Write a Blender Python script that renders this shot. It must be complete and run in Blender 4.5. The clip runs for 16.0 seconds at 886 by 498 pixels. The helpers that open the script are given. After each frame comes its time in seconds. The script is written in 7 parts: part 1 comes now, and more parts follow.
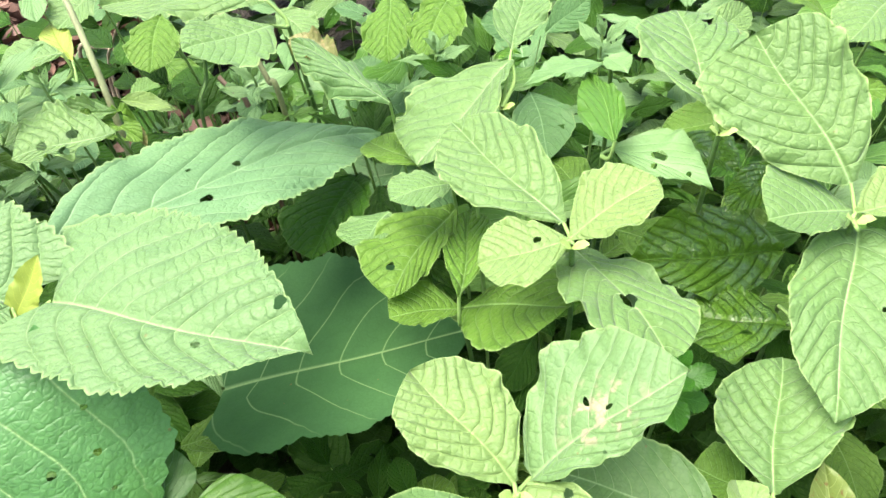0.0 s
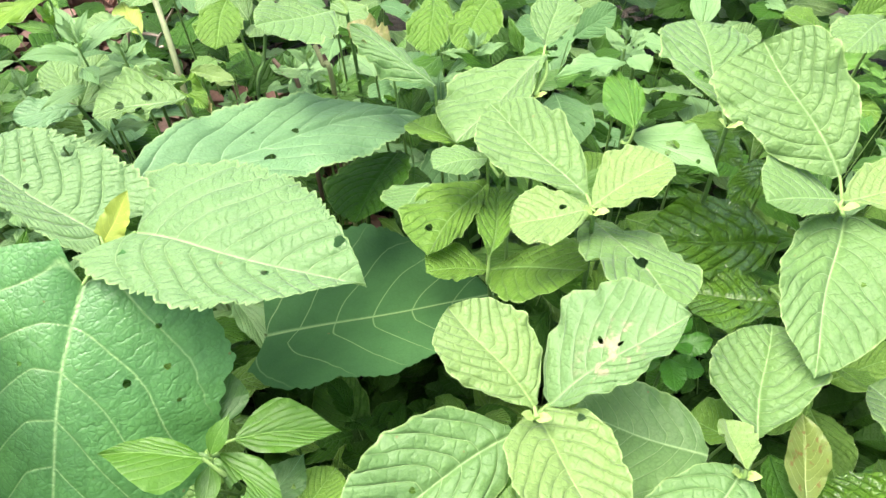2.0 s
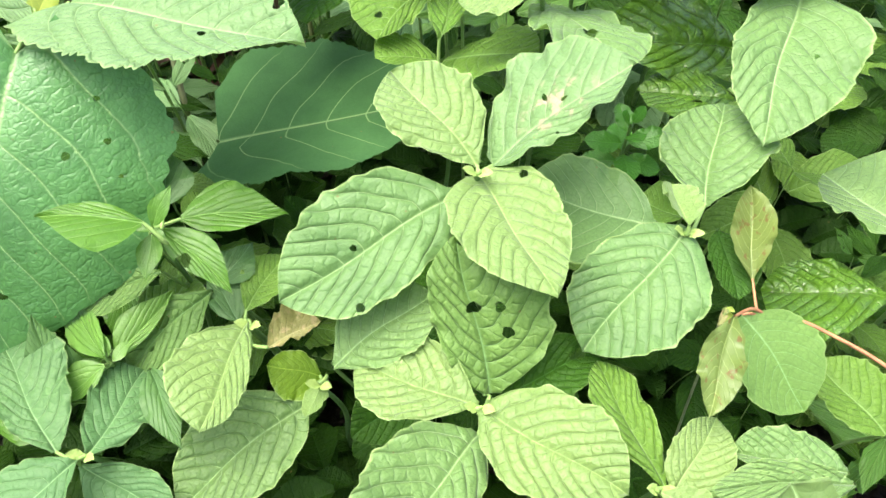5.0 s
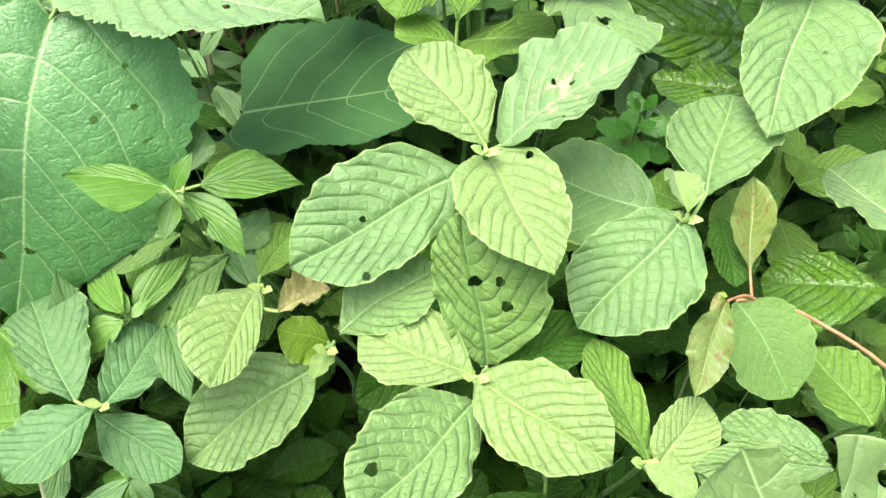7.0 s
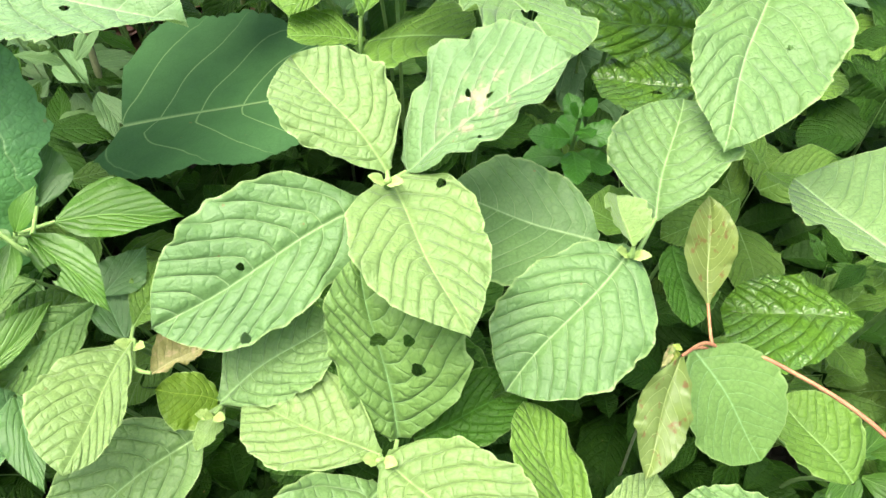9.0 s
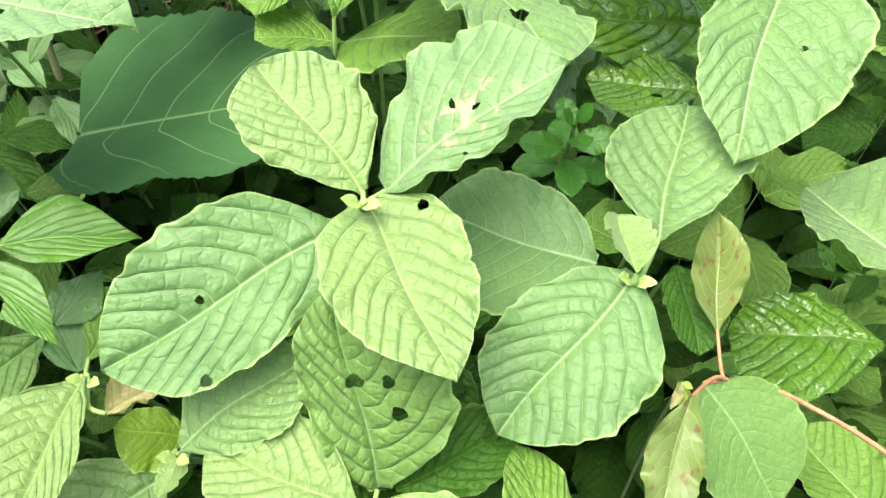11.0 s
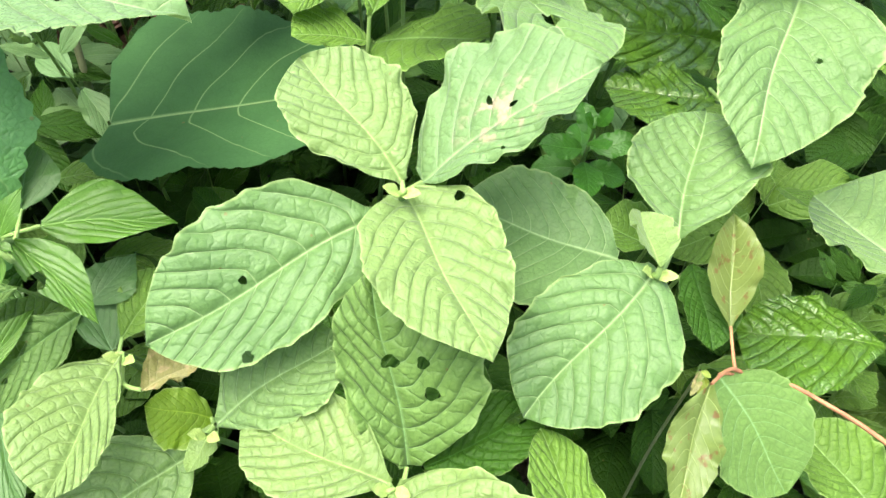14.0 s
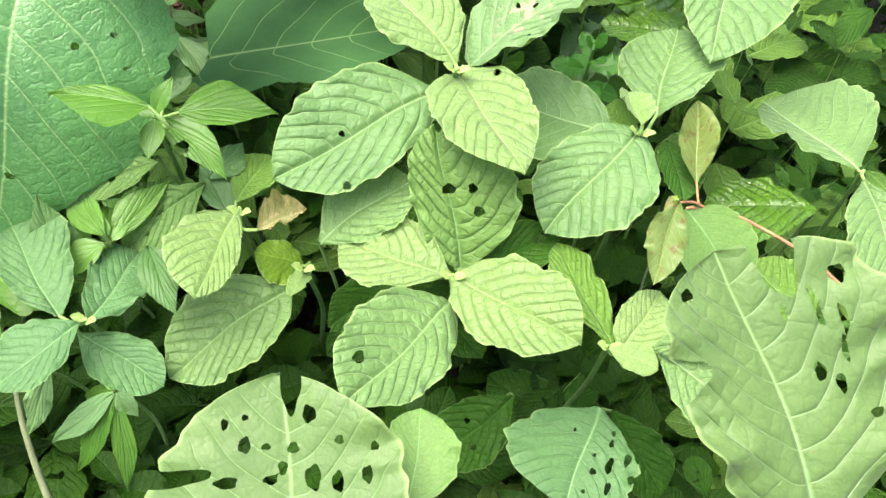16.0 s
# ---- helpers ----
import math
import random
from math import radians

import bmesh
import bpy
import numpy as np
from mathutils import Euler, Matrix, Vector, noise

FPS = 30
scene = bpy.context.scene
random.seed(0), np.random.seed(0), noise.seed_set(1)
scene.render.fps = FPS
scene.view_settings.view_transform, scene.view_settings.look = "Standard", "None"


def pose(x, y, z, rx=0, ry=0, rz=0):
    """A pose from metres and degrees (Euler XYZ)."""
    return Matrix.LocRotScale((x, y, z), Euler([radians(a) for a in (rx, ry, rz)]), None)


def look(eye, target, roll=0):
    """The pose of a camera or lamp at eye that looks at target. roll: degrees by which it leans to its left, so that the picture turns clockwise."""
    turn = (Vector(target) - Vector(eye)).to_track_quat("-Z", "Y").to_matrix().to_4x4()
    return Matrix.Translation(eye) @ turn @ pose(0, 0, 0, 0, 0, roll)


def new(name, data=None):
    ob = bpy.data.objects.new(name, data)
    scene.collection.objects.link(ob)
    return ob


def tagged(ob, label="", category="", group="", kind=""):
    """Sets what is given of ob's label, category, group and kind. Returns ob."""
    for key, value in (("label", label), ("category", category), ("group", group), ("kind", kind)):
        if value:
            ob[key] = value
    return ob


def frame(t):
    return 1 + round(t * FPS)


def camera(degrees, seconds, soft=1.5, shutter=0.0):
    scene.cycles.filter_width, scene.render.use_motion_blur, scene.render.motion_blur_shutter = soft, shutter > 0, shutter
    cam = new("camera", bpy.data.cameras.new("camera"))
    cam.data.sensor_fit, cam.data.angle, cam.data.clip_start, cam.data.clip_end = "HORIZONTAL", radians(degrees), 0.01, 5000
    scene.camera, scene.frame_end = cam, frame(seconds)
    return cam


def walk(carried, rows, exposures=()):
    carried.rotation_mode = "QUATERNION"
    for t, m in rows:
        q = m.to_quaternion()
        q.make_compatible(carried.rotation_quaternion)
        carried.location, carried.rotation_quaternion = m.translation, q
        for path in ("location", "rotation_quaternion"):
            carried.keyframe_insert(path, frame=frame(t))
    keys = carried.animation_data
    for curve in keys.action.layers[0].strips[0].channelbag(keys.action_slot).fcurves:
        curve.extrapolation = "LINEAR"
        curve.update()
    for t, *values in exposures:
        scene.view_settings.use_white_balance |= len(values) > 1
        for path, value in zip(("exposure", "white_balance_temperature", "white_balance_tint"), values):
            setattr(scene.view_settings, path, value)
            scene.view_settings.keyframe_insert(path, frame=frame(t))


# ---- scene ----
cam = camera(52.73, 16.0)
PATH = [
    (0, (-0.0015, -0.0020, 0.7967), (-0.0367, 0.7144, 0.0999), -3.86),
    (0.5, (-0.0067, 0.0050, 0.7925), (-0.0388, 0.7246, 0.0988), -2.82),
    (1, (-0.0015, 0.0014, 0.7964), (-0.0384, 0.7235, 0.1057), -2.82),
    (1.5, (0.0007, -0.0329, 0.8021), (-0.0331, 0.6980, 0.1205), -2.17),
    (2, (-0.0239, -0.0820, 0.8178), (-0.0566, 0.6511, 0.1385), -0.08),
    (2.5, (-0.0361, -0.1355, 0.8418), (-0.0940, 0.5960, 0.1624), -0.85),
    (3, (-0.0332, -0.1794, 0.8513), (-0.0936, 0.5590, 0.1795), -0.83),
    (3.5, (-0.0288, -0.2073, 0.8364), (-0.0882, 0.5253, 0.1583), -0.64),
    (4, (-0.0197, -0.1936, 0.8002), (-0.0695, 0.5095, 0.0908), -0.66),
    (4.5, (-0.0016, -0.1593, 0.7740), (-0.0418, 0.5221, 0.0432), -1.02),
    (5, (0.0052, -0.1400, 0.7464), (-0.0124, 0.5308, 0.0050), 0.49),
    (5.2, (0.0048, -0.1359, 0.7321), (-0.0168, 0.5313, -0.0125), 0.42),
    (7.3, (0.0200, -0.1616, 0.7599), (-0.0260, 0.4927, 0.0051), 1.30),
    (7.5, (0.0212, -0.1642, 0.7564), (-0.0184, 0.4956, 0.0060), 1.71),
    (8, (0.0257, -0.1314, 0.7413), (0.0087, 0.5192, -0.0180), 1.95),
    (8.5, (0.0267, -0.0966, 0.7238), (0.0236, 0.5481, -0.0406), 2.87),
    (9, (0.0423, -0.0688, 0.7114), (0.0427, 0.5713, -0.0569), 2.59),
    (11.3, (0.0443, -0.0277, 0.6884), (0.0619, 0.6037, -0.0868), 3.31),
    (11.5, (0.0437, -0.0282, 0.6902), (0.0661, 0.6075, -0.0813), 3.79),
    (12, (0.0409, -0.0313, 0.6927), (0.0643, 0.6103, -0.0740), 3.99),
    (12.5, (0.0376, -0.0302, 0.6879), (0.0619, 0.6120, -0.0783), 4.38),
    (13, (0.0344, -0.0277, 0.6874), (0.0583, 0.6126, -0.0803), 4.57),
    (13.5, (0.0327, -0.0283, 0.6853), (0.0583, 0.6131, -0.0816), 4.65),
    (14, (0.0224, -0.0483, 0.6956), (0.0524, 0.5939, -0.0703), 5.76),
    (14.5, (0.0155, -0.0850, 0.7212), (0.0309, 0.5695, -0.0346), 5.31),
    (15, (0.0093, -0.1224, 0.7332), (0.0245, 0.5381, -0.0175), 5.46),
    (15.5, (0.0053, -0.1711, 0.7366), (0.0226, 0.4991, -0.0053), 4.64),
    (16, (-0.0041, -0.2263, 0.7446), (0.0270, 0.4399, -0.0005), 5.49),
]
walk(cam, [(t, look(eye, target, roll)) for t, eye, target, roll in PATH])

# ---- light ----
world = bpy.data.worlds.new("overcast")
scene.world = world
world.use_nodes = True
wn = world.node_tree.nodes
sky = wn.new("ShaderNodeTexSky")
sky.sky_type, sky.sun_disc = "NISHITA", False
sky.sun_elevation, sky.sun_rotation = radians(74), radians(-112)
sky.air_density, sky.dust_density, sky.ozone_density = 1.0, 6.0, 1.0
world.node_tree.links.new(sky.outputs[0], wn["Background"].inputs[0])
wn["Background"].inputs[1].default_value = 0.13
sun = new("sun", bpy.data.lights.new("sun", "SUN"))
sun.data.energy, sun.data.angle, sun.data.color = 2.1, radians(54), (1.0, 0.98, 0.95)
sun.matrix_world = look((-0.75, 0.0, 3.2), (0, 0.3, 0.3))
scene.view_settings.exposure = 2.02


# ---- materials ----
def material(name):
    m = bpy.data.materials.new(name)
    m.use_nodes = True
    return m, m.node_tree.nodes, m.node_tree.links


def math_node(nt, op, a, b=None, c=None, clamp=False):
    n = nt.nodes.new("ShaderNodeMath")
    n.operation, n.use_clamp = op, clamp
    for i, v in enumerate((a, b, c)):
        if v is None:
            continue
        if isinstance(v, (int, float)):
            n.inputs[i].default_value = v
        else:
            nt.links.new(v, n.inputs[i])
    return n.outputs[0]


def mix_colour(nt, fac, a, b):
    n = nt.nodes.new("ShaderNodeMix")
    n.data_type = "RGBA"
    for i, v in ((0, fac), (6, a), (7, b)):
        if isinstance(v, (int, float)):
            n.inputs[i].default_value = v
        elif isinstance(v, tuple):
            n.inputs[i].default_value = (*v, 1)
        else:
            nt.links.new(v, n.inputs[i])
    return n.outputs[2]


def leaf_material(name, body, vein, veins, rough=0.5, thin=0.3, rim=0.0, net=1.0, blotch=0.0, blotch_colour=(0.35, 0.25, 0.08), wet=0.0, hair=0.0, grain=1.0, scar=False, gloss=0.36, ladder=5.0, crumple=0.3):
    """A leaf's skin over its own (across, along) coordinates: midrib, side veins, net of fine veins, painted furrow
    shade, spots, margin.
    """
    body = (body[0] * 1.07, body[1], body[2] * (1.14 if hair > 0.1 else 1.05))
    m, nodes, links = material(name)
    nt = m.node_tree
    uv_node, rim_node = nodes.new("ShaderNodeUVMap"), nodes.new("ShaderNodeUVMap")
    uv_node.uv_map, rim_node.uv_map = "leaf", "margin"
    uv = uv_node.outputs[0]
    rim_sep = nodes.new("ShaderNodeSeparateXYZ")
    links.new(rim_node.outputs[0], rim_sep.inputs[0])
    sep = nodes.new("ShaderNodeSeparateXYZ")
    links.new(uv, sep.inputs[0])
    across = math_node(nt, "ABSOLUTE", math_node(nt, "MULTIPLY_ADD", sep.outputs[0], 2.0, -1.0))
    along = sep.outputs[1]
    info = nodes.new("ShaderNodeObjectInfo")
    coord = nodes.new("ShaderNodeTexCoord").outputs["Object"]
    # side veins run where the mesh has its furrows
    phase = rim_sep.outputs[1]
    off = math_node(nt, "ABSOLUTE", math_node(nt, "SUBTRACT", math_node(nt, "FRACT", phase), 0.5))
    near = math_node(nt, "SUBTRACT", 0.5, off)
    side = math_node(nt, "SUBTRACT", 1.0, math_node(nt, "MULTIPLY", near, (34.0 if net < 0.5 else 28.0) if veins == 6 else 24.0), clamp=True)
    side = math_node(nt, "MULTIPLY", side, math_node(nt, "SUBTRACT", 1.0, math_node(nt, "POWER", rim_sep.outputs[0], 5.0)))
    mid = math_node(nt, "SUBTRACT", 1.0, math_node(nt, "MULTIPLY", across, math_node(nt, "MULTIPLY_ADD", along, 40.0 if veins == 6 else 32.0, 40.0 if veins == 6 else 26.0)), clamp=True)
    half = math_node(nt, "GREATER_THAN", sep.outputs[0], 0.5)
    warp = nodes.new("ShaderNodeTexNoise")
    warp.inputs["Scale"].default_value, warp.inputs["Detail"].default_value = 90.0, 2.0
    links.new(coord, warp.inputs["Vector"])
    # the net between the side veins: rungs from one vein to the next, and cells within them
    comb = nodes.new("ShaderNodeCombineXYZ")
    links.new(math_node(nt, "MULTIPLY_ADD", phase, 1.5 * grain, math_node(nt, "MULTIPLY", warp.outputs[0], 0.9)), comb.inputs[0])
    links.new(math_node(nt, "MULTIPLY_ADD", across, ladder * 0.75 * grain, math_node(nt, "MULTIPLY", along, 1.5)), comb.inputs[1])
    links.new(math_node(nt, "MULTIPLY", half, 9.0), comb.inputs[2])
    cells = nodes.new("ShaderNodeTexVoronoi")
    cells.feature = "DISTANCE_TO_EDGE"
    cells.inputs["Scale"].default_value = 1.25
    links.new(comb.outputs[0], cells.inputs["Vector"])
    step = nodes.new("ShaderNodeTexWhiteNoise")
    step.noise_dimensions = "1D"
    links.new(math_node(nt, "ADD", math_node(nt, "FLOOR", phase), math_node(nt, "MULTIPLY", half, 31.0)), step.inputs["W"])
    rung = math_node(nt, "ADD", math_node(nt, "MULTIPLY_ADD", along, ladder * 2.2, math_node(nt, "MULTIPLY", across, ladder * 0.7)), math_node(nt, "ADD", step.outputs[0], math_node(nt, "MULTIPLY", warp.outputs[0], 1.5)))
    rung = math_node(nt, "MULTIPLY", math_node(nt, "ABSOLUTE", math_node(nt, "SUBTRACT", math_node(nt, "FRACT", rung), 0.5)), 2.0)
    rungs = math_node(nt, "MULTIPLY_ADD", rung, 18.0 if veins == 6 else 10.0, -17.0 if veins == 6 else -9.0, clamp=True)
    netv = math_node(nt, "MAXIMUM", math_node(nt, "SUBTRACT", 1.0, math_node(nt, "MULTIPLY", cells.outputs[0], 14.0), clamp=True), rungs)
    # soft pads between the veins
    ridge = math_node(nt, "SUBTRACT", 1.0, math_node(nt, "POWER", math_node(nt, "MULTIPLY", off, 2.0), 4.0))
    pad = math_node(nt, "SUBTRACT", 1.0, math_node(nt, "POWER", rung, 4.0))
    inner = math_node(nt, "MULTIPLY", across, 9.0, clamp=True)
    dome = math_node(nt, "MULTIPLY", math_node(nt, "MULTIPLY", ridge, math_node(nt, "MULTIPLY_ADD", pad, 0.46, 0.54)), inner)
    dome = math_node(nt, "ADD", dome, math_node(nt, "MULTIPLY", math_node(nt, "POWER", math_node(nt, "MULTIPLY", cells.outputs[0], 2.0, clamp=True), 0.8), crumple))
    noise1 = nodes.new("ShaderNodeTexNoise")
    noise1.inputs["Scale"].default_value, noise1.inputs["Detail"].default_value = 28.0, 3.0
    links.new(coord, noise1.inputs["Vector"])
    noise2 = nodes.new("ShaderNodeTexNoise")
    noise2.inputs["Scale"].default_value, noise2.inputs["Detail"].default_value = 900.0, 2.0
    links.new(coord, noise2.inputs["Vector"])
    dark = tuple(c * 0.72 for c in body)
    light = (min(body[0] * 1.35, 0.8), min(body[1] * 1.2, 0.8), body[2] * 1.15)
    col = mix_colour(nt, math_node(nt, "MULTIPLY_ADD", noise1.outputs[0], 1.6, -0.3, clamp=True), dark, light)
    col = mix_colour(nt, math_node(nt, "MULTIPLY", info.outputs["Random"], 0.45), col, (body[0] * 0.75, body[1] * 0.85, body[2] * 0.9))
    col = mix_colour(nt, math_node(nt, "MULTIPLY_ADD", noise2.outputs[0], 1.2, -0.45, clamp=True), col, dark)
    # shade of the furrows painted into the base colour, along side veins and net
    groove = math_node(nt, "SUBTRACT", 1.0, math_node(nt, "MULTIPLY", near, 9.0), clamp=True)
    furrow_shade = math_node(nt, "MAXIMUM", netv, math_node(nt, "MULTIPLY", groove, 0.8))
    col = mix_colour(nt, math_node(nt, "MULTIPLY", furrow_shade, min(0.5 * net, 0.6)), col, (body[0] * 0.5, body[1] * 0.55, body[2] * 0.45))
    veins_all = math_node(nt, "MAXIMUM", math_node(nt, "MULTIPLY", side, 0.8 if veins == 6 else 0.78), mid)
    col = mix_colour(nt, math_node(nt, "MULTIPLY", veins_all, 0.9), col, vein)
    if rim:
        edge = math_node(nt, "MULTIPLY", math_node(nt, "SUBTRACT", rim_sep.outputs[0], 0.955), 30.0, clamp=True)
        col = mix_colour(nt, math_node(nt, "MULTIPLY", edge, rim), col, (0.3, 0.42, 0.14))
    if blotch:
        spots = nodes.new("ShaderNodeTexNoise")
        spots.inputs["Scale"].default_value, spots.inputs["Detail"].default_value = 130.0 if scar else 200.0, 4.0
        links.new(coord, spots.inputs["Vector"])
        where = math_node(nt, "MULTIPLY", math_node(nt, "SUBTRACT", spots.outputs[0], 0.68 - 0.13 * blotch), 14.0, clamp=True)
        if scar:
            # one worn patch beside the midrib
            gap = nodes.new("ShaderNodeVectorMath")
            gap.operation = "DISTANCE"
            gap.inputs[1].default_value = (0.52, 0.5, 0)
            links.new(uv, gap.inputs[0])
            where = math_node(nt, "MULTIPLY", where, math_node(nt, "MULTIPLY_ADD", gap.outputs["Value"], -7.0, 2.2, clamp=True))
        col = mix_colour(nt, where, col, blotch_colour)
    # small brown specks, few and scattered
    speck = nodes.new("ShaderNodeTexVoronoi")
    speck.inputs["Scale"].default_value = 150.0
    links.new(coord, speck.inputs["Vector"])
    shade = nodes.new("ShaderNodeSeparateColor")
    links.new(speck.outputs["Color"], shade.inputs[0])
    dot = math_node(nt, "MULTIPLY", math_node(nt, "LESS_THAN", speck.outputs["Distance"], math_node(nt, "MULTIPLY", shade.outputs[1], 0.16)), math_node(nt, "GREATER_THAN", shade.outputs[0], 0.93))
    col = mix_colour(nt, math_node(nt, "MULTIPLY", dot, 0.75), col, (0.16, 0.12, 0.04))
    # the finest net, a couple of millimetres wide, crease shade painted into its lines
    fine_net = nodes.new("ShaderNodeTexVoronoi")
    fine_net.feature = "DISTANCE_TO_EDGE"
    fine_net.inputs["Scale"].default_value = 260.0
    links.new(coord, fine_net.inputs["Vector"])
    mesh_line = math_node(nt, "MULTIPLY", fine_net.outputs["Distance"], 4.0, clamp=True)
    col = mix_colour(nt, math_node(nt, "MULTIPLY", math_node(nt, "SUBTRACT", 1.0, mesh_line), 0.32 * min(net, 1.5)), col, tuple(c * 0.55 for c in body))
    # relief
    h = math_node(nt, "ADD", math_node(nt, "MULTIPLY", dome, 0.56 * net), math_node(nt, "MULTIPLY", noise2.outputs[0], 0.09))
    h = math_node(nt, "ADD", h, math_node(nt, "MULTIPLY", veins_all, -0.16))
    size_node, size_sep = nodes.new("ShaderNodeUVMap"), nodes.new("ShaderNodeSeparateXYZ")
    size_node.uv_map = "relief"
    links.new(size_node.outputs[0], size_sep.inputs[0])
    h = math_node(nt, "MULTIPLY", h, size_sep.outputs[0])
    h = math_node(nt, "ADD", h, math_node(nt, "MULTIPLY", mesh_line, 0.11 * min(net, 1.5)))
    bump = nodes.new("ShaderNodeBump")
    bump.inputs["Strength"].default_value, bump.inputs["Distance"].default_value = 0.9, 0.0018
    links.new(h, bump.inputs["Height"])
    bsdf = nodes["Principled BSDF"]
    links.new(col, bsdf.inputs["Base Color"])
    links.new(bump.outputs[0], bsdf.inputs["Normal"])
    bsdf.inputs["Roughness"].default_value = rough
    bsdf.inputs["Specular IOR Level"].default_value = gloss
    bsdf.inputs["Sheen Weight"].default_value, bsdf.inputs["Sheen Roughness"].default_value = hair, 0.45
    if wet:
        film = nodes.new("ShaderNodeTexNoise")
        film.inputs["Scale"].default_value, film.inputs["Detail"].default_value = 55.0, 3.0
        links.new(coord, film.inputs["Vector"])
        links.new(math_node(nt, "MULTIPLY_ADD", film.outputs[0], 9.0, -3.9, clamp=True), bsdf.inputs["Coat Weight"])
        bsdf.inputs["Coat Roughness"].default_value, bsdf.inputs["Coat IOR"].default_value = 0.09, 1.6
        links.new(bump.outputs[0], bsdf.inputs["Coat Normal"])
    through_light = nodes.new("ShaderNodeBsdfTranslucent")
    links.new(mix_colour(nt, 0.5, col, (body[0] * 1.6, body[1] * 1.5, body[2] * 0.6)), through_light.inputs["Color"])
    links.new(bump.outputs[0], through_light.inputs["Normal"])
    both = nodes.new("ShaderNodeMixShader")
    both.inputs[0].default_value = thin
    links.new(bsdf.outputs[0], both.inputs[1])
    links.new(through_light.outputs[0], both.inputs[2])
    links.new(both.outputs[0], nodes["Material Output"].inputs["Surface"])
    return m


def plain_material(name, body, dark, scale, rough=0.7, bumpy=0.4, dist=0.002):
    m, nodes, links = material(name)
    nt = m.node_tree
    coord = nodes.new("ShaderNodeTexCoord").outputs["Object"]
    n1 = nodes.new("ShaderNodeTexNoise")
    n1.inputs["Scale"].default_value, n1.inputs["Detail"].default_value = scale, 5.0
    n2 = nodes.new("ShaderNodeTexNoise")
    n2.inputs["Scale"].default_value, n2.inputs["Detail"].default_value = scale * 9, 3.0
    links.new(coord, n1.inputs["Vector"]), links.new(coord, n2.inputs["Vector"])
    f = math_node(nt, "MULTIPLY_ADD", math_node(nt, "ADD", n1.outputs[0], math_node(nt, "MULTIPLY", n2.outputs[0], 0.5)), 2.2, -1.15, clamp=True)
    bsdf = nodes["Principled BSDF"]
    links.new(mix_colour(nt, f, dark, body), bsdf.inputs["Base Color"])
    bump = nodes.new("ShaderNodeBump")
    bump.inputs["Strength"].default_value, bump.inputs["Distance"].default_value = bumpy, dist
    links.new(n2.outputs[0], bump.inputs["Height"])
    links.new(bump.outputs[0], bsdf.inputs["Normal"])
    bsdf.inputs["Roughness"].default_value = rough
    return m


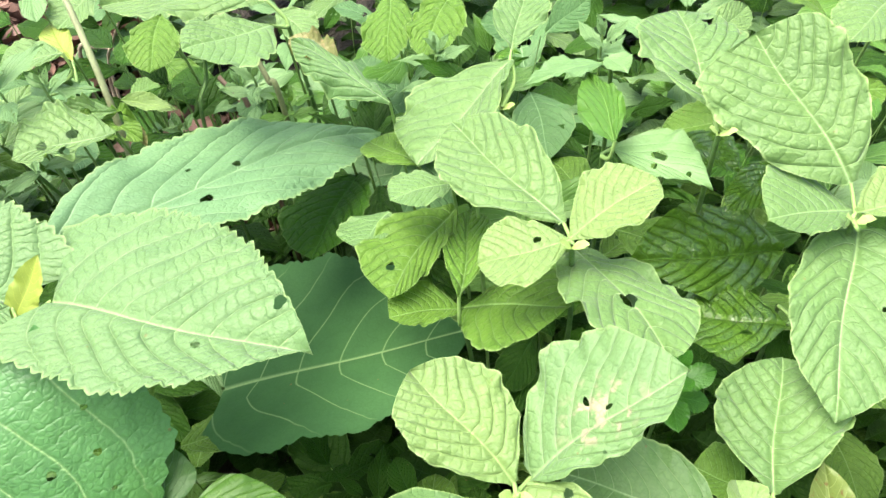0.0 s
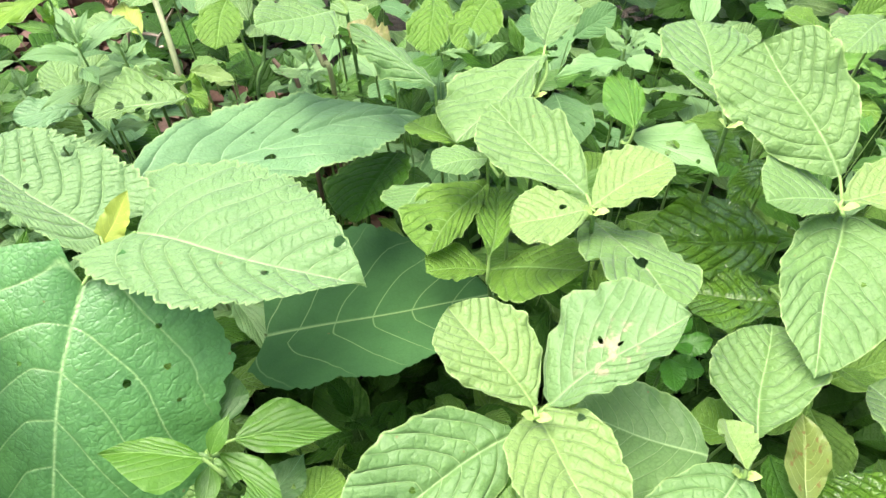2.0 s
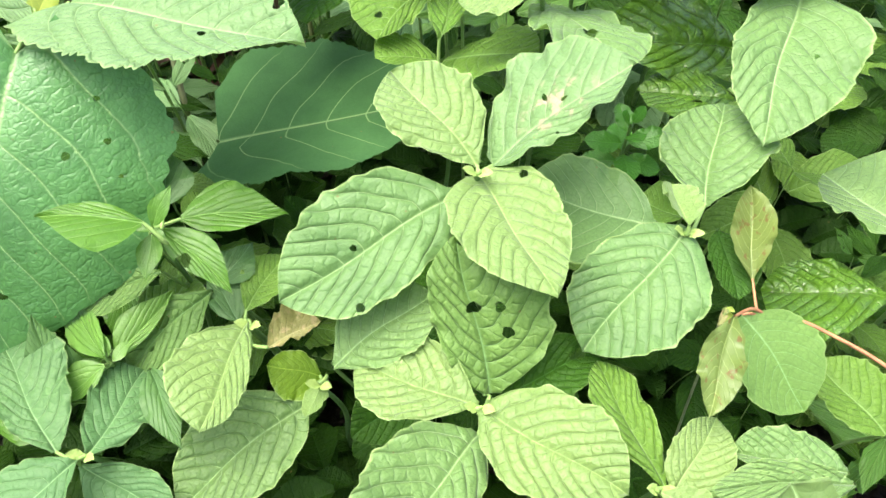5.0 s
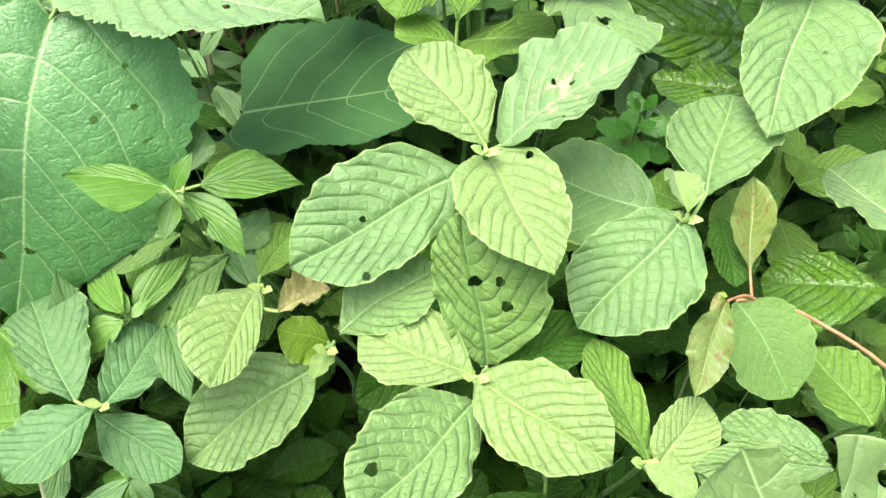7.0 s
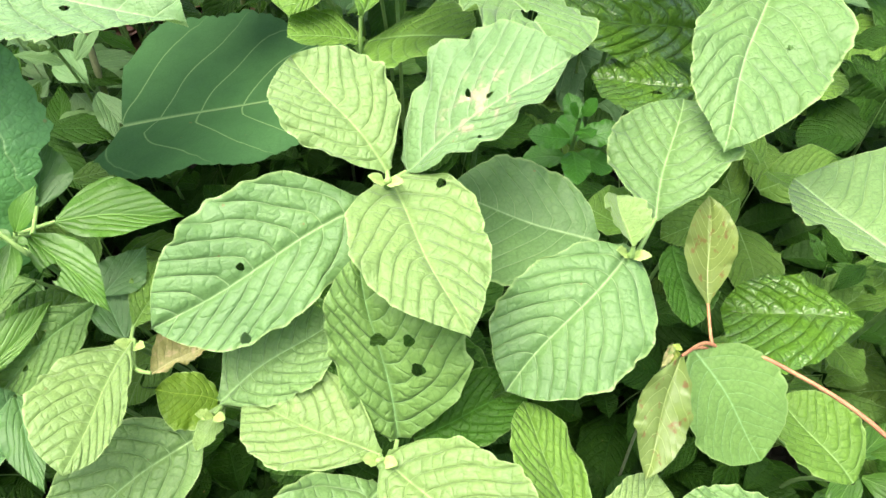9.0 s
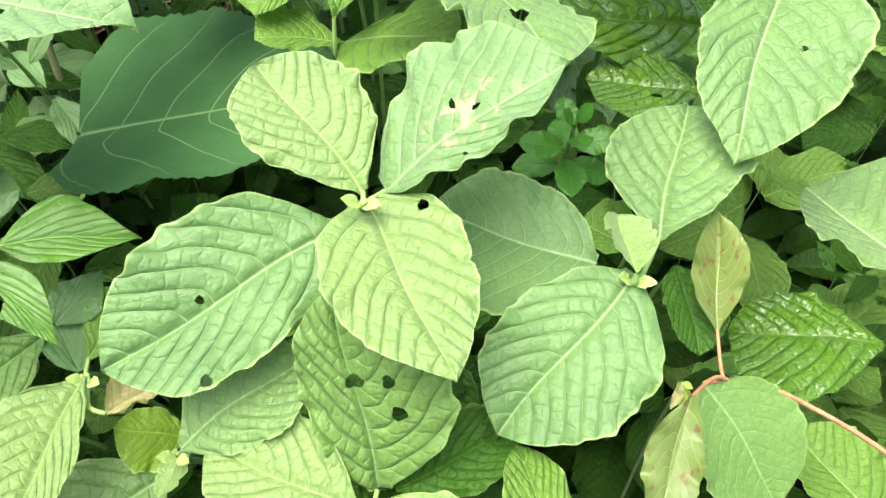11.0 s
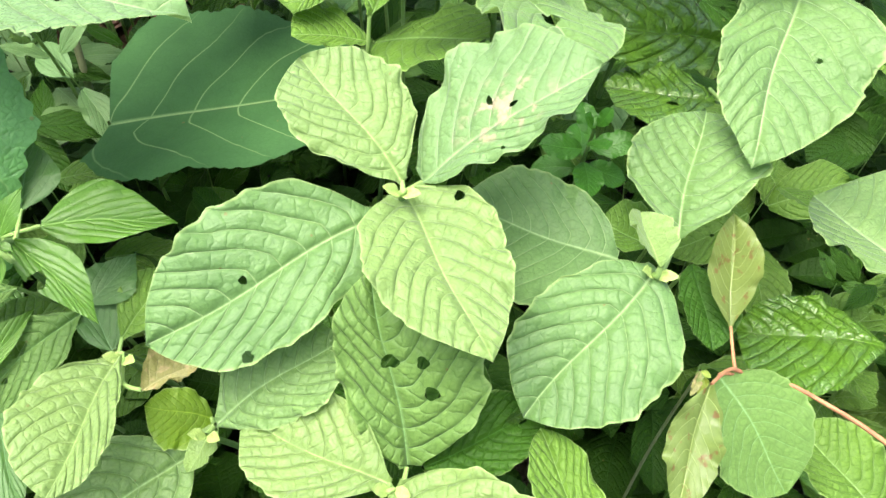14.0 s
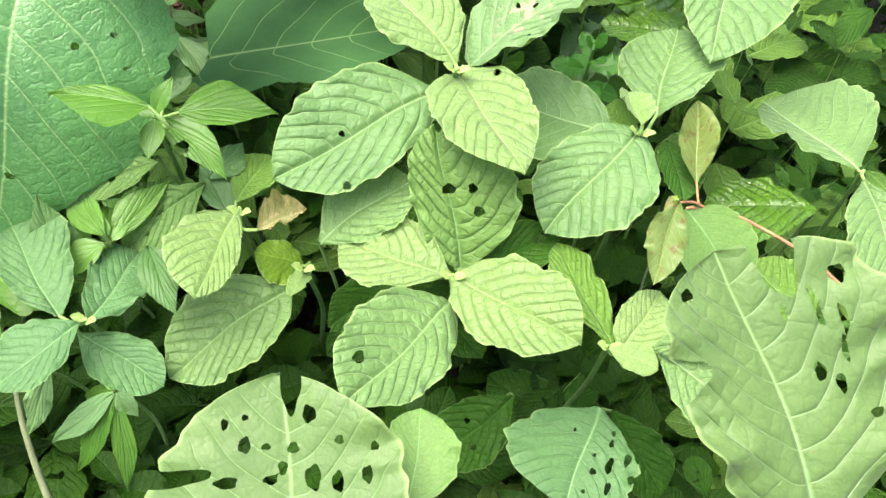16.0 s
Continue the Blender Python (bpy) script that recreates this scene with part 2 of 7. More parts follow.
PALE_VEIN, GREEN_VEIN = (0.34, 0.5, 0.2), (0.25, 0.41, 0.13)
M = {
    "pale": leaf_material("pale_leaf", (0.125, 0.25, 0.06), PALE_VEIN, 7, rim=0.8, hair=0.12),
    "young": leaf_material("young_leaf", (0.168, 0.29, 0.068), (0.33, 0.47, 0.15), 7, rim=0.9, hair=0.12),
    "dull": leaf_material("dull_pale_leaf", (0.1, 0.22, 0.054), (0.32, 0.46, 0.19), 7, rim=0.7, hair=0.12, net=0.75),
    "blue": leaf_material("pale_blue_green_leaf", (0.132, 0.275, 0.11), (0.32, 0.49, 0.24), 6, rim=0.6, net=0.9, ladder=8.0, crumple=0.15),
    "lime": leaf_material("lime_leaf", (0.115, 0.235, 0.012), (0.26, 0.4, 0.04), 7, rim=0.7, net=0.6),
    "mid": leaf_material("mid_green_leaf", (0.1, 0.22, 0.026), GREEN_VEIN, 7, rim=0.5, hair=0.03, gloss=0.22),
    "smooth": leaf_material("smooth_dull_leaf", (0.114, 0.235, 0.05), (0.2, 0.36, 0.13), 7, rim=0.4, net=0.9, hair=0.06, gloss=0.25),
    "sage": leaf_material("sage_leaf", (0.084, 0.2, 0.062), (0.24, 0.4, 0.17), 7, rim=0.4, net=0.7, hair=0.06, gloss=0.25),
    # low and deep: darker copies of the green leaf, gap shade put into the colour
    "low": leaf_material("shade_coloured_leaf", (0.034, 0.11, 0.008), (0.07, 0.18, 0.035), 7, rim=0.25, gloss=0.15),
    "deep": leaf_material("deep_shade_coloured_leaf", (0.018, 0.058, 0.004), (0.03, 0.085, 0.016), 7, thin=0.15, gloss=0.1),
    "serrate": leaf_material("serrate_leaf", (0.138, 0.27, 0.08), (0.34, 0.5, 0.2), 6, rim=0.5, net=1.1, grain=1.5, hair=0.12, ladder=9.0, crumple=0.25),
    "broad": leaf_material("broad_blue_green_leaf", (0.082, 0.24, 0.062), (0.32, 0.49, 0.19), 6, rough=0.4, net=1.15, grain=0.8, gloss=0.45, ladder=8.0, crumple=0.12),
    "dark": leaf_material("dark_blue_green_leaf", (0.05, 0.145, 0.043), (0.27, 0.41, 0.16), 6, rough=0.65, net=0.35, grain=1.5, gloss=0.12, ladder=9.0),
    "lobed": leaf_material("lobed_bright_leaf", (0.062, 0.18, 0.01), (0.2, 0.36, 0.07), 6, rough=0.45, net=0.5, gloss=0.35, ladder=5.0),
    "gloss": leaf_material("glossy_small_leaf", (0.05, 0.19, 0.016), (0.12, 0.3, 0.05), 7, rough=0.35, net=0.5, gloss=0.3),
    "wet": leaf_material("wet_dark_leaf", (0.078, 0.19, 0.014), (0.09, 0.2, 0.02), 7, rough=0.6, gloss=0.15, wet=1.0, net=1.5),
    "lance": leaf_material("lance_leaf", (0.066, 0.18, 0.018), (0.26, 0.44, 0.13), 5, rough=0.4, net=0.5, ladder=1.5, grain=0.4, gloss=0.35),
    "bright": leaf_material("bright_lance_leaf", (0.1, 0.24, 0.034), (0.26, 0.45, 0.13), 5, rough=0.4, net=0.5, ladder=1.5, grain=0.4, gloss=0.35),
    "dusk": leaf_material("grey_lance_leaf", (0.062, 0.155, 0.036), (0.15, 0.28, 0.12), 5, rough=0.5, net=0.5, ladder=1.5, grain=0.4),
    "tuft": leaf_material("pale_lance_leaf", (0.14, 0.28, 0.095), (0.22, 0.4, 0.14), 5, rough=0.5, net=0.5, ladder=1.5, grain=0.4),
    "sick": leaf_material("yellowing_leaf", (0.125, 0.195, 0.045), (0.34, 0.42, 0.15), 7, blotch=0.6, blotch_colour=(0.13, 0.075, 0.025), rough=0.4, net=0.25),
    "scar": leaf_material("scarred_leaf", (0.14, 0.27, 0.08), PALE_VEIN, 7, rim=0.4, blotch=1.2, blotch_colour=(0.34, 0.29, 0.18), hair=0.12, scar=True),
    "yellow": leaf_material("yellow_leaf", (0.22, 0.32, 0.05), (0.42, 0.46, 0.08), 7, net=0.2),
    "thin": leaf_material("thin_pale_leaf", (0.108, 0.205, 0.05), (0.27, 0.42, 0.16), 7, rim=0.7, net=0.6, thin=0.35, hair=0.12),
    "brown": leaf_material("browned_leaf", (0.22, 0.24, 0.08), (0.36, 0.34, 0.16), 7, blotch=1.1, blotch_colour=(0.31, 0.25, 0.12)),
    "stem": plain_material("green_stem", (0.12, 0.22, 0.05), (0.06, 0.13, 0.025), 120.0),
    "bud": plain_material("young_bud", (0.3, 0.4, 0.12), (0.2, 0.3, 0.07), 90.0, rough=0.5),
    "petiole": plain_material("pale_leaf_stalk", (0.22, 0.34, 0.09), (0.15, 0.26, 0.06), 120.0),
    # darker copy of the green stem, with shade put into its colour
    "shade_stem": plain_material("shade_coloured_stem", (0.07, 0.15, 0.025), (0.035, 0.08, 0.014), 120.0),
    "red_stem": plain_material("reddish_stem", (0.4, 0.2, 0.085), (0.25, 0.1, 0.045), 90.0),
    "olive": plain_material("olive_stem", (0.2, 0.24, 0.08), (0.12, 0.12, 0.05), 70.0),
    "bark": plain_material("brown_stem", (0.16, 0.1, 0.06), (0.07, 0.045, 0.03), 70.0),
    "dry": plain_material("dry_stalk", (0.22, 0.26, 0.12), (0.14, 0.15, 0.07), 60.0),
    "straw": plain_material("dead_twig", (0.4, 0.33, 0.24), (0.2, 0.14, 0.09), 60.0),
    "litter": plain_material("dead_leaf_litter", (0.2, 0.11, 0.075), (0.08, 0.04, 0.028), 40.0),
    "soil": plain_material("dark_soil", (0.045, 0.036, 0.022), (0.013, 0.01, 0.007), 14.0, rough=0.95, bumpy=1.0, dist=0.01),
}


# ---- builders ----
SHAPES = {
    "W": ((0, .05, .14, .27, .42, .58, .72, .84, .93, .975, 1), (0.03, .2, .48, .78, .96, 1, .92, .72, .42, .18, 0)),
    "R": ((0, .06, .15, .3, .45, .6, .75, .87, .95, 1), (0.05, .42, .72, .95, 1, .97, .82, .55, .27, 0)),
    "G": ((0, .06, .16, .3, .45, .6, .74, .86, .95, 1), (.6, .84, .98, 1, .96, .83, .61, .35, .13, 0)),
    "S": ((0, .06, .16, .3, .45, .6, .75, .88, 1), (.05, .38, .76, 1, .96, .74, .45, .19, 0)),
    "L": ((0, .08, .22, .4, .6, .78, .92, 1), (.03, .3, .75, 1, .96, .68, .3, 0)),
}
SHAPES["H"] = ((0, .03, .08, .18, .34, .55, .72, .86, .95, 1), (.4, .74, .92, 1, 1, .93, .76, .48, .22, 0))
SHAPES["E"] = ((0, .05, .13, .26, .42, .58, .74, .87, .95, 1), (.1, .45, .75, .96, 1, .93, .72, .42, .17, 0))
SHAPES["V"] = ((0, .1, .28, .5, .7, .84, .93, .98, 1), (.05, .55, .92, 1, .98, .88, .66, .36, 0))
SHAPES["O"] = ((0, .01, .025, .05, .09, .18, .3, .45, .58, .7, .82, .93, 1), (.1, .3, .48, .66, .82, .97, 1, .99, .9, .67, .4, .22, 0))
SHAPES["T"] = ((0, .06, .18, .35, .55, .72, .85, .93, .98, 1), (.03, .3, .6, .82, .95, 1, .97, .82, .5, 0))
SHAPES["Q"] = ((0, .04, .12, .25, .4, .55, .7, .83, .93, 1), (.1, .5, .82, .98, 1, .92, .74, .48, .22, 0))
SHAPES["D"] = SHAPES["L"]


OUTLINE = {}


def half_width(kind, v):
    """The outline's half width at v, from 0 at the base to 1 at the tip, as a share of the widest; smoothed."""
    if kind not in OUTLINE:
        xs, ys = SHAPES[kind]
        grid = np.linspace(-0.2, 1.2, 561)
        line = np.where(grid > 1, -np.interp(2 - grid, xs, ys), np.interp(np.abs(grid), xs, ys))
        kernel = np.exp(-0.5 * (np.arange(-24, 25) / (3.0 if kind == "O" else 9.0)) ** 2)
        OUTLINE[kind] = (grid, np.convolve(line, kernel / kernel.sum(), "same"))
    return np.maximum(np.interp(v, *OUTLINE[kind]), 0.0)


def mesh_from(name, verts, faces, uvs, mat, smooth=True):
    me = bpy.data.meshes.new(name)
    me.from_pydata(verts.tolist(), [], faces.tolist())
    if uvs is not None:
        layer = me.uv_layers.new(name="leaf")
        layer.data.foreach_set("uv", uvs[faces.ravel(), :2].astype(np.float32).ravel())
        layer = me.uv_layers.new(name="margin")
        relief = uvs[:, 4] if uvs.shape[1] > 4 else np.full(len(uvs), 0.5)
        layer3 = me.uv_layers.new(name="relief")
        layer3.data.foreach_set("uv", np.stack([relief, relief], -1)[faces.ravel()].astype(np.float32).ravel())
        layer = me.uv_layers["margin"]
        second = uvs[:, 2:4] if uvs.shape[1] > 3 else np.stack([uvs[:, 2], uvs[:, 1] * 8], -1)
        layer.data.foreach_set("uv", second[faces.ravel()].astype(np.float32).ravel())
    me.materials.append(mat)
    me.polygons.foreach_set("use_smooth", [smooth] * len(me.polygons))
    me.update()
    return me


def leaf_mesh(length, width, kind, mat, bend=0.05, fold=0.12, wave=0.027, relief=1.0, holes=(), seed=0, fine=1.0, skew=0.0, curl=0.0, veins=8, slope=0.2, lobe=None):
    """A leaf along +y from its base, its face up: outline, arched midrib, wavy margin, quilted relief between the veins, eaten holes."""
    rng = np.random.RandomState(seed)
    if fine == 1.0:
        fine = min(max(length / 0.075, 0.45), 1.25)
    if holes:
        fine *= 1.3
    nv, nu = int((100 if kind in "GHEO" else 76) * fine), int(52 * fine) // 2 * 2
    v = np.linspace(0, 1, nv + 1)
    u = np.linspace(-1, 1, nu + 1)
    u = np.sign(u) * np.abs(u) ** 0.92
    V, U = np.meshgrid(v, u, indexing="ij")
    A = np.abs(U)
    side = np.where(U < 0, 0.0, 2.1)
    ph = rng.rand(12) * 6.28
    hw = half_width(kind, V) * width / 2
    P = A * half_width(kind, V)
    # where the side veins run: uneven spacing, the two sides out of step, each vein bending to the tip
    drift = 0.1 * np.sin(V * 9 + ph[6] + side * 1.7) + 0.05 * np.sin(V * 17 + P * 3 + ph[7] + side) + 0.02 * np.sin(P * 8 + V * 13 + ph[8])
    sweep = slope * (0.4 * P + 0.6 * P ** 2)
    origin = (V - 0.35 * sweep) / (1 + 0.9 * sweep)
    phase = veins * (np.sign(origin) * np.abs(origin) ** 0.93) + (drift + np.where(U < 0, 0.0, 0.35)) * np.minimum(1, P * 5)
    soft = 0.4 if kind in "SL" else 1.0
    edge = 1 + soft * (0.03 * np.sin(V * 19 + ph[0] + side * 2) + 0.016 * np.sin(V * 43 + ph[1] + side * 3) + 0.009 * np.sin(V * 77 + ph[9] + side * 5))
    if kind in "WRTQ":
        edge = edge + 0.009 * np.cos(6.283 * phase) * np.sin(np.pi * V)
    if kind in "GHEO":
        teeth = {"G": 26, "E": 30}.get(kind, 24)
        tooth = V * teeth + (U > 0) * .4 + 0.25 * np.sin(V * 31 + ph[10] + side)
        edge = edge * 0.97 + {"E": 0.045, "G": 0.055}.get(kind, 0.022) * (1 - np.abs((tooth % 1) * 2 - .7)) * np.minimum(1, (1 - V) * 6 + .3)
    X = U * hw * (1 + (edge - 1) * A ** 3) * (1 + skew * np.sign(U))
    Y = V * length
    if kind in "GHEO":
        Y = Y - ({"H": 0.2, "E": 0.02}.get(kind, 0.17) if lobe is None else lobe) * length * A ** (1.1 if kind in "HO" else 1.6) * (1 - V) ** 4
    else:
        Y = Y + 0.05 * length * np.sin(np.pi * V) * A ** 2
    X = X + 0.03 * length * np.sin(V * 3.1 + ph[2]) * np.sin(np.pi * V)
    Z = bend * length * 4 * V * (1 - V)
    Z = Z + fold * (np.abs(X) - 0.25 * width * np.sin(np.pi * V)) - curl * X * X / max(width, 1e-6) * 2
    flutter = np.sin(V * 15 + ph[3] + side) + .6 * np.sin(V * 27 + ph[4] + side * 2) + .4 * np.sin(V * 46 + ph[11] + side * 4)
    Z = Z + wave * length * A ** 2.6 * flutter * np.sin(np.pi * np.clip(V * 1.1, 0, 1))
    Z = Z + 0.012 * length * np.sin(U * 3 + V * 5 + ph[5])
    groove = np.abs((phase % 1) - 0.5) * 2
    quilt = 0.6 * (1 - groove ** 5) + 0.4 * (1 - groove ** 2)
    cross = 0.72 + 0.28 * np.sin(P * 15 + np.floor(phase) * 2.1 + ph[1])
    pillow = np.minimum(1, P * 6) * (1 - A ** 6)
    Z = Z + relief * 0.00048 * (length / 0.09) * quilt * cross * pillow - relief * 0.0009 * (length / 0.09) * np.exp(-(P / .045) ** 2)
    verts = np.stack([X, Y, Z], -1).reshape(-1, 3)
    uvs = np.stack([0.5 + 0.5 * np.sign(U) * P, V, A, phase, np.full_like(V, min(length / 0.085, 1.1) * min(relief, 1.15))], -1).reshape(-1, 5)
    idx = np.arange((nv + 1) * (nu + 1)).reshape(nv + 1, nu + 1)
    faces = np.stack([idx[:-1, :-1], idx[:-1, 1:], idx[1:, 1:], idx[1:, :-1]], -1).reshape(-1, 4)
    if holes:
        # each hole: along, across (-1 to 1), radius along, radius across (both of the leaf's length)
        dead = np.zeros(len(verts), bool)
        flat = verts[:, :2].copy()
        for hv, hu, ra, rb in holes:
            c = np.array([hu * np.interp(hv, v, half_width(kind, v)) * width / 2, hv * length])
            d = (flat - c) / np.array([rb * length, ra * length])
            ang = np.arctan2(d[:, 1], d[:, 0])
            rim = 1 + 0.1 * np.sin(ang * 3 + hv * 40) + 0.06 * np.sin(ang * 5 + hu * 30)
            r = np.hypot(d[:, 0], d[:, 1]) / rim
            gone = (r < 1)[faces].any(1)
            border = np.zeros(len(verts), bool)
            border[faces[gone].ravel()] = True
            border &= r >= 1
            verts[:, :2] = np.where(border[:, None], c + (flat - c) / np.maximum(r, 1e-6)[:, None], verts[:, :2])
            dead |= r < 1
        faces = faces[~dead[faces].any(1)]
    return mesh_from("leaf", verts, faces, uvs, mat)


def lobed_mesh(size, mat):
    """A palmate leaf: lobes of unlike length round the top of the stalk, toothed, each with its own main vein."""
    lobes = ((0.0, 1.0, 0.55), (1.35, 0.74, 0.42), (2.1, 0.68, 0.36), (-0.75, 0.8, 0.42), (-1.6, 0.34, 0.4))
    ang, ring = np.linspace(-2.5, 2.75, 181), np.linspace(0, 1, 41)
    R, A = np.meshgrid(ring, ang, indexing="ij")
    reach = np.max([length * np.exp(-np.abs((A - axis) / width) ** 2.4) for axis, length, width in lobes], axis=0)
    reach = np.maximum(reach, 0.4 * np.clip((2.75 - A) * 3, 0, 1) * np.clip((A + 2.5) * 2, 0.2, 1))
    tooth = (A * 9 + 0.8 * np.sin(A * 5)) % 1
    reach = reach * (1 + 0.09 * R ** 3 * (np.minimum(tooth * 1.6, (1 - tooth) * 2.6) - 0.5))
    gap = np.min([np.abs(A - axis) for axis, length, width in lobes], axis=0)
    X, Y = R * reach * size * np.sin(A), R * reach * size * np.cos(A)
    Z = size * (0.05 * np.sin(R * 5 + A * 2) * R + 0.05 * np.minimum(gap * R, 0.5) - 0.12 * (R * reach) ** 2 + 0.02 * np.sin(A * 11) * R ** 3)
    phase = R * reach * 8 - gap * 1.6
    groove = np.abs((phase % 1) - 0.5) * 2
    Z = Z + size * 0.008 * (1 - groove ** 4) * np.clip(gap * 6, 0, 1) * R
    across = np.clip(gap * R * 1.1, 0, 1)
    uvs = np.stack([0.5 + 0.5 * across, R, R, phase, np.full_like(R, 1.0)], -1).reshape(-1, 5)
    verts = np.stack([X, Y, Z], -1).reshape(-1, 3)
    idx = np.arange(R.size).reshape(R.shape)
    faces = np.stack([idx[:-1, :-1], idx[1:, :-1], idx[1:, 1:], idx[:-1, 1:]], -1).reshape(-1, 4)
    eaten = np.hypot(X - 0.28 * size, Y - 0.2 * size) < 0.05 * size
    faces = faces[~eaten.ravel()[faces].any(1)]
    return mesh_from("leaf", verts, faces, uvs, mat)


def tube_mesh(name, points, radii, mat, sides=7):
    """A stalk along smooth points, tapered."""
    p = np.array(points, float)
    n = len(p)
    s = np.linspace(0, n - 1, (n - 1) * 6 + 1)
    out = []
    for q in s:
        i = min(int(q), n - 2)
        f = q - i
        p0, p1, p2, p3 = p[max(i - 1, 0)], p[i], p[i + 1], p[min(i + 2, n - 1)]
        out.append(0.5 * ((2 * p1) + (p2 - p0) * f + (2 * p0 - 5 * p1 + 4 * p2 - p3) * f * f + (3 * p1 - p0 - 3 * p2 + p3) * f ** 3))
    out = np.array(out)
    rad = np.interp(s, np.linspace(0, n - 1, len(radii)), radii)
    verts, faces = [], []
    for i, c in enumerate(out):
        t = Vector(out[min(i + 1, len(out) - 1)] - out[max(i - 1, 0)]).normalized()
        a = t.orthogonal().normalized()
        if i and a.dot(last) < 0:
            a = -a
        a = (last - t * last.dot(t)).normalized() if i else a
        last = a
        b = t.cross(a)
        for k in range(sides):
            w = 2 * math.pi * k / sides
            verts.append(tuple(Vector(c) + (a * math.cos(w) + b * math.sin(w)) * rad[i]))
    for i in range(len(out) - 1):
        for k in range(sides):
            faces.append((i * sides + k, i * sides + (k + 1) % sides, (i + 1) * sides + (k + 1) % sides, (i + 1) * sides + k))
    return mesh_from(name, np.array(verts), np.array(faces), None, mat)


def plant(name, x, y, label, category="plant", group=""):
    return_ob = new(name)
    return_ob.location = (x, y, ground_height(x, y))
    return_ob.empty_display_size = 0.02
    return tagged(return_ob, label, category, group)


def part(name, me, parent, m=None, label=""):
    ob = new(name, me)
    ob.parent = parent
    ob.matrix_basis = Matrix.Translation(-Vector(parent.location)) @ (m or Matrix())
    return tagged(ob, label)


LEAF_COUNT = [0]
CANOPY = []


def place_matrix(base, tip, up):
    y = (Vector(tip) - Vector(base)).normalized()
    x = y.cross(Vector(up)).normalized()
    z = x.cross(y)
    m = Matrix((x, y, z)).transposed().to_4x4()
    m.translation = base
    return m


VEINS = {"serrate": (9, .85), "broad": (7, 1.1), "dark": (6, .8), "blue": (8, .9), "lance": (6, 2.6), "tuft": (6, 2.6), "dusk": (6, 2.6), "bright": (6, 2.6), "thin": (9, .7), "sick": (9, .6), "yellow": (8, .5), "brown": (8, .5)}


def leaf(owner, kind, mat, base, tip, up, width, label="", **more):
    LEAF_COUNT[0] += 1
    length = (Vector(tip) - Vector(base)).length
    n, k = VEINS.get(mat, (9, .75))
    more.setdefault("seed", LEAF_COUNT[0])
    me = leaf_mesh(length, width, kind, M[mat], veins=n, slope=k, **more)
    CANOPY.append(((Vector(base) + Vector(tip)) / 2, length))
    return part("leaf", me, owner, place_matrix(base, tip, up), label)


def stalk(owner, name, points, radii, mat="stem", label=""):
    return part(name, tube_mesh(name, points, radii, M[mat]), owner, None, label)


def ground_height(x, y):
    return 0.018 * math.sin(x * 3.1 + 1) * math.cos(y * 2.3) + 0.008 * math.sin(x * 11 + y * 7)


# ---- ground ----
def build_ground():
    r = np.concatenate([np.linspace(-1.6, 1.6, 81), ])
    ring = [3, 6, 15, 40, 120, 400, 1500]
    line = np.concatenate([[-a for a in ring[::-1]], r, ring])
    gx, gy = np.meshgrid(line, line + 0.5, indexing="ij")
    gz = np.array([[ground_height(a, b) if abs(a) < 2.5 and abs(b) < 3 else 0.0 for a, b in zip(ra, rb)] for ra, rb in zip(gx, gy)])
    verts = np.stack([gx, gy, gz], -1).reshape(-1, 3)
    idx = np.arange(len(verts)).reshape(gx.shape)
    faces = np.stack([idx[:-1, :-1], idx[1:, :-1], idx[1:, 1:], idx[:-1, 1:]], -1).reshape(-1, 4)
    ob = new("ground", mesh_from("ground", verts, faces, None, M["soil"]))
    tagged(ob, "dark damp soil under dense weeds", "ground", kind="structure")


build_ground()


# ---- main plants ----
# tall sapling with large toothed blue-green leaves
p = plant("broad_leaf_sapling", -0.273, 0.475, "tall sapling with large toothed blue-green leaves", "plant")
stalk(p, "stem", [(-0.273, 0.475, -0.02), (-0.2672, 0.422, 0.145), (-0.2551, 0.3725, 0.29), (-0.255, 0.315, 0.435)], (0.0026, 0.0021, 0.0016), "stem")
leaf(p, "G", "serrate", (-0.2390, 0.3352, 0.4384), (-0.0857, 0.2858, 0.4482), (-0.02, -0.11, 0.99), 0.123, wave=.012, bend=.05, fold=.1, curl=.1, relief=1.5, holes=((0.63,0.25,0.016,0.013),(0.84,-0.90,0.02,0.028),), skew=-0.26)
stalk(p, "leaf_stalk", [(-0.255, 0.315, 0.435), (-0.2499, 0.3202, 0.4375), (-0.2390, 0.3352, 0.4384)], (0.0016, 0.0011), "petiole")
leaf(p, "G", "serrate", (-0.2641, 0.3371, 0.4332), (-0.3702, 0.3879, 0.4667), (0.19, -0.29, 0.94), 0.073, wave=.012, bend=.05, relief=1.5, holes=((0.45,0.95,0.031,0.032),(0.49,0.00,0.019,0.016),), skew=0.45)
stalk(p, "leaf_stalk", [(-0.255, 0.315, 0.435), (-0.257, 0.3232, 0.4278), (-0.2641, 0.3371, 0.4332)], (0.0016, 0.0011), "petiole")
leaf(p, "O", "broad", (-0.2637, 0.2980, 0.4266), (-0.2995, 0.1849, 0.2594), (0.17, -0.77, 0.61), 0.183, lobe=.13, wave=.01, bend=.08, fold=-.02, curl=.22, relief=.6, holes=((0.25,0.30,0.008,0.008),(0.27,-0.40,0.013,0.012),(0.21,-0.65,0.010,0.011),(0.31,-0.75,0.007,0.007),(0.09,-0.65,0.008,0.010),(0.75,0.45,0.017,0.015),(0.77,0.20,0.014,0.012),(0.73,-0.15,0.011,0.019),(0.69,0.25,0.007,0.007),), skew=-0.08)
